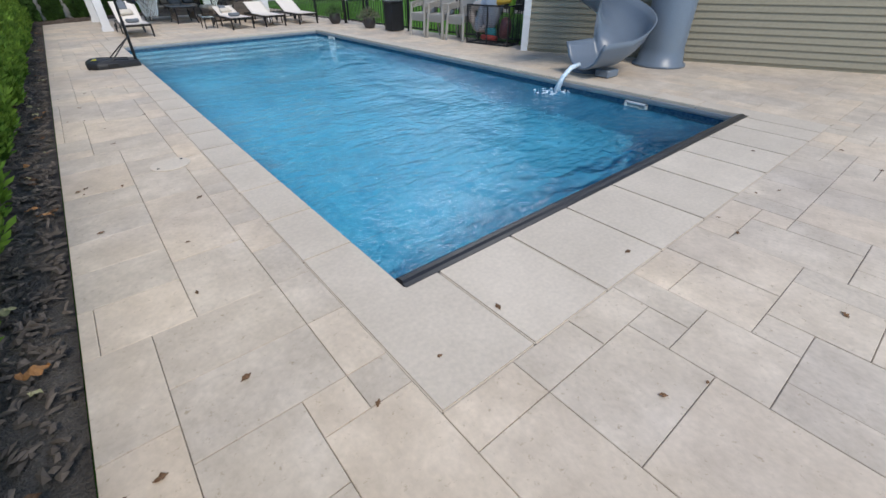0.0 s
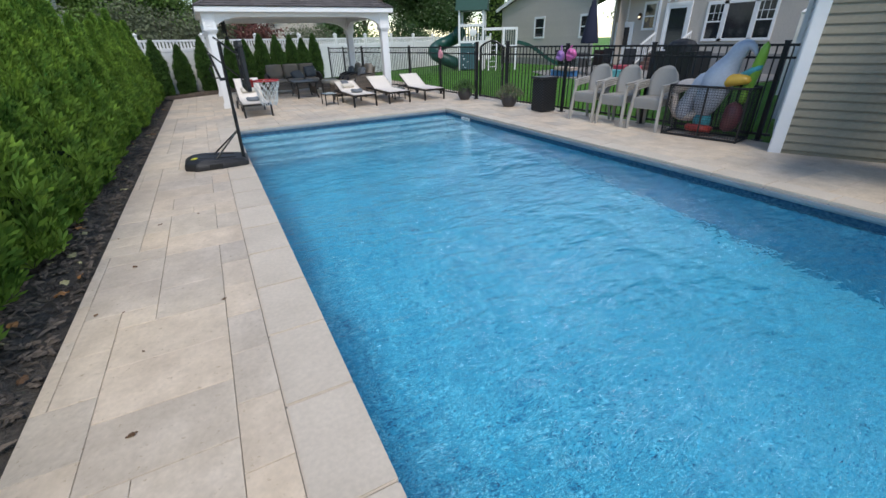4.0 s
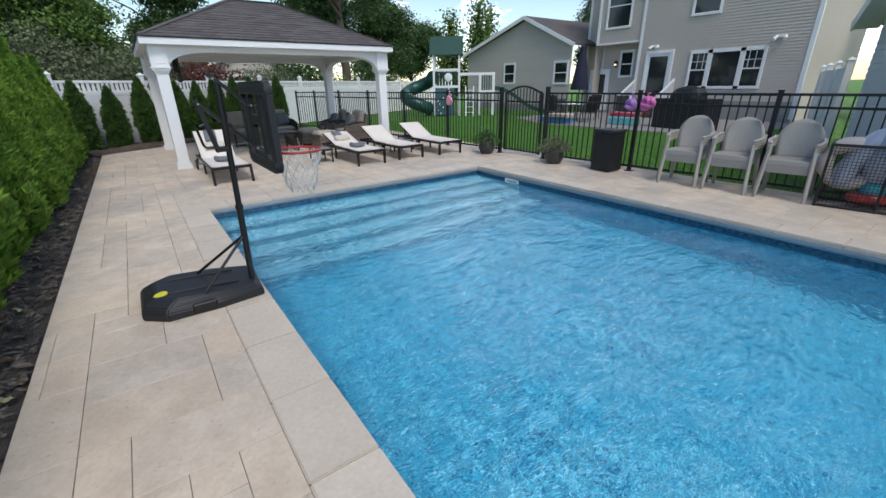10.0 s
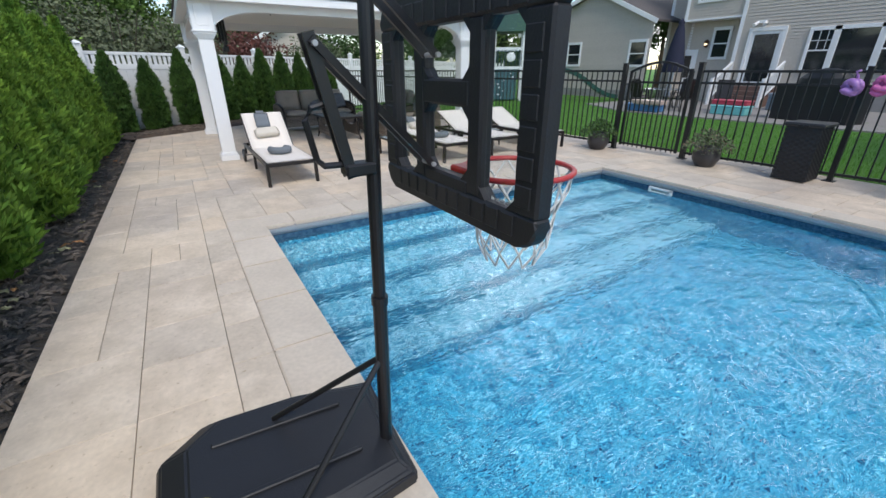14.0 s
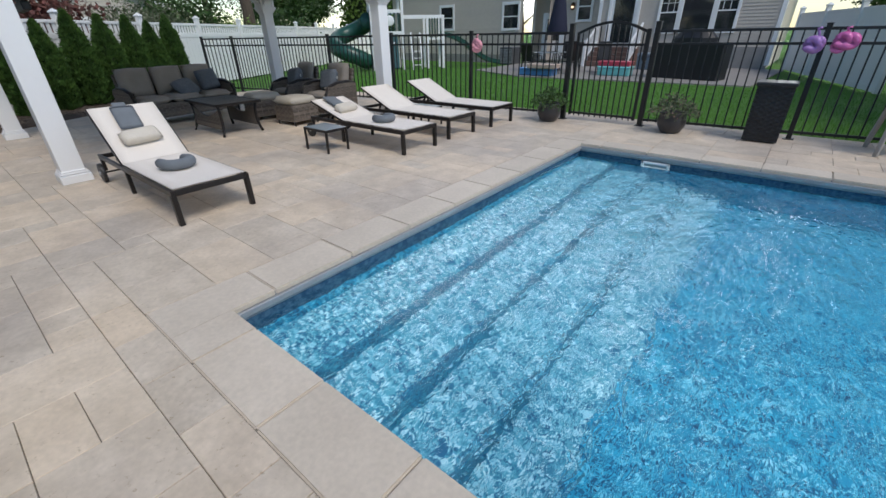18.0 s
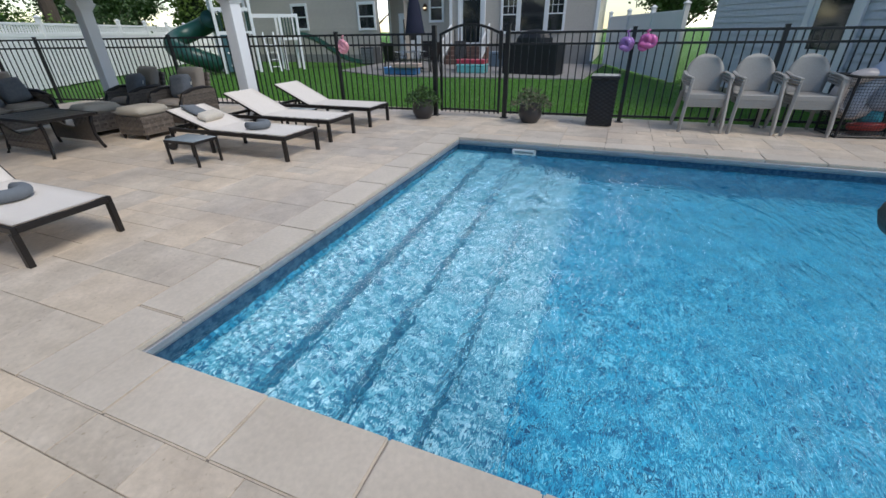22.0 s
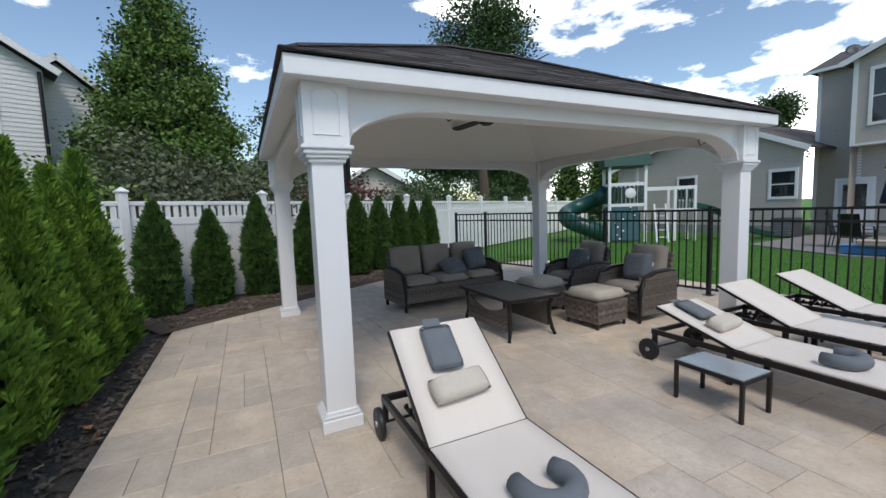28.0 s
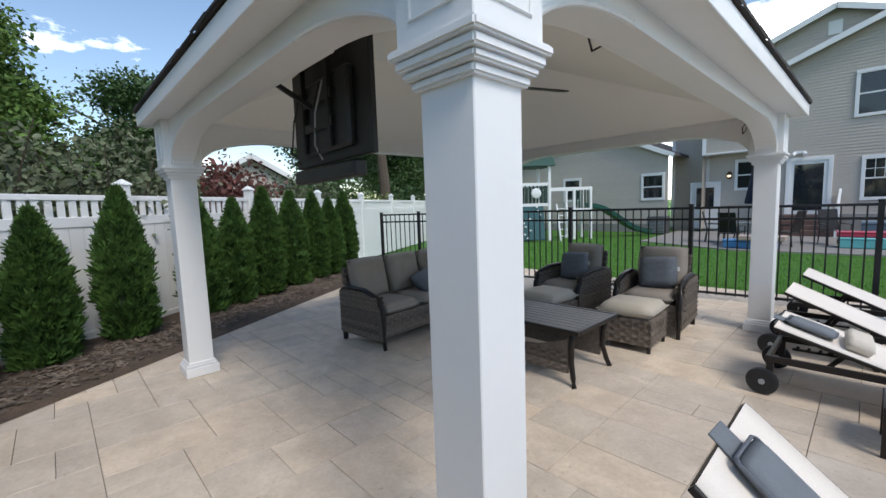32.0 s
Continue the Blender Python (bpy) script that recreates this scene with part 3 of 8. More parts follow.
# ---- siding walls ----
def lap_boards(bm, origin, along, out, width, z0, z1, course, top=None, lap=0.022):
    """Clapboard courses from origin along a wall; top(s) gives the height at s along it, where it is a gable."""
    if not top:
        k = max(1, round((z1 - z0) / course))
        rows = []
        for j in range(k):
            za, zb = z0 + (z1 - z0) * j / k, z0 + (z1 - z0) * (j + 1) / k
            rows += [(lap, za), (0.002, zb)]
        cols = [[bm.verts.new(origin + along * s + out * o + Vector((0, 0, z))) for o, z in rows] for s in (0.0, width)]
        for a in range(len(rows) - 1):
            bm.faces.new((cols[0][a], cols[1][a], cols[1][a + 1], cols[0][a + 1]))
        return bm
    z = z0
    while z < z1 - 0.01:
        zt = min(z + course, z1)
        s0, s1 = 0.0, width
        if top:
            ok = [s for s in np.linspace(0, width, 81) if top(s) >= zt]
            if not ok:
                break
            s0, s1 = ok[0], ok[-1]
        if s1 - s0 > 0.02:
            p, q = origin + along * s0, origin + along * s1
            up = Vector((0, 0, 1))
            v = [bm.verts.new(w) for w in (p + out * lap + up * z, q + out * lap + up * z, q + out * 0.002 + up * zt, p + out * 0.002 + up * zt, p + up * z, q + up * z)]
            bm.faces.new((v[0], v[1], v[2], v[3]))
            bm.faces.new((v[4], v[5], v[1], v[0]))
        z = zt
    return bm


def window(parent, origin, along, out, s, z, w, h, mullions=0, rails=1, grid=False):
    """A framed window on a wall: s and z give its lower left corner."""
    up = Vector((0, 0, 1))
    m = Matrix((along, up, out)).transposed().to_4x4()
    m.translation = origin + along * s + up * z
    t = 0.11
    bm = bm_new()
    for lo, hi in (((-t, -t, 0.0), (w + t, 0, 0.05)), ((-t, h, 0), (w + t, h + t * 1.2, 0.055)), ((-t, 0, 0), (0, h, 0.05)), ((w, 0, 0), (w + t, h, 0.05))):
        span(bm, lo, hi, 0.006)
    bmesh.ops.transform(bm, matrix=m, verts=bm.verts)
    win = part("window", bm, TRIM, parent, "white-framed window with dark panes")
    bm = bm_new()
    span(bm, (0, 0, 0.0), (w, h, 0.016))
    bmesh.ops.transform(bm, matrix=m, verts=bm.verts)
    part("pane", bm, PANE, win)
    bm = bm_new()
    for i in range(1, mullions + 1):
        x = w * i / (mullions + 1)
        span(bm, (x - 0.045, 0, 0.012), (x + 0.045, h, 0.045))
    for i in range(1, rails + 1):
        y = h * i / (rails + 1)
        span(bm, (0.001, y - 0.025, 0.012), (w - 0.001, y + 0.025, 0.04))
    if grid:
        for i in range(1, 3):
            span(bm, (w * i / 3 - 0.01, h * 0.52, 0.012), (w * i / 3 + 0.01, h, 0.024))
        span(bm, (0, h * 0.75 - 0.01, 0.012), (w, h * 0.75 + 0.01, 0.024))
    if len(bm.verts):
        bmesh.ops.transform(bm, matrix=m, verts=bm.verts)
        part("sash", bm, TRIM, win)
    else:
        bm.free()
    return win


def plain_door(parent, origin, along, out, s, z, w, h, glazed=True):
    up = Vector((0, 0, 1))
    m = Matrix((along, up, out)).transposed().to_4x4()
    m.translation = origin + along * s + up * z
    bm = bm_new()
    for lo, hi in (((-0.13, 0, 0), (0, h, 0.06)), ((w, 0, 0), (w + 0.13, h, 0.06)), ((-0.13, h, 0), (w + 0.13, h + 0.14, 0.065))):
        span(bm, lo, hi, 0.006)
    bmesh.ops.transform(bm, matrix=m, verts=bm.verts)
    d = part("door", bm, TRIM, parent, "white storm door in a white casing")
    bm = bm_new()
    span(bm, (0, 0, 0), (w, h, 0.03), 0.004)
    bmesh.ops.transform(bm, matrix=m, verts=bm.verts)
    part("leaf", bm, TRIM, d)
    bm = bm_new()
    span(bm, (0.12, h * 0.45 if glazed != "full" else 0.15, 0.02), (w - 0.12, h - 0.12, 0.036))
    bmesh.ops.transform(bm, matrix=m, verts=bm.verts)
    part("glass", bm, PANE, d)
    return d


def gable_top(width, eave, apex, at):
    return lambda s: eave + (apex - eave) * (s / at if s < at else (width - s) / (width - at))


UP = Vector((0, 0, 1))
WEST = Vector((-1, 0, 0))

# ---- own house across the lawn ----
house = thing("house", "two-storey beige vinyl-sided house with white trim", "house", kind="structure")
HX = 21.5
AL = Vector((0, 1, 0))
NORTH = Vector((0, 1, 0))
JX = HX + 0.05                                          # front of the upper storey over the entry
bm = bm_new()
lap_boards(bm, Vector((HX, 13.2, 0)), AL, WEST, 6.8, 0.75, 6.4, 0.115)
lap_boards(bm, Vector((HX, 13.2, 0)), AL, WEST, 6.8, 6.4, 7.68, 0.115, gable_top(6.8, 6.4, 7.68, 3.4))
lap_boards(bm, Vector((HX, 20.0, 0)), Vector((1, 0, 0)), NORTH, 0.7, 0.1, 3.45, 0.115)
span(bm, (HX, 13.2, 0), (HX + 7, 19.995, 6.4))
v = [bm.verts.new(p) for p in ((HX + 0.001, 13.2, 6.39), (HX + 0.001, 20.0, 6.39), (HX + 0.001, 16.6, 7.7))]
bm.faces.new(v[::-1])
part("wall", bm, SIDING, house, "beige clapboard wall under a white-edged gable")
bm = bm_new()
span(bm, (HX - 0.02, 13.2, -0.06), (HX + 0.1, 20.0, 0.75))
part("foundation", bm, surface("grey_concrete", (0.3, 0.29, 0.28), 0.9, scale=3), house)
bm = bm_new()
lap_boards(bm, Vector((JX, 20.0, 0)), AL, WEST, 2.5, 3.47, 6.6, 0.115)
lap_boards(bm, Vector((JX, 14.2, 0)), AL, WEST, 8.4, 6.6, 8.25, 0.115, gable_top(8.4, 6.55, 8.2, 4.2))
lap_boards(bm, Vector((JX, 22.5, 0)), Vector((1, 0, 0)), NORTH, 1.6, 0.1, 6.6, 0.115)
span(bm, (JX, 20.0, 3.47), (JX + 4, 22.495, 6.6))
v = [bm.verts.new(p) for p in ((JX + 0.001, 14.2, 6.55), (JX + 0.001, 22.5, 6.55), (JX + 0.001, 18.4, 8.2))]
bm.faces.new(v[::-1])
part("wall", bm, SIDING, house, "upper storey over the recessed entry")
bm = bm_new()
lap_boards(bm, Vector((HX + 0.7, 20.0, 0)), AL, WEST, 2.5, 0.1, 3.45, 0.115)
span(bm, (HX + 0.7, 20.01, -0.06), (HX + 5, 22.49, 3.45))
part("wall", bm, SIDING, house, "recessed ground-floor wall")
bm = bm_new()
lap_boards(bm, Vector((HX + 1.6, 22.5, 0)), AL, WEST, 1.7, 0.1, 6.9, 0.115)
lap_boards(bm, Vector((HX + 1.6, 24.2, 0)), Vector((1, 0, 0)), NORTH, 5, 0.1, 6.9, 0.115)
span(bm, (HX + 1.6, 20.0, -0.06), (HX + 7, 24.195, 6.9))
part("wall", bm, SIDING, house, "set-back wall beside the entry")
for x, y, z0, z1 in ((HX, 13.2, 0.1, 6.4), (HX, 19.96, 0.1, 6.5), (JX, 22.46, 3.45, 6.6), (HX + 1.6, 24.16, 0.1, 6.9), (HX + 0.72, 22.46, 0.1, 3.45)):
    bm = bm_new()
    span(bm, (x - 0.035, y - 0.07, z0), (x + 0.09, y + 0.075, z1))
    part("corner_board", bm, TRIM, house)
bm = bm_new()
span(bm, (JX - 0.04, 19.99, 3.40), (HX + 0.72, 22.53, 3.47))
part("soffit", bm, TRIM, house)
for x, y, z1 in ((HX + 1.52, 22.75, 6.8), (HX + 0.62, 22.6, 3.4)):
    bm = bm_new()
    tube(bm, [(x, y, z1), (x, y, 0.5), (x - 0.05, y, 0.3), (x - 0.2, y, 0.1)], 0.045, 8)
    part("downspout", bm, TRIM, house)
O = Vector((HX - 0.022, 13.2, 0))
FL = Vector((JX - 0.022, 20.0, 0))
plain_door(house, O, AL, WEST, 5.15, 0.75, 1.1, 2.05, "full")
window(house, O, AL, WEST, 1.45, 1.35, 0.72, 1.35, 0, 1, True)
window(house, O, AL, WEST, 2.19, 1.35, 1.24, 1.35, 0, 0)
window(house, O, AL, WEST, 3.45, 1.35, 0.72, 1.35, 0, 1, True)
window(house, O, AL, WEST, 3.45, 4.32, 1.0, 1.4)
window(house, FL, AL, WEST, 0.75, 4.2, 1.2, 1.85)
plain_door(house, Vector((HX + 0.678, 19.75, 0)), AL, WEST, 2.3, 0.1, 0.95, 2.0)
window(house, Vector((HX + 0.678, 19.75, 0)), AL, WEST, 0.95, 1.9, 0.6, 1.1)
for x0, x1, y0, y1, ze, zr in ((HX - 0.3, HX + 7.4, 12.85, 20.35, 6.27, 7.72), (JX - 0.25, HX + 7.6, 13.9, 22.85, 6.47, 8.24)):
    bm = bm_new()
    yc = (y0 + y1) / 2
    v = [bm.verts.new((x, y, z + d)) for x in (x0, x1) for d in (0, 0.1) for y, z in ((y0, ze), (yc, zr), (y1, ze))]
    for f in ((3, 4, 10, 9), (4, 5, 11, 10), (0, 6, 7, 1), (1, 7, 8, 2), (0, 1, 4, 3), (1, 2, 5, 4), (6, 9, 10, 7), (7, 10, 11, 8), (0, 3, 9, 6), (2, 8, 11, 5)):
        bm.faces.new([v[i] for i in f])
    bmesh.ops.recalc_face_normals(bm, faces=bm.faces)
    part("roof", bm, SHINGLE, house)
    for s0, s1 in ((y0, yc), (y1, yc)):
        bm = bm_new()
        bar(bm, (x0 - 0.03, s0, ze - 0.02), (x0 - 0.03, s1, zr + 0.01), 0.05, 0.2)
        part("rake_board", bm, TRIM, house)
bm = bm_new()
span(bm, (JX - 0.03, 18.2, 7.3), (JX + 0.0, 18.6, 7.8), 0.02)
part("gable_vent", bm, CEIL, house, "cream louvred gable vent")
bm = bm_new()
v = [bm.verts.new(p) for p in ((HX + 1.25, 20.0, 6.85), (HX + 1.25, 24.6, 6.85), (HX + 4.4, 24.6, 8.15), (HX + 4.4, 20.0, 8.15), (HX + 7.6, 20.0, 6.85), (HX + 7.6, 24.6, 6.85))]
for f in ((0, 1, 2, 3), (3, 2, 5, 4), (1, 5, 2), (0, 4, 5, 1)):
    bm.faces.new([v[i] for i in f[::-1]])
bmesh.ops.recalc_face_normals(bm, faces=bm.faces)
part("roof", bm, SHINGLE, house)
bm = bm_new()
span(bm, (HX + 1.2, 22.6, 6.74), (HX + 1.27, 24.62, 6.86))
part("gutter", bm, TRIM, house)
bm = bm_new()
rod(bm, (HX + 2.4, 22.9, 7.2), (HX + 2.4, 22.9, 7.75), 0.05, n=8)
part("vent_pipe", bm, TRIM, house)
dish = thing("satellite_dish", "grey satellite dish on the house roof", "satellite dish", Matrix.Translation((HX + 2.3, 23.4, 7.2)) @ Matrix.Scale(0.7, 4))
bm = bm_new()
rod(bm, (0, 0, 0), (0, 0, 0.32), 0.025, n=8)
part("mast", bm, TRACK, dish)
bm = bm_new()
lathe(bm, [(0.02, -0.02), (0.2, 0.02), (0.36, 0.09), (0.37, 0.11), (0.2, 0.04), (0.02, 0.0)], 20, Matrix.Translation((-0.03, 0, 0.45)) @ turn(-60, "Y") @ turn(25, "X"))
part("reflector", bm, surface("dark_grey_dish", (0.1, 0.1, 0.105), 0.5, scale=4), dish, smooth=True)
# one-storey wing
wing = thing("house_wing", "one-storey beige-sided wing with a low grey gable roof", "house", kind="structure")
WX = 21.2
top = gable_top(9.2, 3.55, 5.2, 5.6)
wo = Vector((WX, 33.0, 0))
bm = bm_new()
lap_boards(bm, wo, Vector((0, -1, 0)), WEST, 9.2, 0.35, 5.2, 0.115, top)
prof = [(33.0, 0.0), (33.0, 3.5), (27.4, 5.15), (23.8, 3.6), (23.8, 0.0)]
v = [bm.verts.new((WX + 0.001, y, z)) for y, z in prof]
bm.faces.new(v)
part("wall", bm, SIDING, wing)
bm = bm_new()
v = [bm.verts.new((x, y, z)) for x in (WX - 0.25, WX + 9) for y, z in ((33.4, 3.42), (27.4, 5.25), (23.5, 3.5), (33.4, 3.52), (27.4, 5.37), (23.5, 3.6))]
for f in ((3, 4, 10, 9), (4, 5, 11, 10), (0, 3, 9, 6), (0, 1, 4, 3), (1, 2, 5, 4), (2, 8, 11, 5)):
    bm.faces.new([v[i] for i in f])
part("roof", bm, SHINGLE, wing)
bm = bm_new()
bar(bm, (WX - 0.27, 33.4, 3.42), (WX - 0.27, 27.4, 5.27), 0.05, 0.2)
bar(bm, (WX - 0.27, 23.5, 3.5), (WX - 0.27, 27.4, 5.27), 0.05, 0.2)
part("rake_board", bm, TRIM, wing)
for y, z in ((29.15, 1.65), (24.95, 1.6)):
    window(wing, Vector((WX - 0.012, y, 0)), Vector((0, -1, 0)), WEST, 0.05, z, 0.85, 1.05)
bm = bm_new()
span(bm, (WX - 0.02, 23.8, -0.06), (WX + 0.06, 33.0, 0.35))
part("foundation", bm, surface("wing_foundation", (0.3, 0.29, 0.28), 0.9, scale=3), wing)

# ---- garage beside the pool ----
garage = thing("garage", "tan lap-sided garage with white corner boards beside the pool", "garage", kind="structure")
GL = 9.5
GIN = Vector((-GDIR.y, GDIR.x, 0))     # into the building from the pool wall
gout = -GOUT
bm = bm_new()
c = [GARAGE, GARAGE + GDIR * GL, GARAGE + GDIR * GL + GOUT * 6.4, GARAGE + GOUT * 6.4]
prism(bm, [(p.x, p.y) for p in c], -0.06, 2.75)
part("wall", bm, SIDING_TAN, garage)
course = 0.112
first = None
for k in range(25):
    z = 0.06 + k * course
    if z + course > 2.8:
        break
    bm = bm_new()
    lap_boards(bm, GARAGE + UP * 0 + GDIR * 0.06, GDIR, gout, GL - 0.06, 0, course, course, None, 0.024)
    if first is None:
        first = part("siding_board", bm, SIDING_TAN, garage)
        first.location.z = z
    else:
        bm.free()
        ob = new("siding_board", first.data)
        ob.parent = garage
        ob.location.z = z
GN = Vector((-0.42, 0.9075, 0))
bm = bm_new()
lap_boards(bm, GARAGE, GOUT, GN, 6.4, 0.1, 2.75, 0.125)
lap_boards(bm, GARAGE, GOUT, GN, 6.4, 2.75, 4.6, 0.125, gable_top(6.4, 2.75, 4.6, 3.2))
v = [bm.verts.new(p) for p in (GARAGE + UP * 2.7 + GN * 0.001, GARAGE + GOUT * 6.4 + UP * 2.7 + GN * 0.001, GARAGE + GOUT * 3.2 + UP * 4.6 + GN * 0.001)]
bm.faces.new(v)
part("end_wall", bm, SIDING_PALE, garage, "pale grey lap-sided end wall")
m = Matrix((GDIR, GOUT, UP)).transposed().to_4x4()
bm = bm_new()
box(bm, GARAGE + UP * 1.37 + GDIR * 0.05 - GOUT * 0.016, (0.14, 0.034, 2.76), m, 0.004)
box(bm, GARAGE + UP * 1.37 + GOUT * 0.05 + GN * 0.016, (0.034, 0.14, 2.76), m, 0.004)
part("corner_board", bm, TRIM, garage, "white vinyl corner board")
bm = bm_new()
for side in (0, 1):
    e = GARAGE + GOUT * (-0.35 if side == 0 else 6.75) + UP * 2.62
    r = GARAGE + GOUT * 3.2 + UP * 4.75
    q = [e + GN * 0.4, r + GN * 0.4, r + GDIR * (GL + 0.4), e + GDIR * (GL + 0.4)]
    lo = [bm.verts.new(p) for p in q]
    hi = [bm.verts.new(p + UP * 0.1) for p in q]
    bm.faces.new(lo)
    bm.faces.new(hi[::-1])
    for i in range(4):
        bm.faces.new((lo[i], lo[(i + 1) % 4], hi[(i + 1) % 4], hi[i]))
part("roof", bm, SHINGLE, garage)
bm = bm_new()
for side in (0, 1):
    e = GARAGE + GOUT * (-0.36 if side == 0 else 6.76) + UP * 2.62 + GN * 0.42
    bar(bm, e, GARAGE + GOUT * 3.2 + UP * 4.75 + GN * 0.42, 0.04, 0.2)
bar(bm, GARAGE - GOUT * 0.37 + UP * 2.62 + GN * 0.4, GARAGE - GOUT * 0.37 + UP * 2.62 + GDIR * GL, 0.03, 0.2)
box(bm, GARAGE - GOUT * 0.17 + UP * 2.6 + GDIR * (GL / 2), (GL, 0.36, 0.02), m)
part("fascia", bm, TRIM, garage)
bm = bm_new()
for side in (0, 1):
    e = GARAGE + GOUT * (-0.33 if side == 0 else 6.73) + UP * 2.6
    r = GARAGE + GOUT * 3.2 + UP * 4.73
    q = [e + GN * 0.4, r + GN * 0.4, r - GN * 0.02, e - GN * 0.02]
    lo = [bm.verts.new(p - UP * 0.03) for p in q]
    hi = [bm.verts.new(p) for p in q]
    bm.faces.new(lo)
    bm.faces.new(hi[::-1])
    for i in range(4):
        bm.faces.new((lo[i], lo[(i + 1) % 4], hi[(i + 1) % 4], hi[i]))
part("rake_soffit", bm, TRIM, garage, "white soffit under the gable's overhang")
plain_door(garage, GARAGE + GN * 0.014, GOUT, GN, 2.6, 0.1, 0.9, 2.03)

# ---- pavilion ----
AX, BX, AY, DY = 1.08, 5.93, 17.94, 21.62
pavilion = thing("pavilion", "white vinyl poolside pavilion with a grey shingled hip roof", "pavilion", kind="structure")
EX0, EX1, EY0, EY1 = 0.84, 6.15, 17.66, 21.86
SOFFIT, BEAM_Z = 2.385, 2.265
for x, y in ((AX, AY), (BX, AY), (BX, DY), (AX, DY)):
    bm = bm_new()
    box(bm, (x, y, 0.95), (0.21, 0.21, 1.9), None, 0.004)
    post = part("post", bm, WHITE, pavilion, "white square post")
    bm = bm_new()
    box(bm, (x, y, 0.045), (0.285, 0.285, 0.09), None, 0.006)
    box(bm, (x, y, 0.105), (0.262, 0.262, 0.03), None, 0.01, 2)
    box(bm, (x, y, 0.128), (0.235, 0.235, 0.02), None, 0.006)
    part("plinth", bm, WHITE, post)
    bm = bm_new()
    for z, w, h in ((1.885, 0.25, 0.03), (1.912, 0.285, 0.026), (1.94, 0.315, 0.032), (1.97, 0.345, 0.03)):
        box(bm, (x, y, z), (w, w, h), None, 0.007, 2)
    part("capital", bm, WHITE, post)
    bm = bm_new()
    box(bm, (x, y, 2.2), (0.30, 0.30, 0.43), None, 0.004)
    head = part("post_head", bm, WHITE, post)
    for ax in (0, 1):
        for sg in (-1, 1):
            bm = bm_new()
            arch = [(-0.085, -0.15), (0.085, -0.15), (0.085, 0.1)] + [(0.085 * math.cos(a), 0.1 + 0.05 * math.sin(a)) for a in np.linspace(0, math.pi, 8)[1:-1]] + [(-0.085, 0.1)]
            pts = [((x + sg * 0.151, y + u, 2.2 + w) if ax == 0 else (x + u, y + sg * 0.151, 2.2 + w)) for u, w in arch]
            tube(bm, pts, 0.007, 5, True)
            part("panel_moulding", bm, WHITE, head)


def arch_beam(p, q):
    """A header between two post heads, with curved braces at both ends."""
    p, q = Vector(p), Vector(q)
    d = (q - p).normalized()
    w = (q - p).length
    n = Vector((-d.y, d.x, 0))
    reach, rise = 0.78, BEAM_Z - 1.985
    low = []
    for k in range(11):
        a = math.pi / 2 * k / 10
        low.append((reach * (1 - math.cos(a)), 1.985 + rise * math.sin(a)))
    outline = low + [(w - s, z) for s, z in reversed(low)] + [(w, SOFFIT), (0, SOFFIT)]
    bm = bm_new()
    m = Matrix((d, UP, -n)).transposed().to_4x4()
    m.translation = p
    slab(bm, outline, m, 0.17)
    ob = part("beam", bm, WHITE, pavilion, "white arched header beam")
    for sg in (-1, 1):
        bm = bm_new()
        o = p + n * (sg * 0.088)
        for s0, s1 in ((0.78, w - 0.78),):
            bar(bm, o + d * s0 + UP * (BEAM_Z + 0.012), o + d * s1 + UP * (BEAM_Z + 0.012), 0.02, 0.026)
        for low2 in (low, [(w - s, z) for s, z in low]):
            tube(bm, [o + d * s + UP * (z + 0.012) for s, z in low2], 0.011, 6)
        part("bead", bm, WHITE, ob)


h = 0.15
arch_beam((AX + h, AY, 0), (BX - h, AY, 0))
arch_beam((AX + h, DY, 0), (BX - h, DY, 0))
arch_beam((AX, AY + h, 0), (AX, DY - h, 0))
arch_beam((BX, AY + h, 0), (BX, DY - h, 0))
bm = bm_new()
t = 0.35
span(bm, (EX0, EY0, SOFFIT), (EX1, EY0 + t, SOFFIT + 0.02))
span(bm, (EX0, EY1 - t, SOFFIT), (EX1, EY1, SOFFIT + 0.02))
span(bm, (EX0, EY0 + t, SOFFIT), (EX0 + t, EY1 - t, SOFFIT + 0.02))
span(bm, (EX1 - t, EY0 + t, SOFFIT), (EX1, EY1 - t, SOFFIT + 0.02))
part("soffit", bm, WHITE, pavilion)
for lo, hi in (((EX0 - 0.02, EY0 - 0.02, 2.37), (EX1 + 0.02, EY0, 2.49)), ((EX0 - 0.02, EY1, 2.37), (EX1 + 0.02, EY1 + 0.02, 2.49)), ((EX0 - 0.02, EY0, 2.37), (EX0, EY1, 2.49)), ((EX1, EY0, 2.37), (EX1 + 0.02, EY1, 2.49))):
    bm = bm_new()
    span(bm, lo, hi, 0.004)
    part("fascia", bm, WHITE, pavilion)
RZ, RH = 2.495, 1.06
half = (EY1 - EY0) / 2
ym = (EY0 + EY1) / 2
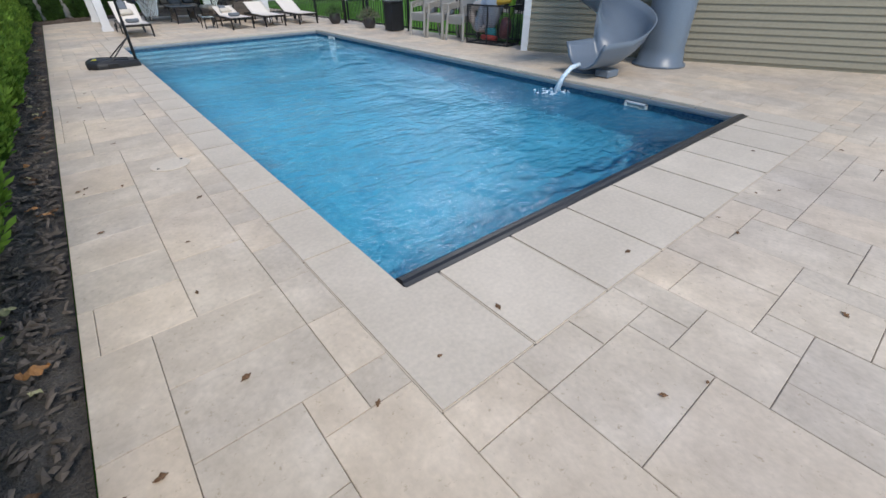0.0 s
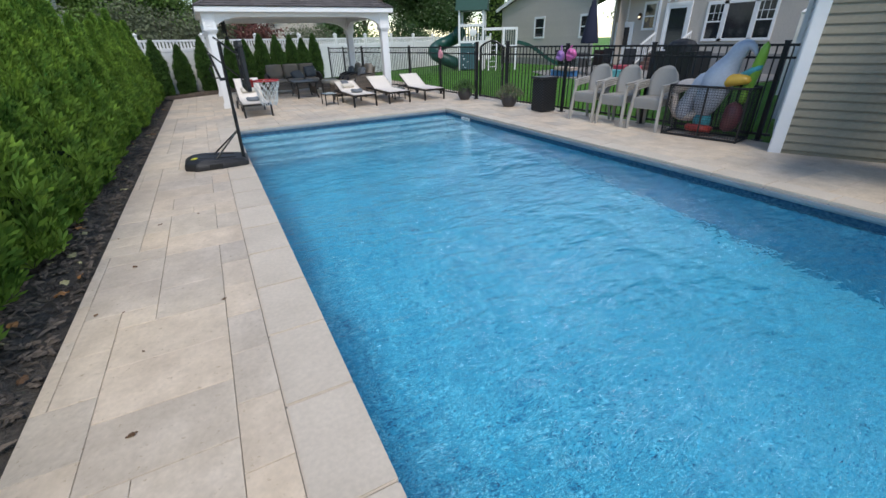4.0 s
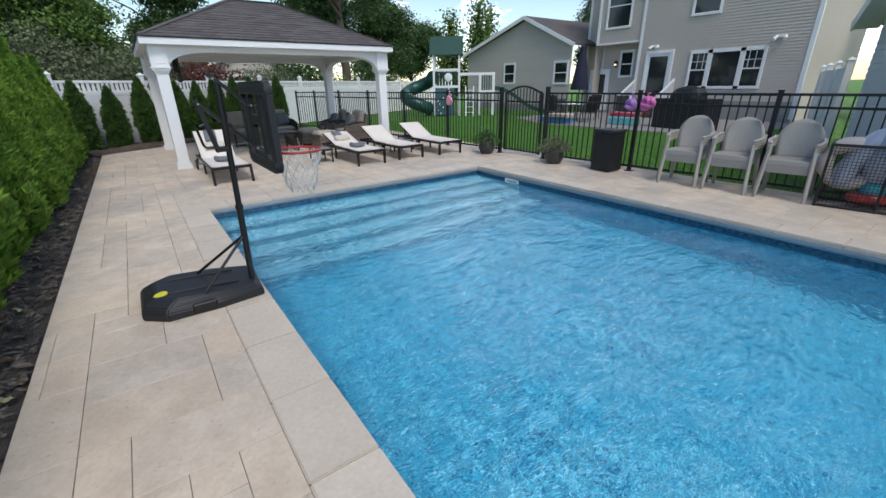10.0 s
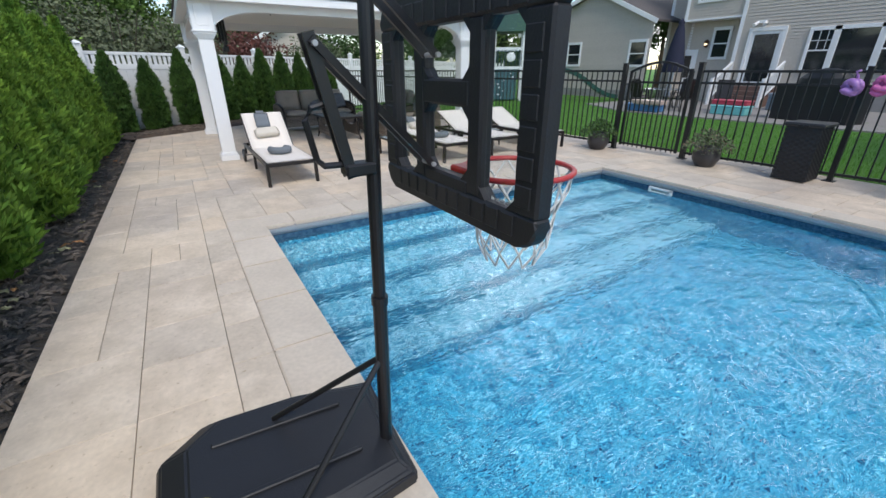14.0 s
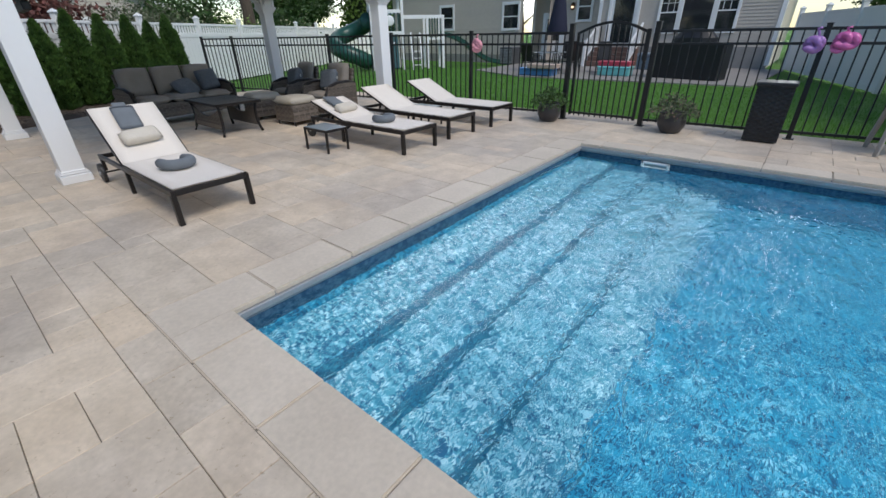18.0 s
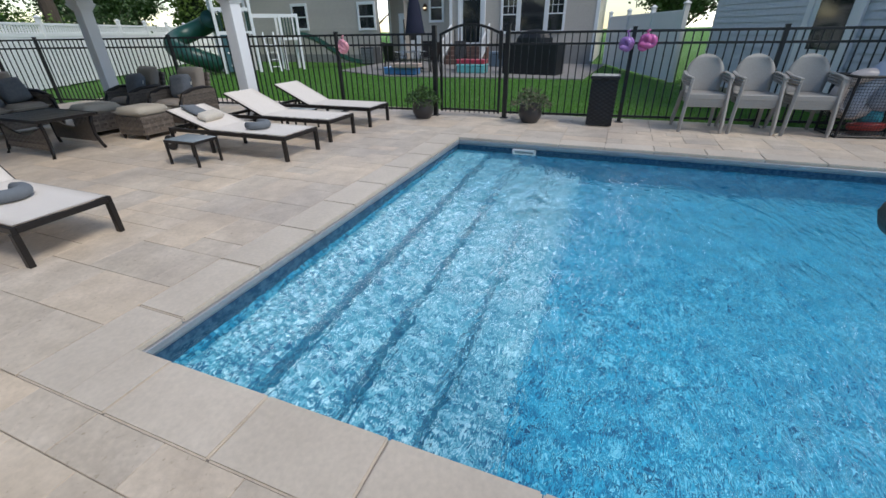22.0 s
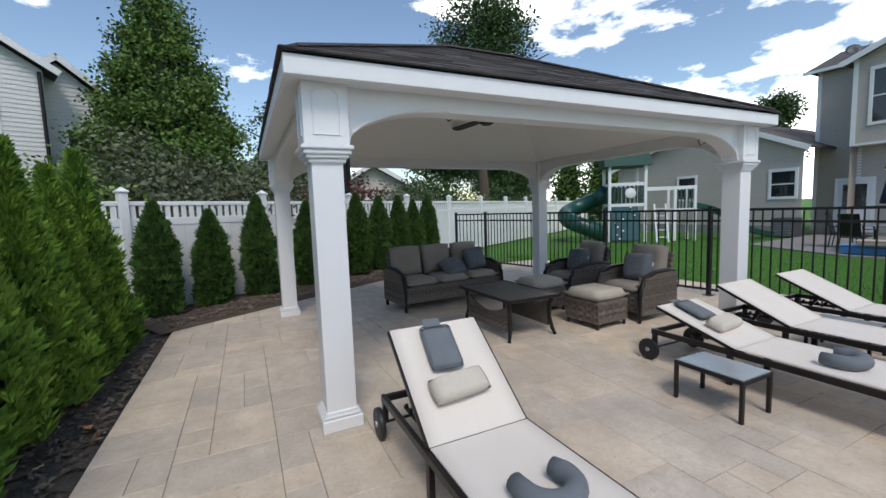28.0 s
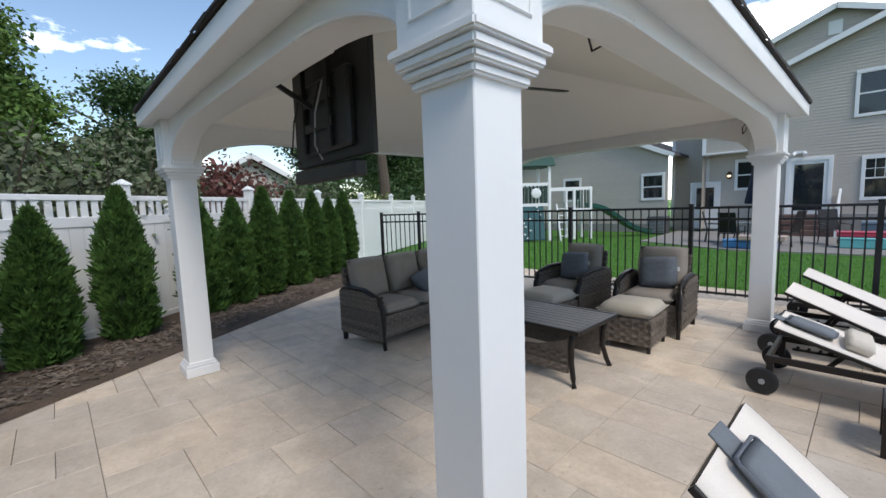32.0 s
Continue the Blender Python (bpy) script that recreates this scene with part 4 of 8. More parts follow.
# vaulted hip ceiling
bm = bm_new()
c = [(EX0 + t, EY0 + t), (EX1 - t, EY0 + t), (EX1 - t, EY1 - t), (EX0 + t, EY1 - t)]
cz = 2.405
lo = [bm.verts.new((x, y, cz)) for x, y in c]
r0, r1 = bm.verts.new((EX0 + half, ym, cz + 0.62)), bm.verts.new((EX1 - half, ym, cz + 0.62))
for f in ((lo[0], lo[1], r1, r0), (lo[2], lo[3], r0, r1), (lo[1], lo[2], r1), (lo[3], lo[0], r0)):
    bm.faces.new(f)
part("ceiling", bm, CEIL, pavilion, "cream panelled vaulted ceiling")
bm = bm_new()
c = [(EX0 - 0.04, EY0 - 0.04), (EX1 + 0.04, EY0 - 0.04), (EX1 + 0.04, EY1 + 0.04), (EX0 - 0.04, EY1 + 0.04)]
lo = [bm.verts.new((x, y, RZ)) for x, y in c]
r0, r1 = bm.verts.new((EX0 + half, ym, RZ + RH - 0.02)), bm.verts.new((EX1 - half, ym, RZ + RH - 0.02))
for f in ((lo[0], lo[1], r1, r0), (lo[2], lo[3], r0, r1), (lo[1], lo[2], r1), (lo[3], lo[0], r0)):
    bm.faces.new(f)
roof = part("roof", bm, SHINGLE, pavilion)


def shingle_courses(bm, a, b, c, d, course=0.14, tab=0.31):
    """Overlapping shingle tabs on a roof face: eave a to b, ridge d to c."""
    a, b, c, d = (Vector(p) for p in (a, b, c, d))
    n = (b - a).cross(d - a).normalized()
    rows = int(((d + c) / 2 - (a + b) / 2).length / course)
    for k in range(rows):
        f0, f1 = k / rows, (k + 1.12) / rows
        p0, q0 = a.lerp(d, f0), b.lerp(c, f0)
        p1, q1 = a.lerp(d, min(f1, 1)), b.lerp(c, min(f1, 1))
        w = (q0 - p0).length
        if w < 0.1:
            continue
        s = -random.random() * tab
        while s < w:
            u0, u1 = max(s, 0) / w, min(s + tab * random.uniform(0.75, 1.25), w) / w
            if (u1 - u0) * w > 0.02:
                hgt = random.uniform(0.008, 0.016)
                vv = [p0.lerp(q0, u0) + n * hgt, p0.lerp(q0, u1 - 0.004 / w) + n * hgt, p1.lerp(q1, u1 - 0.004 / w) + n * 0.003, p1.lerp(q1, u0) + n * 0.003]
                lo = [bm.verts.new(x) for x in vv]
                bm.faces.new(lo)
                base = [bm.verts.new(x - n * (hgt + 0.002)) for x in vv[:2]]
                bm.faces.new((base[0], base[1], lo[1], lo[0]))
            s += (u1 - u0) * w + 0.0001 if u1 > u0 else tab
    return bm


ra, rb = Vector((EX0 + half, ym, RZ + RH)), Vector((EX1 - half, ym, RZ + RH))
cc = [Vector((x, y, RZ + 0.012)) for x, y in c]
bm = bm_new()
shingle_courses(bm, cc[0], cc[1], rb, ra)
shingle_courses(bm, cc[2], cc[3], ra, rb)
shingle_courses(bm, cc[1], cc[2], rb + Vector((0, 0.01, 0)), rb)
shingle_courses(bm, cc[3], cc[0], ra, ra + Vector((0, 0.01, 0)))
tagged(part("shingles", bm, SHINGLE, roof, "overlapping dark grey asphalt shingles"), kind="stuff")
bm = bm_new()
for p, q in ((cc[0], ra), (cc[3], ra), (cc[1], rb), (cc[2], rb), (ra, rb)):
    bar(bm, p.lerp(q, 0.03) + UP * 0.006, q + UP * 0.012, 0.14, 0.016)
part("ridge_cap", bm, SHINGLE, roof)


# ---- black picket fence ----
def picket_run(fence, p, q, h=1.4):
    p, q = Vector(p), Vector(q)
    d = (q - p).normalized()
    w = (q - p).length
    for z, hh in ((h - 0.02, 0.036), (h - 0.19, 0.034), (0.1, 0.036)):
        bm = bm_new()
        bar(bm, p + d * 0.03 + UP * z, q - d * 0.03 + UP * z, 0.03, hh, 0.003)
        part("rail", bm, IRON, fence)
    k = max(1, round(w / 0.117))
    for i in range(1, k):
        ob = new("picket", PICKET)
        ob.parent = fence
        ob.matrix_basis = Matrix.Translation(p + d * (w * i / k)) @ turn(math.degrees(math.atan2(d.y, d.x)))


def fence_post(fence, p, h=1.44, w=0.062):
    bm = bm_new()
    span(bm, (p[0] - w / 2, p[1] - w / 2, -0.03), (p[0] + w / 2, p[1] + w / 2, h), 0.004)
    post = part("post", bm, IRON, fence)
    bm = bm_new()
    box(bm, (p[0], p[1], h + 0.006), (w + 0.012, w + 0.012, 0.016), None, 0.005)
    part("cap", bm, IRON, post)
    bm = bm_new()
    box(bm, (p[0], p[1], 0.006), (0.13, 0.13, 0.012), None, 0.003)
    part("base_plate", bm, IRON, post)


bm = bm_new()
box(bm, (0, 0, 0.72), (0.017, 0.017, 1.3))
PICKET = mesh_of("picket", bm, IRON)
fence = thing("pool_fence", "black aluminium picket fence along the pool deck", "fence", kind="structure")
posts = [(8.28, 7.75), (8.08, 9.8), (7.88, 11.82), (7.69, 13.78)]
posts2 = [(7.58, 15.08), (7.44, 17.04), (7.25, 19.03), (6.97, 20.9), (6.74, 22.8), (6.42, 24.5), (6.0, 25.4)]
for run in (posts, posts2):
    for p in run:
        fence_post(fence, p, 1.5 if p in (posts[-1], posts2[0]) else 1.43, 0.075 if p in (posts[-1], posts2[0]) else 0.06)
    for p, q in zip(run, run[1:]):
        picket_run(fence, (*p, 0), (*q, 0))
picket_run(fence, (8.32, 7.57, 0), (8.28, 7.75, 0))
gate = thing("pool_gate", "black aluminium gate with an arched top", "gate", kind="structure")
g0, g1 = 13.86, 15.0
GX = 7.635
for z in (0.12, 1.2, 1.36):
    bm = bm_new()
    if z < 1.3:
        bar(bm, (GX, g0, z), (GX, g1, z), 0.03, 0.036)
    else:
        pts = [(GX, g0 + (g1 - g0) * i / 14, 1.36 + 0.16 * math.sin(math.pi * i / 14)) for i in range(15)]
        for a, b in zip(pts, pts[1:]):
            bar(bm, a, b, 0.032, 0.04)
    part("rail", bm, IRON, gate)
for y in (g0 + 0.02, g1 - 0.02):
    bm = bm_new()
    span(bm, (GX - 0.02, y - 0.02, 0.08), (GX + 0.02, y + 0.02, 1.37))
    part("stile", bm, IRON, gate)
for i in range(1, 12):
    y = g0 + (g1 - g0) * i / 12
    bm = bm_new()
    box(bm, (GX, y, 0.7 + 0.08 * math.sin(math.pi * i / 12)), (0.017, 0.017, 1.26 + 0.16 * math.sin(math.pi * i / 12)))
    part("picket", bm, IRON, gate)
bm = bm_new()
span(bm, (GX - 0.06, g0 - 0.02, 0.98), (GX - 0.03, g0 + 0.05, 1.42), 0.01)
part("latch", bm, IRON, gate)


# ---- white vinyl fence ----
def vinyl_fence(fence, start, d, length, h=1.5, topped=True, pitch=2.4):
    k = max(1, round(length / pitch))
    step = length / k
    n = Vector((-d.y, d.x, 0))
    m = Matrix((d, n, UP)).transposed().to_4x4()
    for i in range(k + 1):
        p = start + d * (i * step)
        bm = bm_new()
        box(bm, p + UP * 0.98, (0.127, 0.127, 2.0), m, 0.006)
        post = part("post", bm, FENCE_WHITE, fence)
        bm = bm_new()
        box(bm, p + UP * 1.985, (0.165, 0.165, 0.03), m, 0.006)
        bmesh.ops.create_cone(bm, cap_ends=True, segments=4, radius1=0.105, radius2=0.01, depth=0.06, matrix=Matrix.Translation(p + UP * 2.03) @ m @ turn(45))
        part("cap", bm, FENCE_WHITE, post)
    for i in range(k):
        p = start + d * (i * step + step / 2)
        w = step - 0.127
        bm = bm_new()
        boards = 14
        for j in range(boards):
            box(bm, p + d * (w * ((j + 0.5) / boards - 0.5)) + UP * (0.78 if topped else 0.92), (w / boards - 0.005, 0.03, 1.42 if topped else 1.7), m)
        panel = part("panel", bm, FENCE_WHITE, fence)
        bm = bm_new()
        for z in ((0.06, 1.5, 1.8) if topped else (0.06, 1.8)):
            box(bm, p + UP * z, (w, 0.05, 0.13 if z < 1.7 else 0.07), m, 0.006)
        part("rail", bm, FENCE_WHITE, panel)
        if topped:
            bm = bm_new()
            q = 18
            for j in range(q):
                box(bm, p + d * (w * ((j + 0.5) / q - 0.5)) + UP * 1.68, (0.075, 0.022, 0.3), m)
            part("lattice_pickets", bm, FENCE_WHITE, panel)


back_fence = thing("white_fence", "tall white vinyl privacy fence with an open picket top", "fence", kind="structure")
vinyl_fence(back_fence, WF0, WFD, 31.2)
side_fence = thing("white_fence", "white vinyl privacy fence behind the tall hedge", "fence", kind="structure")
vinyl_fence(side_fence, Vector((-2.9, -6, 0)), Vector((0, 1, 0)), 27.3, pitch=2.7)
yard_fence = thing("white_fence", "plain white vinyl fence between the garage and the house", "fence", kind="structure")
vinyl_fence(yard_fence, Vector((14.6, 10.5, 0)), Vector((0.955, 0.297, 0)).normalized(), 7.2, topped=False)


# ---- arborvitae ----
def arborvitae_meshes(seed, height, radius, count, inner, spray, widest=0.4, taper=1.7):
    """A crown of many small flat sprays round a core painted dark as inner shade, on a short trunk."""
    rnd = random.Random(seed)

    def rad(f):
        return radius * (0.8 + 0.8 * f if f < 0.25 else 1.0 if f < widest else max(0.03, 1.0 - ((f - widest) / (1 - widest)) ** taper))
    verts, faces = [], []
    for _ in range(count):
        f = 0.03 + 0.97 * rnd.random() ** 1.15
        a = rnd.random() * 2 * math.pi
        lump = 1 + 0.34 * noise.noise((math.cos(a) * 3.0, math.sin(a) * 3.0, f * 4.5 + seed))
        r = rad(f) * lump * (0.72 + 0.34 * rnd.random())
        p = Vector((r * math.cos(a), r * math.sin(a), f * height * 0.97))
        out = Vector((math.cos(a), math.sin(a), 0))
        up = (UP + out * rnd.uniform(0.1, 0.7) + Vector((rnd.gauss(0, 0.25), rnd.gauss(0, 0.25), 0))).normalized()
        tilt = rnd.random() * math.pi
        side = up.cross(Vector((math.cos(tilt), math.sin(tilt), 0.05))).normalized()
        ln = rnd.uniform(0.06, 0.14) * (0.8 + 0.4 * (1 - f))
        for off in (-0.5, 0.0, 0.5):
            dd = (up + side * off * 1.1).normalized()
            ww = side * ln * 0.13
            base = p + side * off * 0.012
            i = len(verts)
            verts += [base, base + dd * ln * 0.55 + ww, base + dd * ln * (1.0 - 0.2 * abs(off)), base + dd * ln * 0.55 - ww]
            faces.append((i, i + 1, i + 2, i + 3))
    me = bpy.data.meshes.new("foliage")
    me.from_pydata([tuple(v) for v in verts], [], faces)
    me.materials.append(spray)
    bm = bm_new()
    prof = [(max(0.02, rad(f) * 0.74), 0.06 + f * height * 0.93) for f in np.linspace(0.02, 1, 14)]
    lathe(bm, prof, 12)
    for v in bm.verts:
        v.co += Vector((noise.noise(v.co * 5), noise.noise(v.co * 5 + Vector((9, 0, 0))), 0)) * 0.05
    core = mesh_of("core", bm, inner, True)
    bm = bm_new()
    rod(bm, (0, 0, -0.08), (0, 0, 0.3), 0.035, 0.028, 8)
    trunk = mesh_of("trunk", bm, BARK)
    return me, core, trunk


def plant_arborvitae(meshes, m, label, group):
    tree = thing("arborvitae", label, "tree", m, group)
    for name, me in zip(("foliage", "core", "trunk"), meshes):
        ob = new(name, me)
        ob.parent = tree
    return tree


rnd = random.Random(5)
HEDGE = [arborvitae_meshes(s, 2.3, 0.39, 5200, SPRAY_SHADE, SPRAY, 0.18, 0.95) for s in (1, 2, 3)]
YOUNG = [arborvitae_meshes(s, 1.92, 0.265, 3800, SPRAY_SHADE, SPRAY_DARK, 0.45, 1.9) for s in (11, 12)]
y = -3.0
k = 0
while y < 21.5:
    sc = rnd.uniform(0.93, 1.06)
    m = Matrix.Translation((-1.13 + rnd.uniform(-0.05, 0.05), y, -0.03)) @ turn(rnd.uniform(0, 360)) @ Matrix.Diagonal((sc, sc, sc * rnd.uniform(0.9, 1.06), 1))
    plant_arborvitae(HEDGE[k % 3], m, "tall dense green arborvitae in the hedge along the paving", "hedge of arborvitae")
    y += 0.77
    k += 1
for k, s in enumerate((0.25, 1.09, 1.98, 3.12, 3.85, 4.6, 5.4, 6.2, 6.87, 7.6)):
    p = Vector((-0.93, 22.5, 0)) + WFD * s
    sc = rnd.uniform(0.92, 1.06)
    plant_arborvitae(YOUNG[k % 2], Matrix.Translation((p.x, p.y, -0.02)) @ turn(rnd.uniform(0, 360)) @ Matrix.Diagonal((sc, sc, sc * rnd.uniform(0.9, 1.05), 1)),
                     "slim young arborvitae in front of the white fence", "young arborvitae row")

# ---- materials of the furniture ----
BROWN = surface("dark_bronze_aluminium", (0.022, 0.018, 0.017), 0.38, metal=0.3, scale=8, fine=90, bump=0.03)
SLING = surface("cream_sling_fabric", (0.78, 0.71, 0.635), 0.8, second=(0.73, 0.66, 0.585), scale=3, fine=260, bump=0.3, sheen=0.1)
GREYPAD = surface("grey_padded_fabric", (0.17, 0.19, 0.21), 0.85, second=(0.13, 0.145, 0.16), scale=8, fine=200, bump=0.4)
CREAMPAD = surface("cream_terry", (0.66, 0.6, 0.51), 0.95, second=(0.58, 0.52, 0.44), scale=12, fine=220, bump=0.7, deep=0.004)
TAUPE = surface("taupe_cushion_fabric", (0.31, 0.27, 0.232), 0.85, second=(0.25, 0.215, 0.185), scale=4, fine=240, bump=0.3)
TAUPE_PALE = surface("pale_taupe_ottoman_fabric", (0.47, 0.42, 0.345), 0.85, second=(0.4, 0.36, 0.3), scale=4, fine=240, bump=0.3)
PIPING = surface("pale_piping", (0.4, 0.37, 0.32), 0.8, scale=10)
BLUEGREY = surface("blue_grey_linen", (0.15, 0.168, 0.19), 0.9, second=(0.09, 0.1, 0.118), scale=30, fine=200, bump=0.4)
WICKER = surface("brown_grey_wicker", (0.21, 0.172, 0.14), 0.6, second=(0.08, 0.064, 0.053), scale=25, fine=120, bump=0.5, per_island=0.35)
TABLETOP = surface("dark_slatted_tabletop", (0.06, 0.052, 0.047), 0.4, second=(0.04, 0.035, 0.032), scale=4, fine=60, stretch=(1, 8, 1))
FROST = surface("frosted_table_glass", (0.3, 0.34, 0.36), 0.18, scale=3, fine=60, bump=0.02)
PLASTIC_BLACK = surface("black_moulded_plastic", (0.016, 0.017, 0.02), 0.5, second=(0.012, 0.012, 0.014), scale=4, fine=160, bump=0.2)
PLASTIC_TAUPE = surface("weathered_taupe_plastic", (0.36, 0.34, 0.31), 0.5, second=(0.31, 0.29, 0.265), scale=4, fine=60, bump=0.08)
CLEAR = glass_material("clear_acrylic", (0.93, 0.96, 0.96))
RED = surface("red_rim_paint", (0.5, 0.03, 0.03), 0.4, scale=8)
NET = surface("white_net_cord", (0.75, 0.75, 0.73), 0.8, scale=20)
YELLOW = surface("yellow_label", (0.75, 0.7, 0.05), 0.5, scale=20)
SLIDE_GREY = surface("grey_moulded_slide_plastic", (0.15, 0.19, 0.245), 0.35, second=(0.12, 0.155, 0.2), scale=1.5, fine=60, bump=0.06)
BLACK = surface("matt_black", (0.01, 0.01, 0.011), 0.5, scale=8)


def lounger(m, back_deg, label, towels):
    """A sling lounger: foot end at local y 0, wheels at the head end."""
    t = thing("sun_lounger", label, "sun lounger", m, "sun loungers on the deck")
    w, L, z, pivot, blen = 0.63, 2.0, 0.31, 1.25, 0.74
    for sx in (-1, 1):
        bm = bm_new()
        bar(bm, (sx * w / 2, 0, z - 0.025), (sx * w / 2, L, z - 0.025), 0.03, 0.05, 0.004)
        part("side_rail", bm, BROWN, t)
    for y in (0.016, L - 0.016, pivot + 0.02):
        bm = bm_new()
        bar(bm, (-w / 2 + 0.015, y, z - 0.026), (w / 2 - 0.015, y, z - 0.026), 0.03, 0.045, 0.003)
        part("cross_rail", bm, BROWN, t)
    for sx in (-1, 1):
        bm = bm_new()
        box(bm, (sx * (w / 2 - 0.002), 0.03, (z - 0.05) / 2), (0.042, 0.05, z - 0.05), None, 0.004)
        part("leg", bm, BROWN, t)
        bm = bm_new()
        box(bm, (sx * (w / 2 - 0.032), 1.3, (z - 0.05) / 2), (0.035, 0.045, z - 0.05), None, 0.004)
        part("leg", bm, BROWN, t)
        bm = bm_new()
        box(bm, (sx * (w / 2 - 0.002), L - 0.03, 0.2), (0.032, 0.045, 0.13), None, 0.004)
        part("wheel_bracket", bm, BROWN, t)
        bm = bm_new()
        mm = Matrix.Translation((sx * (w / 2 + 0.03), L + 0.01, 0.105)) @ turn(90, "Y")
        lathe(bm, [(0.085, -0.02), (0.102, -0.016), (0.105, 0), (0.102, 0.016), (0.085, 0.02)], 24, mm)
        wheel = part("wheel", bm, PLASTIC_BLACK, t, "black plastic wheel")
        bm = bm_new()
        lathe(bm, [(0.02, -0.028), (0.026, 0), (0.02, 0.028)], 12, mm)
        part("hub", bm, TRACK, wheel)
    bm = bm_new()
    rod(bm, (-w / 2, L + 0.01, 0.105), (w / 2, L + 0.01, 0.105), 0.01)
    part("axle", bm, BROWN, t)

    def sling(bm, length, sag):
        n, q = 14, 6
        g = {}
        for side in (0, 1):
            for i in range(n + 1):
                for j in range(q + 1):
                    u, v = i / n, j / q * 2 - 1
                    zz = -sag * (1 - v * v) * math.sin(math.pi * min(1, max(0, u))) ** 0.5 - side * 0.006
                    g[side, i, j] = bm.verts.new((v * (w / 2 - 0.012), u * length, zz))
        for i in range(n):
            for j in range(q):
                bm.faces.new((g[0, i, j], g[0, i, j + 1], g[0, i + 1, j + 1], g[0, i + 1, j]))
                bm.faces.new((g[1, i, j], g[1, i + 1, j], g[1, i + 1, j + 1], g[1, i, j + 1]))
        for i in range(n):
            for j in (0, q):
                bm.faces.new((g[0, i, j], g[0, i + 1, j], g[1, i + 1, j], g[1, i, j]))
        return bm
    bm = sling(bm_new(), pivot - 0.02, 0.012)
    bmesh.ops.translate(bm, verts=bm.verts, vec=(0, 0.012, z + 0.012))
    part("seat", bm, SLING, t, "taut cream sling", smooth=True)
    bmat = Matrix.Translation((0, pivot, z + 0.012)) @ turn(back_deg, "X")
    bm = sling(bm_new(), blen, 0.01)
    bmesh.ops.transform(bm, matrix=bmat, verts=bm.verts)
    part("backrest", bm, SLING, t, "raised cream sling backrest", smooth=True)
    bm = bm_new()
    for sx in (-1, 1):
        bar(bm, (sx * (w / 2 - 0.01), 0, -0.016), (sx * (w / 2 - 0.01), blen, -0.016), 0.022, 0.026, 0.003)
    bar(bm, (-w / 2 + 0.02, blen - 0.01, -0.016), (w / 2 - 0.02, blen - 0.01, -0.016), 0.022, 0.024, 0.003)
    bmesh.ops.transform(bm, matrix=bmat, verts=bm.verts)
    part("backrest_frame", bm, BROWN, t)
    for sx in (-1, 1):
        bm = bm_new()
        top = bmat @ Vector((sx * 0.2, blen * 0.42, -0.03))
        bar(bm, top, (sx * 0.2, pivot + blen * 0.42 * math.cos(radians(back_deg)) + 0.12, z - 0.07), 0.018, 0.03)
        part("prop", bm, BROWN, t)
    for sx in (-1, 1):
        bm = bm_new()
        y0 = pivot + 0.24
        bar(bm, (sx * 0.2, y0, z - 0.07), (sx * 0.2, y0 + 0.4, z - 0.07), 0.018, 0.02)
        for k in range(4):
            box(bm, (sx * 0.2, y0 + 0.16 + 0.07 * k, z - 0.06), (0.018, 0.02, 0.04), turn(25, "X"))
        part("ratchet", bm, BROWN, t)
    if towels:
        top = m @ bmat
        bm = bm_new()
        cushion(bm, (0, 0, 0.018), (0.25, 0.36, 0.05), None, 0.12, 9)
        hp = single("head_pad", bm, GREYPAD, "grey padded headrest hung over a lounger backrest", "headrest", "grey headrest pads", smooth=True)
        hp.matrix_world = top @ Matrix.Translation((-0.03, blen * 0.73, 0.012)) @ turn(-3) @ Matrix.Diagonal((0.85, 0.85, 1, 1))
        bm = bm_new()
        tube(bm, [(-0.105, -0.17, 0.02), (0.105, -0.17, 0.02), (0.118, -0.14, 0.02), (0.118, 0.17, 0.02), (0.1, 0.185, 0.02), (-0.1, 0.185, 0.02), (-0.118, 0.17, 0.02), (-0.118, -0.14, 0.02)], 0.007, 6, True)
        part("piping", bm, BLUEGREY, hp)
        bm = bm_new()
        box(bm, (0.0, 0.21, -0.006), (0.14, 0.14, 0.008), None, 0.003)
        part("strap", bm, GREYPAD, hp)
        bm = bm_new()
        cushion(bm, (0, 0, 0.03), (0.37, 0.16, 0.1), None, 0.3, 9)
        tw = single("rolled_towel", bm, CREAMPAD, "cream rolled towel lying across a lounger backrest", "towel", "rolled cream towels", smooth=True)
        tw.matrix_world = top @ Matrix.Translation((-0.02, blen * 0.37, 0.01)) @ turn(4)
        bm = bm_new()
        arc = [(0.115 * math.cos(a), 0.115 * math.sin(a), 0.05) for a in np.linspace(radians(178), radians(362), 14)]
        arc = [(arc[0][0] + 0.01, 0.09, 0.05)] + arc + [(arc[-1][0] - 0.01, 0.07, 0.05)]
        rr = [0.045] + [0.05] * 14 + [0.045]
        tube(bm, arc, rr, 12)
        np_ = single("neck_pillow", bm, GREYPAD, "grey horseshoe neck pillow lying on a lounger seat", "pillow", "grey neck pillows", smooth=True)
        np_.matrix_world = m @ Matrix.Translation((0.0, 0.7, z + 0.006)) @ turn(8)
    return t


for x, y, deg, tow, lab in ((1.62, 15.57, 39, True, "cream sling lounger with a high backrest, grey pad and towel"),
                            (4.37, 15.63, 17, True, "cream sling lounger with a low backrest, grey pad and towel"),
                            (5.42, 15.72, 24, False, "bare cream sling lounger with a dark bronze frame"),
                            (6.53, 15.7, 25, False, "bare cream sling lounger beside the black fence")):
    lounger(Matrix.Translation((x, y, 0)), deg, lab, tow)


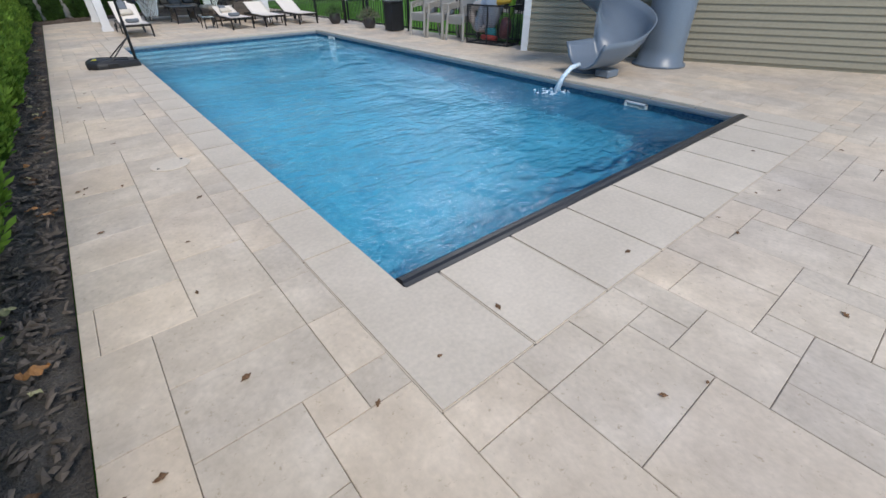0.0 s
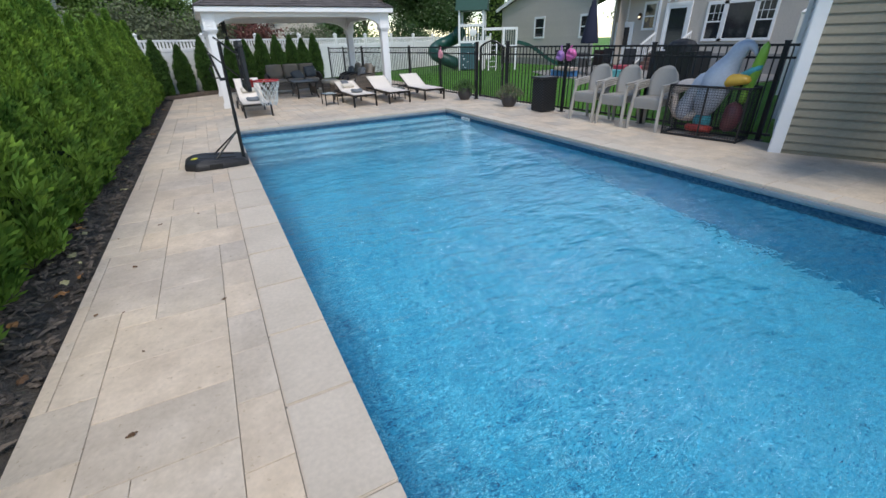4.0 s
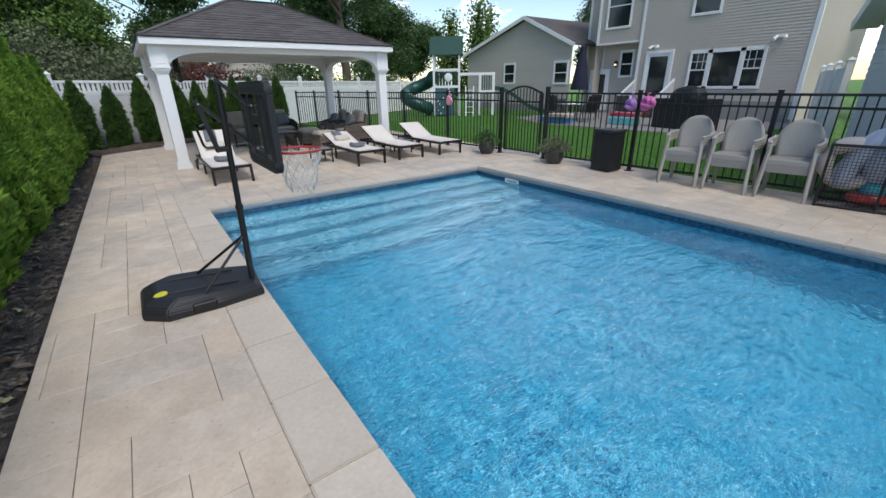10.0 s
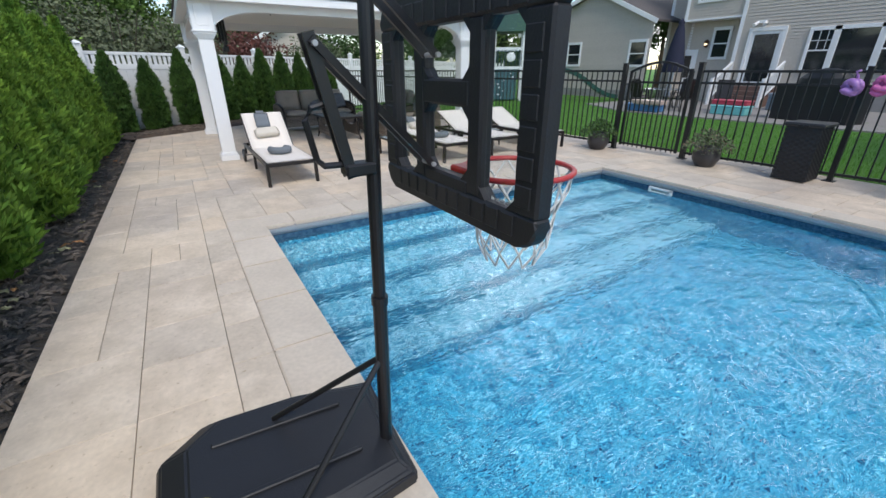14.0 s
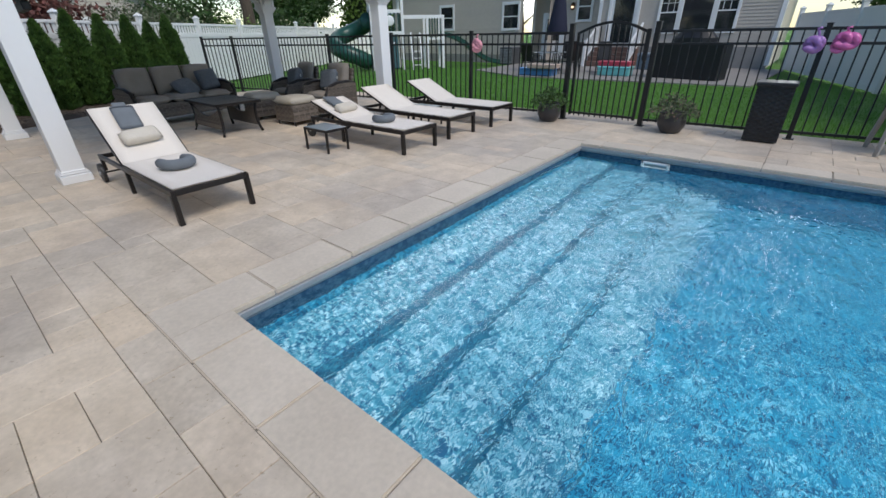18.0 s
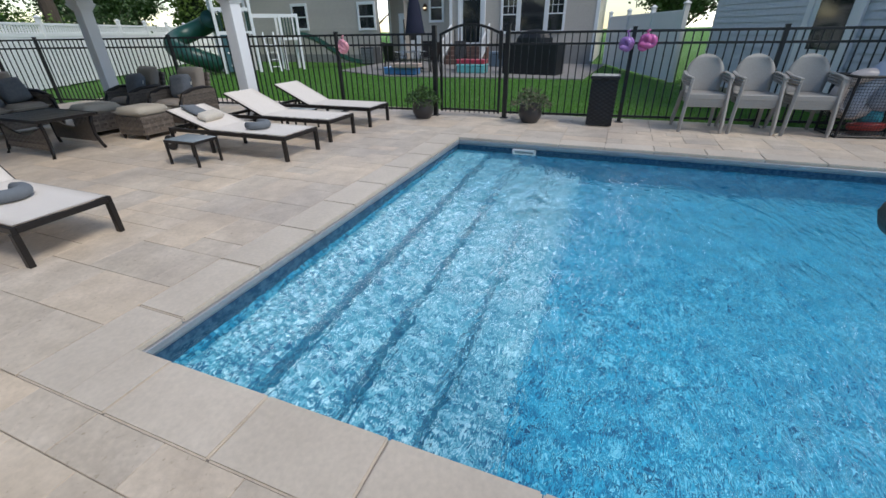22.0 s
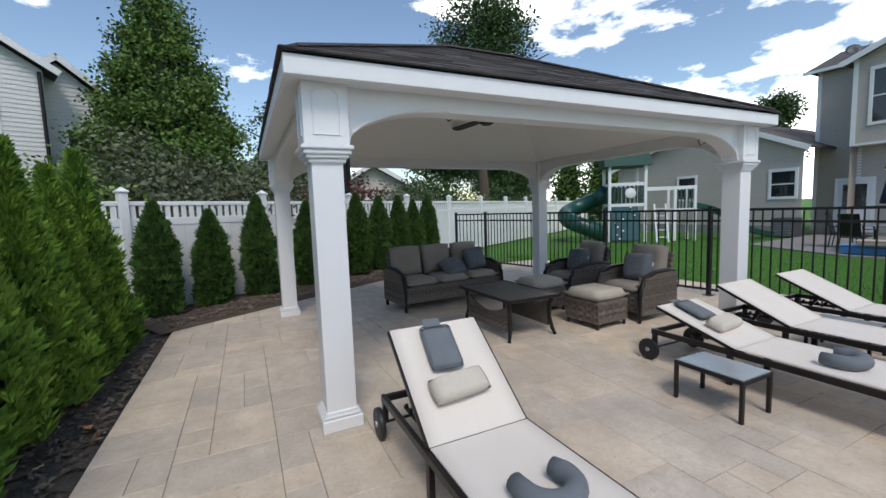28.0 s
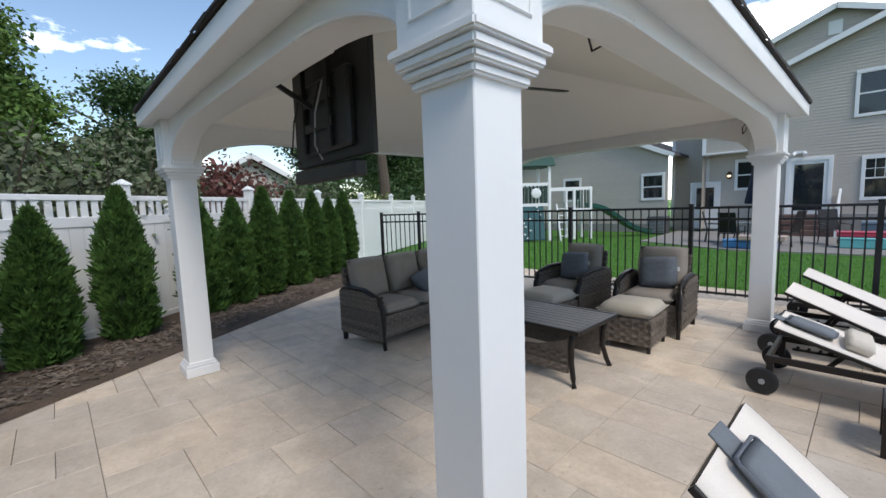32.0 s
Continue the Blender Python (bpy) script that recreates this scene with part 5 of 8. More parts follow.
def side_table(m, label):
    t = thing("side_table", label, "side table", m, "low side tables")
    w, d, h = 0.36, 0.5, 0.31
    for sx in (-1, 1):
        for sy in (-1, 1):
            bm = bm_new()
            box(bm, (sx * (w / 2 - 0.014), sy * (d / 2 - 0.014), h / 2 - 0.005), (0.027, 0.027, h - 0.01), None, 0.003)
            part("leg", bm, BROWN, t)
    bm = bm_new()
    for sx in (-1, 1):
        bar(bm, (sx * (w / 2 - 0.014), -d / 2, h - 0.02), (sx * (w / 2 - 0.014), d / 2, h - 0.02), 0.028, 0.032, 0.003)
        bar(bm, (-w / 2 + 0.028, sx * (d / 2 - 0.014), h - 0.021), (w / 2 - 0.028, sx * (d / 2 - 0.014), h - 0.021), 0.028, 0.032, 0.003)
    part("frame", bm, BROWN, t)
    bm = bm_new()
    box(bm, (0, 0, h - 0.004), (w - 0.02, d - 0.02, 0.008), None, 0.002)
    part("tabletop", bm, FROST, t, "pale frosted glass top")
    return t


side_table(Matrix.Translation((3.67, 16.76, 0)), "small dark metal side table with a frosted glass top")
side_table(Matrix.Translation((5.78, 16.82, 0)), "small dark metal side table between two loungers")


# ---- wicker seating ----
def wicker_panel(bm, p, u, v, out, nu, nv, t=0.012):
    """A woven panel: strands along u over and under the uprights."""
    p, u, v, out = Vector(p), Vector(u), Vector(v), Vector(out).normalized()
    for j in range(nv):
        rows = []
        for i in range(nu + 1):
            s = i / nu
            wv = t * 0.8 * (1 if (i + j) % 2 else -0.4)
            base = p + u * s + v * ((j + 0.5) / nv) + out * wv
            hh = v * (0.46 / nv)
            rows.append((bm.verts.new(base - hh), bm.verts.new(base + hh)))
        for a, b in zip(rows, rows[1:]):
            bm.faces.new((a[0], b[0], b[1], a[1]))
    return bm


def wicker_block(bm, lo, hi, du=0.06, dv=0.034):
    """A wicker box: solid inside and woven strands on the four sides."""
    lo, hi = Vector(lo), Vector(hi)
    span(bm, lo + Vector((0.012, 0.012, 0)), hi - Vector((0.012, 0.012, 0)))
    X, Y, Z = Vector((hi.x - lo.x, 0, 0)), Vector((0, hi.y - lo.y, 0)), Vector((0, 0, hi.z - lo.z))
    nv = max(2, int(Z.z / dv))
    wicker_panel(bm, (lo.x, lo.y + 0.01, lo.z), X, Z, (0, -1, 0), max(3, int(X.x / du)), nv)
    wicker_panel(bm, (lo.x, hi.y - 0.01, lo.z), X, Z, (0, 1, 0), max(3, int(X.x / du)), nv)
    wicker_panel(bm, (lo.x + 0.01, lo.y, lo.z), Y, Z, (-1, 0, 0), max(3, int(Y.y / du)), nv)
    wicker_panel(bm, (hi.x - 0.01, lo.y, lo.z), Y, Z, (1, 0, 0), max(3, int(Y.y / du)), nv)
    return bm


def seat_group(name, label, cat, m, seats, group):
    """A wicker seat with rounded arms; it faces local -y."""
    t = thing(name, label, cat, m, group)
    sw = 0.58
    W = seats * sw
    D = 0.72
    bm = bm_new()
    wicker_block(bm, (-W / 2 - 0.02, -D / 2, 0.12), (W / 2 + 0.02, D / 2 - 0.03, 0.36))
    part("base", bm, WICKER, t, "brown-grey woven wicker base")
    for sx in (-1, 1):
        x = sx * (W / 2 + 0.05)
        bm = bm_new()
        prof = [(-D / 2 - 0.02, 0.1), (D / 2, 0.1), (D / 2, 0.6), (0.16, 0.62), (-0.1, 0.61), (-0.27, 0.56), (-0.36, 0.44), (-0.38, 0.3)]
        mm = Matrix(((0, 0, 1, x), (1, 0, 0, 0), (0, 1, 0, 0), (0, 0, 0, 1)))
        slab(bm, prof, mm, 0.07)
        for s2 in (-1, 1):
            wicker_panel(bm, (x + s2 * 0.037, -D / 2 + 0.02, 0.12), (0, D - 0.03, 0), (0, 0, 0.46), (s2, 0, 0), 13, 18)
        arm = part("arm", bm, WICKER, t, "rounded wicker arm")
        bm = bm_new()
        tube(bm, [(x, D / 2 - 0.02, 0.6), (x, 0.16, 0.635), (x, -0.1, 0.625), (x, -0.27, 0.575), (x, -0.365, 0.45), (x, -0.385, 0.3), (x, -0.37, 0.12), (x, -0.39, 0.0)], [0.03, 0.034, 0.034, 0.034, 0.032, 0.026, 0.022, 0.022], 8)
        part("arm_rail", bm, BROWN, arm, smooth=True)
        bm = bm_new()
        box(bm, (x, D / 2 - 0.03, 0.06), (0.045, 0.045, 0.12), None, 0.004)
        part("leg", bm, BROWN, t)
    bm = bm_new()
    mb = Matrix.Translation((0, D / 2 - 0.06, 0.34)) @ turn(-12, "X")
    wicker_block(bm, (-W / 2, -0.03, 0), (W / 2, 0.03, 0.52))
    bmesh.ops.transform(bm, matrix=mb, verts=bm.verts)
    part("back_frame", bm, WICKER, t)
    for k in range(seats):
        x = -W / 2 + sw * (k + 0.5)
        bm = bm_new()
        cushion(bm, (x, -0.07, 0.415), (sw - 0.012, 0.62, 0.14), None, 0.22, 8)
        sc = part("seat_cushion", bm, TAUPE if seats > 1 else TAUPE, t, "taupe seat cushion", smooth=True)
        bm = bm_new()
        a, b = (sw - 0.03) / 2, 0.3
        tube(bm, [(x - a, -0.07 - b, 0.42), (x + a, -0.07 - b, 0.42), (x + a, -0.07 + b, 0.42), (x - a, -0.07 + b, 0.42)], 0.007, 5, True)
        part("piping", bm, PIPING, sc)
        bm = bm_new()
        mm = mb @ Matrix.Translation((x, -0.1, 0.34)) @ turn(90, "X")
        cushion(bm, (0, 0, 0), (sw - 0.015, 0.52, 0.17), None, 0.3, 8)
        for v in bm.verts:
            for bx, by in ((-0.12, 0.05), (0.12, 0.05)):
                dd = (v.co.x - bx) ** 2 + (v.co.y - by) ** 2
                v.co.z *= 1 - 0.35 * math.exp(-dd / 0.006)
        bmesh.ops.transform(bm, matrix=mm, verts=bm.verts)
        bc = part("back_cushion", bm, TAUPE, t, "buttoned taupe back cushion", smooth=True)
        bm = bm_new()
        a, b = (sw - 0.035) / 2, 0.245
        tube(bm, [mm @ Vector(p) for p in ((-a, -b, 0), (a, -b, 0), (a, b, 0), (-a, b, 0))], 0.007, 5, True)
        part("piping", bm, PIPING, bc)
    return t


sofa_m = Matrix.Translation((3.53, 21.16, 0)) @ turn(5)
seat_group("sofa", "three-seat brown wicker sofa with taupe cushions", "sofa", sofa_m, 3, "")
CH1 = Matrix.Translation((5.35, 18.88, 0)) @ turn(-90 + 4)
CH2 = Matrix.Translation((5.31, 19.95, 0)) @ turn(-90 - 6)
for m in (CH1, CH2):
    seat_group("armchair", "brown wicker armchair with taupe cushions and pale piping", "armchair", m, 1, "wicker armchairs")


def throw_pillow(m, size, label):
    bm = bm_new()
    cushion(bm, (0, 0, 0), (size, size * 0.92, 0.15), None, 0.45, 8)
    ob = single("throw_pillow", bm, BLUEGREY, label, "pillow", "blue-grey throw pillows", smooth=True)
    ob.matrix_world = m
    bm = bm_new()
    box(bm, (size / 2 + 0.01, 0.04, 0), (0.03, 0.05, 0.003))
    part("tag", bm, NET, ob)


for m in (CH1, CH2):
    throw_pillow(m @ Matrix.Translation((0.02, 0.02, 0.66)) @ turn(75, "X") @ turn(4), 0.42, "blue-grey linen pillow standing in an armchair")
throw_pillow(sofa_m @ Matrix.Translation((0.62, 0.0, 0.67)) @ turn(72, "X") @ turn(5), 0.42, "blue-grey linen pillow leaning on the sofa back")
throw_pillow(sofa_m @ Matrix.Translation((0.12, -0.08, 0.57)) @ turn(38, "X") @ turn(14), 0.42, "blue-grey linen pillow slumped on the sofa seat")


def ottoman(m):
    t = thing("ottoman", "square wicker ottoman with a pale taupe cushion top", "ottoman", m, "wicker ottomans")
    bm = bm_new()
    wicker_block(bm, (-0.27, -0.27, 0.07), (0.27, 0.27, 0.34))
    part("base", bm, WICKER, t)
    bm = bm_new()
    cushion(bm, (0, 0, 0.4), (0.58, 0.58, 0.15), None, 0.25, 9)
    c = part("cushion", bm, TAUPE_PALE, t, "pale taupe cushion", smooth=True)
    bm = bm_new()
    tube(bm, [(-0.28, -0.28, 0.4), (0.28, -0.28, 0.4), (0.28, 0.28, 0.4), (-0.28, 0.28, 0.4)], 0.007, 5, True)
    part("piping", bm, PIPING, c)
    for sx in (-1, 1):
        for sy in (-1, 1):
            bm = bm_new()
            rod(bm, (sx * 0.24, sy * 0.24, 0), (sx * 0.24, sy * 0.24, 0.12), 0.018, 0.024, 8)
            part("leg", bm, BROWN, t)
    bm = bm_new()
    tube(bm, [(-0.05, -0.285, 0.3), (-0.045, -0.3, 0.24), (0.045, -0.3, 0.24), (0.05, -0.285, 0.3)], 0.008, 6)
    part("handle", bm, WICKER, t)


ottoman(Matrix.Translation((4.57, 18.84, 0)) @ turn(3))
ottoman(Matrix.Translation((4.5, 19.86, 0)) @ turn(-6))

table = thing("coffee_table", "dark slatted coffee table with curved wicker sides", "table", Matrix.Translation((3.48, 19.27, 0)) @ Matrix.Diagonal((0.88, 0.9, 1, 1)))
for k in range(9):
    bm = bm_new()
    box(bm, (-0.345 + k * 0.08625, 0, 0.485), (0.082, 1.2, 0.022), None, 0.003)
    part("slat", bm, TABLETOP, table)
bm = bm_new()
for sx in (-1, 1):
    bar(bm, (sx * 0.4, -0.65, 0.482), (sx * 0.4, 0.65, 0.482), 0.045, 0.04, 0.006)
    bar(bm, (-0.38, sx * 0.63, 0.482), (0.38, sx * 0.63, 0.482), 0.05, 0.04, 0.006)
part("rim", bm, BROWN, table)
for sx in (-1, 1):
    for sy in (-1, 1):
        bm = bm_new()
        tube(bm, [(sx * 0.35, sy * 0.56, 0.465), (sx * 0.33, sy * 0.535, 0.36), (sx * 0.325, sy * 0.53, 0.2), (sx * 0.35, sy * 0.56, 0.07), (sx * 0.375, sy * 0.585, 0.0)], 0.026, 8)
        part("leg", bm, BROWN, table, smooth=True)
for sx in (-1, 1):
    bm = bm_new()
    top = [(-0.5 + i / 12, 0.4 - 0.12 * math.sin(math.pi * i / 12)) for i in range(13)]
    outline = [(-0.5, 0.1), (0.5, 0.1)] + [(y, z) for y, z in reversed(top)]
    mm = Matrix(((0, 0, 1, sx * 0.33), (1, 0, 0, 0), (0, 1, 0, 0), (0, 0, 0, 1)))
    slab(bm, outline, mm, 0.03)
    wicker_panel(bm, (sx * 0.35, -0.5, 0.1), (0, 1.0, 0), (0, 0, 0.18), (sx, 0, 0), 18, 7)
    part("side_panel", bm, WICKER, table)

# ---- television and ceiling fan under the roof ----
tv = thing("television", "flat black television seen from behind, hung from the beam", "television", Matrix.Translation((1.54, 19.6, 2.19)) @ turn(-4) @ Matrix.Scale(1.1, 4))
bm = bm_new()
box(bm, (0.0, 0, 0), (0.035, 1.03, 0.62), None, 0.006)
part("panel", bm, BLACK, tv)
bm = bm_new()
box(bm, (-0.035, 0, -0.04), (0.05, 0.7, 0.42), None, 0.015)
part("back_housing", bm, PLASTIC_BLACK, tv)
bm = bm_new()
for y in (-0.16, 0.2):
    box(bm, (-0.075, y, 0.02), (0.03, 0.04, 0.52), None, 0.004)
bar(bm, (-0.07, -0.2, 0.05), (-0.07, 0.24, 0.05), 0.03, 0.05)
bar(bm, (-0.07, -0.2, -0.1), (-0.07, 0.24, -0.1), 0.03, 0.05)
mount = part("wall_mount", bm, BLACK, tv, "black tilting bracket")
bm = bm_new()
bar(bm, (-0.09, 0.02, 0.0), (-0.36, 0.06, 0.16), 0.025, 0.025)
part("arm", bm, BLACK, mount)
bm = bm_new()
box(bm, (-0.015, 0.05, -0.37), (0.08, 0.86, 0.09), None, 0.012)
part("soundbar", bm, PLASTIC_BLACK, tv)
for seed in (1, 2, 3):
    r = random.Random(seed)
    bm = bm_new()
    y0 = r.uniform(-0.2, 0.2)
    tube(bm, [(-0.1, y0, 0.12), (-0.13, y0 + 0.05, -0.05), (-0.12, y0 + r.uniform(-0.15, 0.15), -0.22), (-0.08, y0 + 0.1, -0.3)], 0.005, 5)
    part("cable", bm, TRACK if seed == 1 else BLACK, tv)
fan = thing("ceiling_fan", "black three-bladed ceiling fan hanging still", "ceiling fan", Matrix.Translation((3.52, 19.7, 2.7)) @ turn(98) @ Matrix.Scale(1.15, 4))
bm = bm_new()
rod(bm, (0, 0, 0.05), (0, 0, 0.42), 0.013)
part("downrod", bm, BLACK, fan)
bm = bm_new()
lathe(bm, [(0.03, 0.1), (0.075, 0.07), (0.095, 0.02), (0.09, -0.04), (0.05, -0.065), (0.01, -0.07)], 20)
part("motor", bm, BLACK, fan, smooth=True)
for k in range(3):
    bm = bm_new()
    mm = turn(120 * k) @ Matrix.Translation((0.36, 0, 0.0)) @ turn(10, "X")
    slab(bm, [(-0.28, -0.03), (-0.1, -0.055), (0.2, -0.065), (0.29, -0.05), (0.3, 0.02), (0.25, 0.05), (-0.1, 0.05), (-0.28, 0.03)], mm, 0.01)
    part("blade", bm, BLACK, fan)
for p in ((BX - 0.45, AY + 0.12, 2.28), (2.15, AY + 0.12, 2.36)):
    bm = bm_new()
    tube(bm, [(p[0], p[1], p[2] + 0.02), (p[0] - 0.06, p[1] + 0.03, p[2] - 0.04), (p[0] - 0.02, p[1] + 0.03, p[2] - 0.1), (p[0] + 0.06, p[1] + 0.02, p[2] - 0.06), (p[0] + 0.05, p[1], p[2] + 0.02)], 0.006, 5)
    part("cable_loop", bm, BLACK, pavilion, "loose black cable loop")

# ---- basketball hoop ----
hoop = thing("basketball_hoop", "portable poolside basketball hoop with a black base and red rim", "basketball hoop", Matrix.Translation((0.54, 11.15, 0)) @ Matrix.Scale(1.03, 4))
bm = bm_new()
lower = [(-0.42, -0.2), (-0.27, -0.33), (0.1, -0.33), (0.41, -0.3), (0.44, 0.25), (0.1, 0.33), (-0.27, 0.33), (-0.42, 0.2)]
rings = []
for z, f in ((0.0, 0.97), (0.06, 0.97), (0.1, 0.92), (0.145, 0.78)):
    rings.append([bm.verts.new((x * f + (0.03 if z > 0.1 else 0), y * f, z * (0.62 + 0.38 * (0.45 - x) / 0.87) if z > 0.08 else z)) for x, y in lower])
for a, b in zip(rings, rings[1:]):
    for j in range(8):
        bm.faces.new((a[j], a[(j + 1) % 8], b[(j + 1) % 8], b[j]))
bm.faces.new(rings[0][::-1])
bm.faces.new(rings[-1])
bmesh.ops.bevel(bm, geom=bm.edges[:], offset=0.012, segments=2, affect="EDGES", clamp_overlap=True)
base = part("base", bm, PLASTIC_BLACK, hoop, "black moulded water-filled base")
for y in (-0.13, 0.13):
    bm = bm_new()
    bar(bm, (-0.22, y, 0.139), (0.25, y, 0.108), 0.02, 0.014, 0.004)
    part("rib", bm, PLASTIC_BLACK, base)
bm = bm_new()
box(bm, (-0.02, -0.3, 0.05), (0.16, 0.06, 0.07), None, 0.01)
part("foot_recess", bm, BLACK, base)
bm = bm_new()
lathe(bm, [(0.045, 0.0), (0.045, 0.012), (0.03, 0.016)], 18, Matrix.Translation((-0.27, -0.12, 0.132)) @ turn(-8, "Y"))
part("fill_cap", bm, YELLOW, base, "yellow round cap sticker")
PTOP = Vector((0.385, -0.13, 1.57))
PBOT = Vector((0.355, -0.11, 0.06))
bm = bm_new()
rod(bm, PBOT, PBOT.lerp(PTOP, 0.42), 0.024, n=14)
pole = part("pole", bm, IRON, hoop, "black steel pole")
bm = bm_new()
rod(bm, PBOT.lerp(PTOP, 0.42), PTOP, 0.021, n=14)
rod(bm, PBOT.lerp(PTOP, 0.41), PBOT.lerp(PTOP, 0.43), 0.028, n=14)
part("upper_pole", bm, IRON, pole)
for y in (-0.26, 0.16):
    bm = bm_new()
    rod(bm, PBOT.lerp(PTOP, 0.27), (0.0, y, 0.13), 0.011)
    part("brace", bm, IRON, hoop)
BXL = 0.6
for start, end in (((0.33, -0.13, 1.63), (0.575, -0.115, 1.42)), ((0.235, -0.12, 1.45), (0.575, -0.085, 1.115))):
    for dy in (-0.03, 0.03):
        bm = bm_new()
        bar(bm, Vector(start) + Vector((0, dy, 0)), Vector(end) + Vector((0, dy, 0)), 0.01, 0.02)
        part("lift_arm", bm, IRON, hoop)
for dy in (-0.018, 0.018):
    bm = bm_new()
    bar(bm, (0.232, -0.12 + dy, 1.465), (0.31, -0.12 + dy, 1.11), 0.008, 0.03)
    part("lever", bm, IRON, hoop)
bm = bm_new()
box(bm, (0.335, -0.12, 1.13), (0.09, 0.06, 0.035), None, 0.006)
part("clamp", bm, IRON, hoop)
bm = bm_new()
tube(bm, [(0.26, -0.12, 1.305), (0.222, -0.12, 1.295), (0.204, -0.12, 1.265), (0.222, -0.12, 1.165), (0.24, -0.12, 1.147), (0.31, -0.12, 1.145)], 0.009, 8)
part("lift_handle", bm, IRON, hoop)
for p in ((0.575, -0.115, 1.42), (0.575, -0.085, 1.115), (0.24, -0.12, 1.44), (0.36, -0.12, 1.6)):
    bm = bm_new()
    rod(bm, Vector(p) - Vector((0, 0.045, 0)), Vector(p) + Vector((0, 0.045, 0)), 0.007)
    part("pivot_bolt", bm, TRACK, hoop)
y0, y1, z0, z1 = -0.58, 0.22, 0.98, 1.58
BOARD = Matrix(((0, 0, 1, BXL), (1, 0, 0, 0), (0, 1, 0, 0), (0, 0, 0, 1)))


def rounded(y_a, z_a, y_b, z_b, r, corners):
    """A rectangle's outline; the corners named (0 lower left, then round) are rounded."""
    out = []
    for k, (cy, cz, sy, sz) in enumerate(((y_a, z_a, 1, 1), (y_b, z_a, -1, 1), (y_b, z_b, -1, -1), (y_a, z_b, 1, -1))):
        if k in corners:
            out += [(cy + sy * r - r * math.cos(t) * sy * 1.0, cz + sz * r - r * math.sin(t) * sz) for t in (np.linspace(0, math.pi / 2, 6) if k in (0, 2) else np.linspace(math.pi / 2, 0, 6))]
        else:
            out.append((cy, cz))
    return out


def board_piece(outline, t=0.05):
    bm = bm_new()
    slab(bm, outline, BOARD, t)
    bmesh.ops.bevel(bm, geom=bm.edges[:], offset=0.007, segments=1, affect="EDGES", clamp_overlap=True)
    return bm


E = 0.085
board = part("backboard", board_piece(rounded(y0, z0, y1, z0 + E, 0.06, (0, 1))), PLASTIC_BLACK, hoop, "black framed backboard with clear panels")
part("frame_bar", board_piece(rounded(y0, z1 - E, y1, z1, 0.06, (2, 3))), PLASTIC_BLACK, board)
ya, yb = y0 + E + 0.14, y1 - E - 0.14                 # the uprights between the side panes and the middle ones
for u, v, t in ((y0, y0 + E, 0.05), (y1 - E, y1, 0.05), (ya, ya + 0.06, 0.046), (yb - 0.06, yb, 0.046)):
    part("frame_bar", board_piece([(u, z0 + E - 0.004), (v, z0 + E - 0.004), (v, z1 - E + 0.004), (u, z1 - E + 0.004)], t), PLASTIC_BLACK, board)
part("frame_bar", board_piece([(ya + 0.055, 1.29), (yb - 0.055, 1.29), (yb - 0.055, 1.36), (ya + 0.055, 1.36)], 0.046), PLASTIC_BLACK, board)
part("frame_bar", board_piece([(ya + 0.055, z0 + E - 0.01), (yb - 0.055, z0 + E - 0.01), (yb - 0.055, z0 + E + 0.035), (ya + 0.055, z0 + E + 0.035)], 0.046), PLASTIC_BLACK, board)
for u0, u1, w0, w1 in ((y0 + E, ya, z0 + E, z1 - E), (yb, y1 - E, z0 + E, z1 - E), (ya + 0.06, yb - 0.06, z0 + E + 0.035, 1.29), (ya + 0.06, yb - 0.06, 1.36, z1 - E)):
    for cy, cz, sy, sz in ((u0, w0, 1, 1), (u1, w0, -1, 1), (u1, w1, -1, -1), (u0, w1, 1, -1)):
        bm = bm_new()
        o = [(cy - 0.004 * sy, cz - 0.004 * sz), (cy + 0.03 * sy, cz - 0.004 * sz), (cy - 0.004 * sy, cz + 0.03 * sz)]
        slab(bm, o if sy * sz > 0 else o[::-1], BOARD, 0.042)
        part("gusset", bm, PLASTIC_BLACK, board)
for k in range(11):
    for z in (z0 + 0.05, z1 - 0.05):
        bm = bm_new()
        box(bm, (BXL - 0.0255, y0 + 0.1 + k * 0.061, z), (0.005, 0.05, 0.055), None, 0.0024)
        part("stiffener", bm, PLASTIC_BLACK, board)
for k in range(6):
    for y in (y0 + 0.05, y1 - 0.05):
        bm = bm_new()
        box(bm, (BXL - 0.0255, y, z0 + 0.13 + k * 0.066), (0.005, 0.055, 0.054), None, 0.0024)
        part("stiffener", bm, PLASTIC_BLACK, board)
bm = bm_new()
span(bm, (BXL - 0.003, y0 + 0.05, z0 + 0.05), (BXL + 0.003, y1 - 0.05, z1 - 0.05))
part("clear_panel", bm, CLEAR, board, "clear acrylic panel").visible_shadow = False
cu = bpy.data.curves.new("lettering", "FONT")
cu.body, cu.size, cu.extrude = "SYSTEM", 0.05, 0.0005
tmp = new("lettering_tmp", cu)
me = bpy.data.meshes.new_from_object(tmp.evaluated_get(bpy.context.evaluated_depsgraph_get()))
bpy.data.objects.remove(tmp)
me.materials.append(NET)
txt = new("lettering", me)
txt.parent = board
txt.matrix_basis = Matrix.Translation((BXL + 0.0045, y0 + 0.03, z0 + 0.06)) @ Matrix(((0, 0, 1, 0), (1, 0, 0, 0), (0, 1, 0, 0), (0, 0, 0, 1)))
rc = Vector((BXL + 0.24, -0.21, 1.085))
bm = bm_new()
tube(bm, [(rc.x + 0.18 * math.cos(a), rc.y + 0.18 * math.sin(a), rc.z) for a in np.linspace(0, 2 * math.pi, 33)[:-1]], 0.009, 8, True)
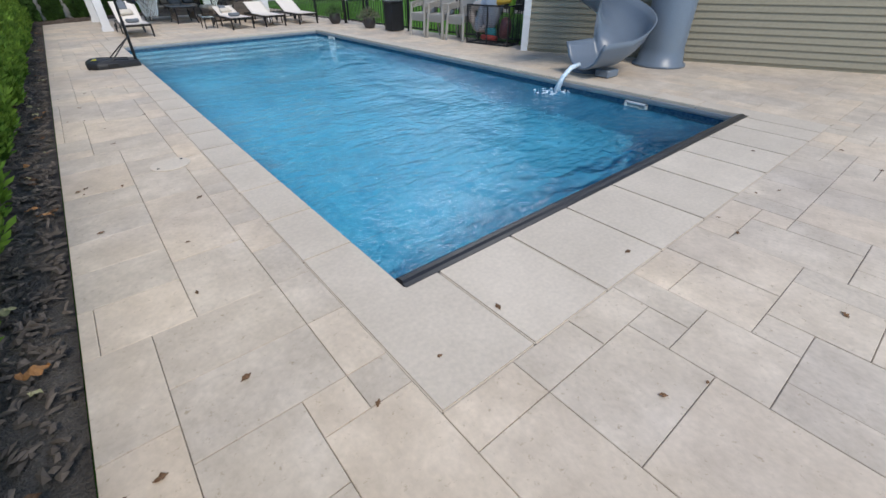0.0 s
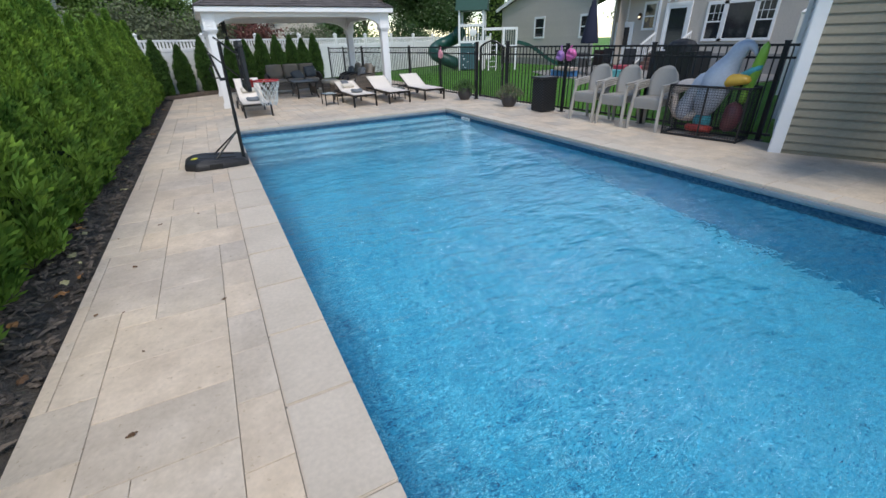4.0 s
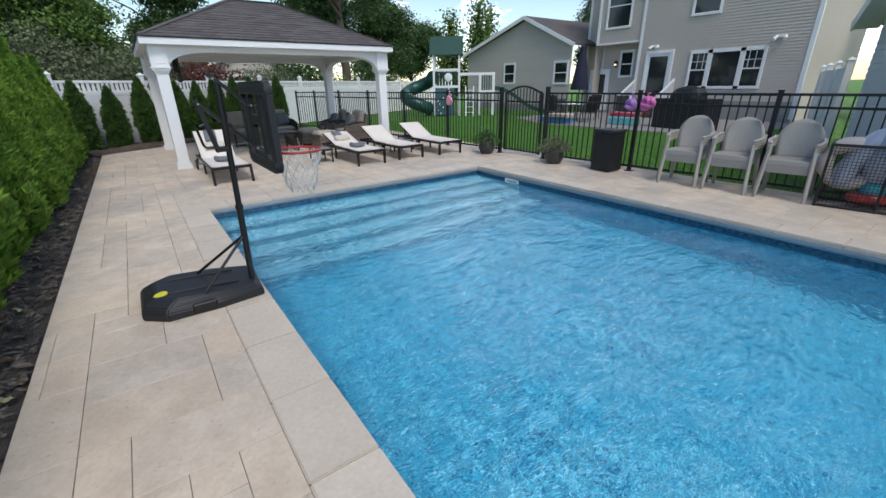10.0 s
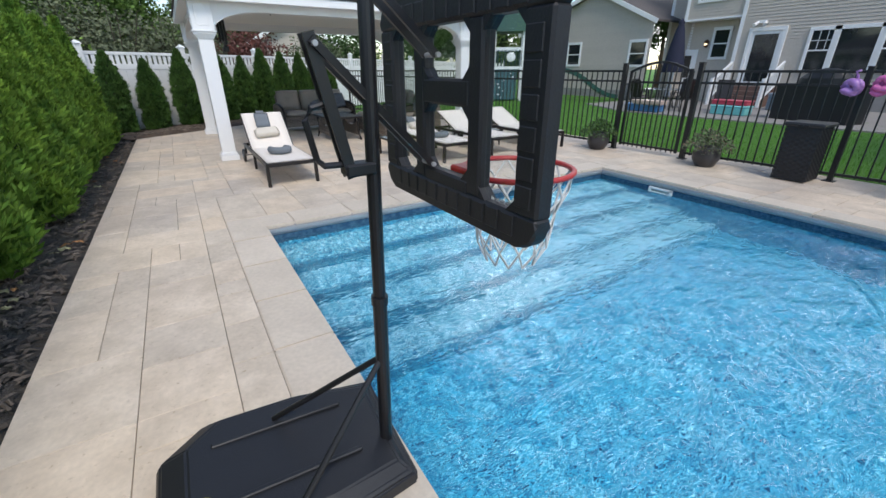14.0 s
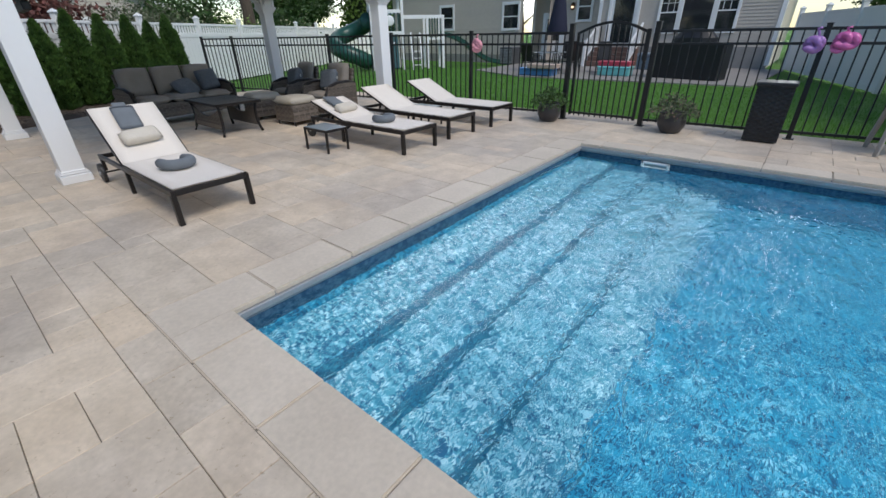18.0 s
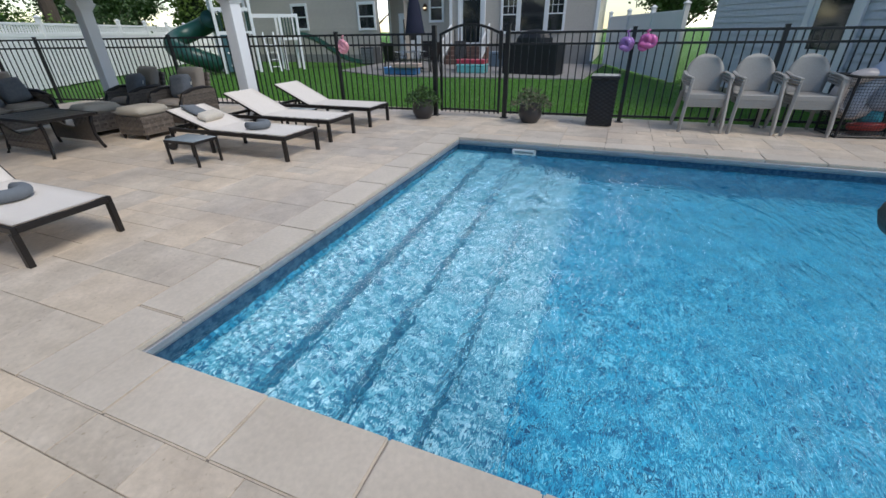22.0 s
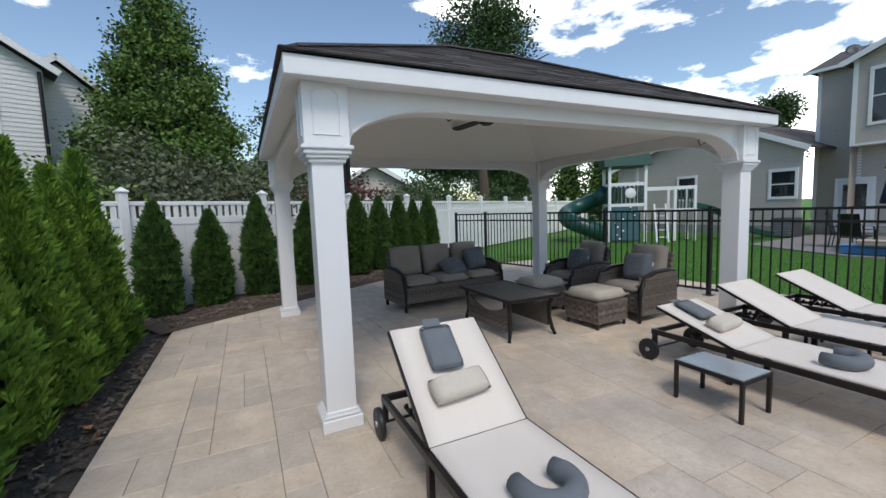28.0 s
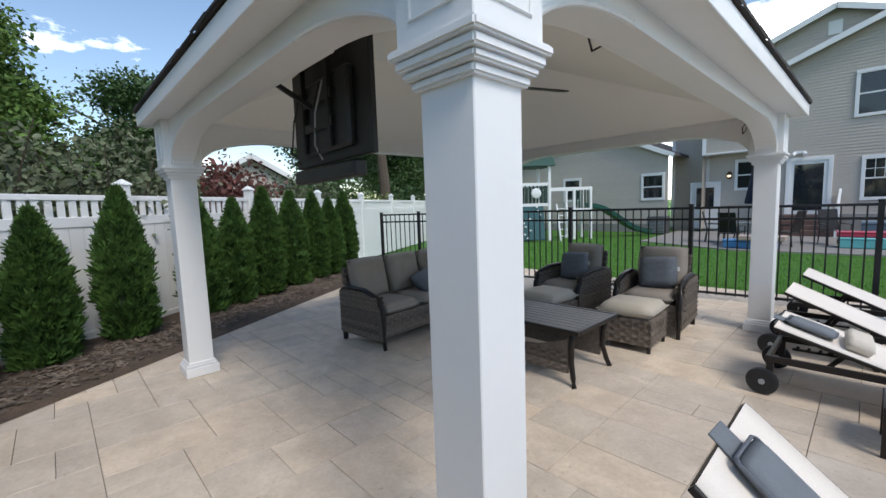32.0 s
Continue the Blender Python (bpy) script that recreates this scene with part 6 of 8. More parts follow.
box(bm, (BXL + 0.05, rc.y, rc.z - 0.02), (0.06, 0.12, 0.1), None, 0.006)
rim = part("rim", bm, RED, hoop, "red steel rim")
net = bm_new()
N = 12
for k in range(N):
    for sgn in (-1, 1):
        pts = []
        for i in range(6):
            f = i / 5
            a = 2 * math.pi * (k + sgn * 0.5 * i) / N
            rr = 0.178 * (1 - 0.45 * f + 0.05 * math.sin(i * 2.1))
            pts.append((rc.x + rr * math.cos(a), rc.y + rr * math.sin(a), rc.z - 0.32 * f))
        tube(net, pts, 0.004, 4)
part("net", net, NET, rim, "white cord net")

# ---- spiral water slide ----
slide = thing("water_slide", "grey moulded spiral water slide beside a round ladder tower", "water slide")
SC = Vector((6.9, 5.03, 0))
bm = bm_new()
rings = []
steps = 88
sx_ = radians(253)
for i in range(steps + 1):
    g = i - 10
    f = max(0, g) / 60
    a = sx_ + f * radians(400)
    z = 0.15 + 1.9 * f
    r = 0.43
    c = SC + Vector((r * math.cos(a), r * math.sin(a), z))
    if g < 0:
        c += Vector((-0.956, 0.29, 0)) * (-g * 0.055) + UP * (0.01 * -g * -0.3)
    rad_ = Vector((math.cos(a), math.sin(a), 0))
    ring = []
    for k in range(13):
        b = math.pi * (1.0 + k / 12)
        ww, dd = 0.39, 0.36
        lip = 1.12 if k in (0, 12) else 1
        hgt = dd * (1 + math.sin(b)) + (0.06 * (k / 12))
        ring.append(c + rad_ * (ww * lip * math.cos(b)) + UP * hgt)
    rings.append(ring)
inner = [[bm.verts.new(p) for p in r] for r in rings]
outer = []
for i, r in enumerate(rings):
    c = sum(r, Vector()) / 13
    outer.append([bm.verts.new(p + (p - (c + UP * 0.15)).normalized() * 0.03) for p in r])
for i in range(steps):
    for k in range(12):
        bm.faces.new((inner[i][k], inner[i + 1][k], inner[i + 1][k + 1], inner[i][k + 1]))
        bm.faces.new((outer[i][k], outer[i][k + 1], outer[i + 1][k + 1], outer[i + 1][k]))
    for k in (0, 12):
        bm.faces.new((inner[i][k], outer[i][k], outer[i + 1][k], inner[i + 1][k]) if k == 0 else (inner[i][k], inner[i + 1][k], outer[i + 1][k], outer[i][k]))
for e in (0, steps):
    for k in range(12):
        bm.faces.new((inner[e][k], inner[e][k + 1], outer[e][k + 1], outer[e][k]))
bmesh.ops.recalc_face_normals(bm, faces=bm.faces)
part("chute", bm, SLIDE_GREY, slide, "deep grey spiral chute", smooth=True)
bm = bm_new()
lathe(bm, [(0.45, 0), (0.45, 0.04), (0.4, 0.07), (0.36, 0.3), (0.36, 3.6)], 24, Matrix.Translation((8.3, 4.5, 0)))
part("ladder_tower", bm, SLIDE_GREY, slide, "round grey ladder tower", smooth=True)
bm = bm_new()
lathe(bm, [(0.34, 0), (0.3, 0.03), (0.14, 0.06), (0.09, 0.1), (0.07, 0.3)], 20, Matrix.Translation((SC.x, SC.y, 0)))
part("column", bm, SLIDE_GREY, slide, smooth=True)
bm = bm_new()
box(bm, (6.68, 4.56, 0.06), (0.3, 0.26, 0.12), None, 0.02)
part("foot", bm, SLIDE_GREY, slide)
STREAM = surface("foaming_water", (0.8, 0.88, 0.93), 0.15, second=(0.45, 0.62, 0.75), scale=25, amount=0.15, fine=60, bump=0.6, deep=0.01)
bm = bm_new()
tube(bm, [(6.18, 4.76, 0.22), (6.04, 4.81, 0.18), (5.9, 4.84, 0.06), (5.8, 4.86, -0.145)], [0.03, 0.04, 0.035, 0.05], 8)
part("water_jet", bm, STREAM, slide, "thin stream of water from the chute", smooth=True)
bm = bm_new()
rr = random.Random(61)
for k in range(70):
    a, d = rr.uniform(0, 6.28), 0.28 * rr.random() ** 0.7
    bmesh.ops.create_icosphere(bm, subdivisions=1, radius=rr.uniform(0.008, 0.026), matrix=Matrix.Translation((5.72 + d * math.cos(a), 4.9 + d * math.sin(a), WATER_Z + 0.003)) @ Matrix.Diagonal((1.4, 1, 0.35, 1)))
tagged(part("splash", bm, STREAM, slide, "white foam where the stream meets the water", smooth=True), kind="stuff")


# ---- things along the fence ----
def stack_chair(m, group):
    """A moulded chair with arms; it faces local -y."""
    t = thing("plastic_chair", "weathered taupe moulded plastic armchair in a stack", "chair", m, group)
    bm = bm_new()
    out = [(-0.24, -0.22), (0.24, -0.22), (0.25, 0.0), (0.2, 0.2), (-0.2, 0.2), (-0.25, 0.0)]
    prism(bm, out, 0.4, 0.425)
    bmesh.ops.bevel(bm, geom=bm.edges[:], offset=0.008, segments=1, affect="EDGES")
    part("seat", bm, PLASTIC_TAUPE, t)
    bm = bm_new()
    g = {}
    for side in (0, 1):
        for i in range(9):
            for j in range(9):
                u, v = i / 8 * 2 - 1, j / 8
                half = 0.255 * (1 - max(0, v - 0.45) ** 2 * 2.2) ** 0.5
                half = min(half, 0.265) * (0.86 + 0.3 * v if v < 0.5 else 1.0)
                x = u * half
                y = 0.17 + 0.08 * v + 0.05 * (1 - u * u) - side * 0.014
                g[side, i, j] = bm.verts.new((x, y, 0.43 + 0.48 * v * (1 - 0.1 * u * u)))
    for i in range(8):
        for j in range(8):
            bm.faces.new((g[0, i, j], g[0, i, j + 1], g[0, i + 1, j + 1], g[0, i + 1, j]))
            bm.faces.new((g[1, i, j], g[1, i + 1, j], g[1, i + 1, j + 1], g[1, i, j + 1]))
    for j in range(8):
        bm.faces.new((g[0, 0, j], g[1, 0, j], g[1, 0, j + 1], g[0, 0, j + 1]))
        bm.faces.new((g[0, 8, j], g[0, 8, j + 1], g[1, 8, j + 1], g[1, 8, j]))
        bm.faces.new((g[0, j, 8], g[1, j, 8], g[1, j + 1, 8], g[0, j + 1, 8]))
    part("backrest", bm, PLASTIC_TAUPE, t, smooth=True)
    for sx in (-1, 1):
        for fy, ty, yy in ((-0.27, -0.21, -1), (0.27, 0.19, 1)):
            bm = bm_new()
            bar(bm, (sx * 0.27, fy, 0), (sx * 0.235, ty, 0.63 if yy < 0 else 0.42), 0.045, 0.03, 0.006)
            part("leg", bm, PLASTIC_TAUPE, t)
        bm = bm_new()
        for a, b in (((sx * 0.24, -0.24, 0.63), (sx * 0.285, -0.05, 0.65)), ((sx * 0.285, -0.05, 0.65), (sx * 0.26, 0.2, 0.68))):
            bar(bm, a, b, 0.05, 0.022, 0.005)
        part("arm", bm, PLASTIC_TAUPE, t)
    bm = bm_new()
    box(bm, (0, -0.225, 0.385), (0.45, 0.018, 0.07), None, 0.005)
    part("apron", bm, PLASTIC_TAUPE, t)
    return t


first = None
for k, (x, y, a) in enumerate(((7.63, 10.71, -84), (7.7, 10.05, -84), (7.78, 9.37, -83))):
    for i in range(4):
        m = Matrix.Translation((x - 0.006 * i, y, 0.036 * i)) @ turn(a)
        if first is None:
            first = stack_chair(m @ Matrix.Scale(1.05, 4), "stacked plastic chairs")
        else:
            copy_thing(first, m)

bin_ = thing("deck_bin", "black resin-wicker outdoor bin with a hinged lid", "trash bin", Matrix.Translation((7.58, 12.13, 0)))
bm = bm_new()
wicker_block(bm, (-0.2, -0.2, 0.02), (0.2, 0.2, 0.72), 0.05, 0.03)
part("body", bm, PLASTIC_BLACK, bin_)
bm = bm_new()
box(bm, (0, 0, 0.745), (0.44, 0.44, 0.05), None, 0.012)
lid = part("lid", bm, surface("bin_lid", (0.03, 0.03, 0.033), 0.3, scale=6), bin_, "smooth dark lid")
bm = bm_new()
box(bm, (-0.225, 0, 0.735), (0.02, 0.12, 0.025), None, 0.005)
part("handle", bm, BLACK, lid)


def potted_plant(m, label, r, leaf, accent, seed, spread):
    t = thing("potted_plant", label, "potted plant", m, "flower pots by the gate")
    bm = bm_new()
    lathe(bm, [(r * 0.62, 0), (r * 0.72, 0.02), (r * 0.98, 0.12), (r, 0.2), (r * 0.9, 0.27), (r * 0.98, 0.3), (r * 0.9, 0.31), (r * 0.84, 0.26)], 24)
    part("pot", bm, surface("glazed_dark_pot", (0.03, 0.03, 0.035), 0.3, second=(0.05, 0.045, 0.045), scale=6), t, "dark glazed pot", smooth=True)
    bm = bm_new()
    lathe(bm, [(r * 0.1, 0.25), (r * 0.86, 0.265), (r * 0.05, 0.275)], 16)
    part("soil", bm, SOIL, t)
    rr = random.Random(seed)
    for name, material, count, size in (("leaves", leaf, 900, 0.045), ("blooms", accent, 90, 0.03)):
        verts, faces = [], []
        for _ in range(count):
            a, e = rr.random() * 2 * math.pi, rr.random() ** 0.6
            p = Vector((math.cos(a) * e * spread, math.sin(a) * e * spread, 0.27 + 0.3 * (1 - e * e) * rr.uniform(0.3, 1.0) + rr.uniform(-0.05, 0.05) * e))
            d = Vector((rr.gauss(0, 1), rr.gauss(0, 1), rr.gauss(0.3, 0.8))).normalized()
            s = d.cross(Vector((rr.gauss(0, 1), rr.gauss(0, 1), rr.gauss(0, 1)))).normalized()
            i = len(verts)
            sz = size * rr.uniform(0.6, 1.3)
            verts += [p, p + d * sz * 0.5 + s * sz * 0.3, p + d * sz, p + d * sz * 0.5 - s * sz * 0.3]
            faces.append((i, i + 1, i + 2, i + 3))
        me = bpy.data.meshes.new(name)
        me.from_pydata([tuple(v) for v in verts], [], faces)
        me.materials.append(material)
        ob = new(name, me)
        ob.parent = t
        tagged(ob, kind="stuff")


PETAL = surface("dusty_pink_petal", (0.45, 0.25, 0.22), 0.7, scale=5, per_island=0.3, bump=0)
potted_plant(Matrix.Translation((7.25, 15.2, 0)), "dark pot with a low bushy green plant", 0.2, LEAF, LEAF_LIME, 1, 0.34)
potted_plant(Matrix.Translation((7.42, 13.26, 0)), "dark pot with trailing leaves and pink flowers", 0.2, LEAF_BUSH, PETAL, 2, 0.36)

# bin of pool inflatables
crate = thing("toy_bin", "black mesh bin crammed with pool inflatables", "storage bin", Matrix.Translation((7.9, 8.42, 0)) @ turn(10))
MESHY = surface("black_netting", (0.012, 0.012, 0.014), 0.8, scale=10)
cx, cy, chh = 0.24, 0.58, 0.8
bm = bm_new()
for sx in (-1, 1):
    for z in (0.02, chh):
        rod(bm, (sx * cx, -cy, z), (sx * cx, cy, z), 0.018)
        rod(bm, (-cx, sx * cy, z), (cx, sx * cy, z), 0.018)
    for sy in (-1, 0, 1):
        rod(bm, (sx * cx, sy * cy, 0), (sx * cx, sy * cy, chh), 0.016)
part("frame", bm, BLACK, crate)
bm = bm_new()
for face in range(4):
    k = 30 if face < 2 else 14
    L = cy if face < 2 else cx
    sgn = 1 if face % 2 else -1
    for i in range(k + 1):
        u = -L + 2 * L * i / k
        a, b = ((sgn * cx, u, 0.02), (sgn * cx, u, chh)) if face < 2 else ((u, sgn * cy, 0.02), (u, sgn * cy, chh))
        rod(bm, a, b, 0.0028, n=4, caps=False)
    for i in range(21):
        z = 0.02 + (chh - 0.02) * i / 20
        a, b = ((sgn * cx, -L, z), (sgn * cx, L, z)) if face < 2 else ((-L, sgn * cy, z), (L, sgn * cy, z))
        rod(bm, a, b, 0.0028, n=4, caps=False)
part("netting", bm, MESHY, crate, "black nylon netting")
CM = crate.matrix_world.copy()


def vinyl(name, col):
    return surface(name, col, 0.28, second=tuple(0.85 * c for c in col), scale=3, fine=30, bump=0.05)


def inflatable(label, col, pts, radii, closed=False, name="inflatable_float"):
    bm = bm_new()
    tube(bm, pts, radii, 14, closed)
    ob = single(name, bm, vinyl("vinyl", col), label, "pool float", "pool inflatables", smooth=True)
    ob.matrix_world = CM
    sub = ob.modifiers.new("round", "SUBSURF")
    sub.levels = sub.render_levels = 1
    return ob


def ring_pts(c, r, tilt, n=16):
    m = Matrix.Translation(c) @ turn(tilt, "Y")
    return [m @ Vector((r * math.cos(2 * math.pi * i / n), r * math.sin(2 * math.pi * i / n), 0)) for i in range(n)]


inflatable("large pale blue-grey inflatable float with a curling neck", (0.42, 0.47, 0.56), [(0, 0.1, 0.3), (0, 0.05, 0.6), (-0.02, -0.02, 0.85), (-0.02, -0.12, 1.08), (-0.02, -0.22, 1.32), (-0.02, -0.32, 1.42), (-0.02, -0.42, 1.36), (-0.02, -0.47, 1.24)], [0.14, 0.22, 0.25, 0.22, 0.17, 0.1, 0.06, 0.03])
inflatable("pale blue-grey body of a half-inflated float", (0.46, 0.5, 0.58), [(0, 0.42, 0.2), (0, 0.38, 0.5), (0, 0.25, 0.78), (0, 0.05, 0.92), (0, -0.1, 0.9)], [0.1, 0.17, 0.19, 0.17, 0.1])
inflatable("white and peach swim ring standing in the bin", (0.66, 0.56, 0.5), ring_pts((0, 0.36, 0.55), 0.26, 84), 0.1, True, "swim_ring")
inflatable("teal foam pool noodle sticking out of the bin", (0.08, 0.4, 0.45), [(0.1, 0.1, 0.2), (0.08, -0.1, 0.75), (0.02, -0.35, 0.98), (-0.02, -0.6, 1.12)], 0.055, name="pool_noodle")
inflatable("yellow vinyl float folded over the bin's edge", (0.7, 0.42, 0.06), [(-0.05, 0.05, 0.78), (-0.1, -0.15, 0.88), (-0.12, -0.35, 0.93), (-0.06, -0.52, 0.9)], [0.07, 0.1, 0.09, 0.06])
inflatable("lime-green vinyl float leaning against the garage corner", (0.25, 0.5, 0.06), [(0.08, -0.4, 0.5), (0.06, -0.46, 0.9), (0.02, -0.52, 1.15), (0.0, -0.56, 1.45)], [0.06, 0.08, 0.08, 0.05])
inflatable("dark maroon vinyl float pressed against the netting", (0.16, 0.05, 0.06), [(0, -0.3, 0.1), (0, -0.38, 0.35), (0, -0.35, 0.6)], [0.1, 0.17, 0.1])
inflatable("red swim ring at the bottom of the bin", (0.5, 0.06, 0.05), ring_pts((0.02, 0.1, 0.12), 0.16, 10), 0.06, True, "swim_ring")
inflatable("turquoise ball-shaped float inside the bin", (0.05, 0.35, 0.42), [(0.05, 0.05, 0.08), (0.04, 0.08, 0.25), (0.02, 0.1, 0.42)], [0.1, 0.17, 0.08])


# pink floats hung on the fence
def fence_float(p, col, label, seed):
    bm = bm_new()
    rr = random.Random(seed)
    for k in range(3):
        c = Vector((rr.uniform(-0.02, 0.02), rr.uniform(-0.1, 0.1), rr.uniform(-0.12, 0.02)))
        pts = [c + Vector((0.02 * math.sin(a * 2), 0.09 * math.cos(a), 0.09 * math.sin(a))) for a in np.linspace(0, 2 * math.pi, 13)[:-1]]
        tube(bm, pts, 0.045 + 0.01 * k, 10, True)
    tube(bm, [(0, 0.0, 0.02), (0.01, 0.03, 0.12), (0, 0.06, 0.18), (0, 0.0, 0.2)], 0.022, 8)
    ob = single("swim_float", bm, vinyl("float_vinyl", col), label, "pool float", "floats hung on the fence", smooth=True)
    ob.matrix_world = Matrix.Translation(p) @ Matrix.Diagonal((0.68, 0.68, 0.68, 1))


fence_float((7.36, 16.82, 1.24), (0.8, 0.34, 0.4), "pink vinyl float hung on the fence rail", 1)
fence_float((7.8, 11.6, 1.26), (0.72, 0.16, 0.42), "hot pink vinyl float hung on the fence rail", 2)
fence_float((7.78, 11.88, 1.26), (0.4, 0.2, 0.5), "purple vinyl float hung beside the pink one", 3)


# ---- trees and shrubs beyond the fences ----
def leaf_cloud(name, material, blobs, count, size, seed, droop=0.0, ragged=0.35):
    """Many small leaves in clumps spread over a few uneven blobs (centre, radii)."""
    rr = random.Random(seed)
    verts, faces = [], []
    total = sum(r[0] * r[1] * r[2] for _, r in blobs)
    for c, r in blobs:
        c = Vector(c)
        clumps = max(6, int(count * r[0] * r[1] * r[2] / total / 9))
        for _ in range(clumps):
            d = Vector((rr.gauss(0, 1), rr.gauss(0, 1), rr.gauss(0, 1))).normalized()
            f = rr.random() ** 0.4
            lump = 1 + ragged * noise.noise(d * 2.3 + Vector((seed, 0, 0)))
            q = c + Vector((d.x * r[0], d.y * r[1], d.z * r[2])) * f * lump
            for _ in range(9):
                p = q + Vector((rr.gauss(0, 1), rr.gauss(0, 1), rr.gauss(0, 0.8))) * size * 1.6
                a = Vector((rr.gauss(0, 1), rr.gauss(0, 1), rr.gauss(-droop, 0.7))).normalized()
                s = a.cross(Vector((rr.gauss(0, 1), rr.gauss(0, 1), rr.gauss(0, 1)))).normalized()
                z = size * rr.uniform(0.6, 1.4)
                i = len(verts)
                verts += [p, p + a * z * 0.45 + s * z * 0.32, p + a * z, p + a * z * 0.45 - s * z * 0.32]
                faces.append((i, i + 1, i + 2, i + 3))
    me = bpy.data.meshes.new(name)
    me.from_pydata([tuple(v) for v in verts], [], faces)
    me.materials.append(material)
    return me


def broad_tree(p, h, r, material, label, seed, count=7000, size=0.28, trunk_h=0.35, name="tree"):
    t = thing(name, label, "tree", Matrix.Translation(p))
    rr = random.Random(seed)
    bm = bm_new()
    tube(bm, [(0, 0, -0.3), (0.03 * h * 0.1, 0, h * 0.2), (0, 0.02 * h, h * 0.45), (0.02 * h, 0, h * 0.75)], [h * 0.026, h * 0.02, h * 0.014, h * 0.004], 10)
    for _ in range(9):
        a, z = rr.random() * 6.28, h * rr.uniform(trunk_h, 0.6)
        L = r * rr.uniform(0.5, 0.95)
        tube(bm, [(0, 0, z), (math.cos(a) * L * 0.45, math.sin(a) * L * 0.45, z + L * 0.35), (math.cos(a) * L, math.sin(a) * L, z + L * 0.62)], [h * 0.009, h * 0.006, h * 0.002], 6)
    part("trunk", bm, BARK, t)
    blobs = []
    for _ in range(11):
        a, f = rr.random() * 6.28, rr.random() ** 0.6
        z = h * rr.uniform(trunk_h + 0.12, 0.9)
        k = 1 - 0.5 * abs((z / h - 0.6) / 0.4)
        blobs.append(((math.cos(a) * r * 0.6 * f * k, math.sin(a) * r * 0.6 * f * k, z), (r * rr.uniform(0.32, 0.5), r * rr.uniform(0.32, 0.5), h * rr.uniform(0.09, 0.15))))
    ob = new("crown", leaf_cloud("crown", material, blobs, count, size, seed))
    ob.parent = t
    return t


def cone_tree(p, h, r, material, label, seed, count=14000, size=0.3):
    """A dense conical evergreen with a ragged outline."""
    t = thing("conifer", label, "tree", Matrix.Translation(p))
    bm = bm_new()
    rod(bm, (0, 0, -0.3), (0, 0, h * 0.9), h * 0.022, h * 0.003, 10)
    part("trunk", bm, BARK, t)
    # added solid core, coloured as the shade deep in the crown
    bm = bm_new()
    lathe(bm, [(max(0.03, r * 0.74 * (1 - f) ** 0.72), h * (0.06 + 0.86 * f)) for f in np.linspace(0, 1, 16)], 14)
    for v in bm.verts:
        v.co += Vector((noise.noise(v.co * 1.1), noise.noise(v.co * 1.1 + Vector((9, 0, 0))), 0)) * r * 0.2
    part("inner_shade", bm, SPRAY_SHADE, t, smooth=True)
    rr = random.Random(seed)
    blobs = []
    for k in range(34):
        f = (k + 0.5) / 34
        a = k * 2.4
        rad = r * (1 - f) ** 0.72 * (0.8 if f < 0.12 else 1.0)
        blobs.append(((math.cos(a) * rad * 0.55, math.sin(a) * rad * 0.55, h * (0.08 + 0.88 * f)), (rad * 0.52 + 0.15, rad * 0.52 + 0.15, h * 0.055)))
    ob = new("crown", leaf_cloud("crown", material, blobs, count, size, seed, droop=0.4))
    ob.parent = t
    return t


def shrub(p, r, h, material, label, seed, count=2600, size=0.1):
    t = thing("shrub", label, "shrub", Matrix.Translation(p))
    rr = random.Random(seed)
    for _ in range(9):
        a = rr.random() * 6.28
        bm = bm_new()
        tube(bm, [(0, 0, -0.1), (math.cos(a) * r * 0.3, math.sin(a) * r * 0.3, h * 0.4), (math.cos(a) * r * 0.75, math.sin(a) * r * 0.75, h * 0.85)], [0.03, 0.02, 0.006], 5)
        part("stem", bm, BARK, t)
    blobs = [((math.cos(k * 2.4) * r * 0.45, math.sin(k * 2.4) * r * 0.45, h * rr.uniform(0.4, 0.75)), (r * 0.55, r * 0.55, h * rr.uniform(0.22, 0.34))) for k in range(8)]
    ob = new("crown", leaf_cloud("crown", material, blobs, count, size, seed))
    ob.parent = t
    return t


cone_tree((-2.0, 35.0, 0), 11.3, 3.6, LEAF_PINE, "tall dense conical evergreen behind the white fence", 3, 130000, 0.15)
broad_tree((11.6, 33, 0), 12.6, 3.8, LEAF, "tall leafy tree with a thin open crown", 5, 20000, 0.15, 0.42)
broad_tree((-9, 27, 0), 9.5, 4.0, LEAF, "dark leafy tree beyond the hedge", 6, 50400, 0.156, 0.2)
broad_tree((-12, 18, 0), 9, 4.2, LEAF, "dark leafy tree beyond the side fence", 16, 36000, 0.168, 0.2)
broad_tree((12.5, 39, 0), 9.5, 4.4, LEAF, "broad green tree behind the play set", 7, 46800, 0.168, 0.2)
broad_tree((18.5, 42, 0), 9.0, 4.2, LEAF, "broad green tree behind the wing", 8, 43200, 0.168, 0.2)
broad_tree((3.5, 43, 0), 9.0, 4.5, LEAF, "dark green tree behind the pavilion", 9, 43200, 0.18, 0.15)
broad_tree((25.0, 47, 0), 9.5, 4.0, LEAF, "green tree far behind the houses", 10, 32400, 0.192, 0.2)
broad_tree((31.7, 29.8, 0), 8.3, 2.2, LEAF, "green tree rising over the wing's roof", 12, 14000, 0.17, 0.2)
broad_tree((27.0, 9.5, 0), 10.0, 3.6, LEAF, "dark tree beyond the yard fence", 13, 39600, 0.18, 0.1)
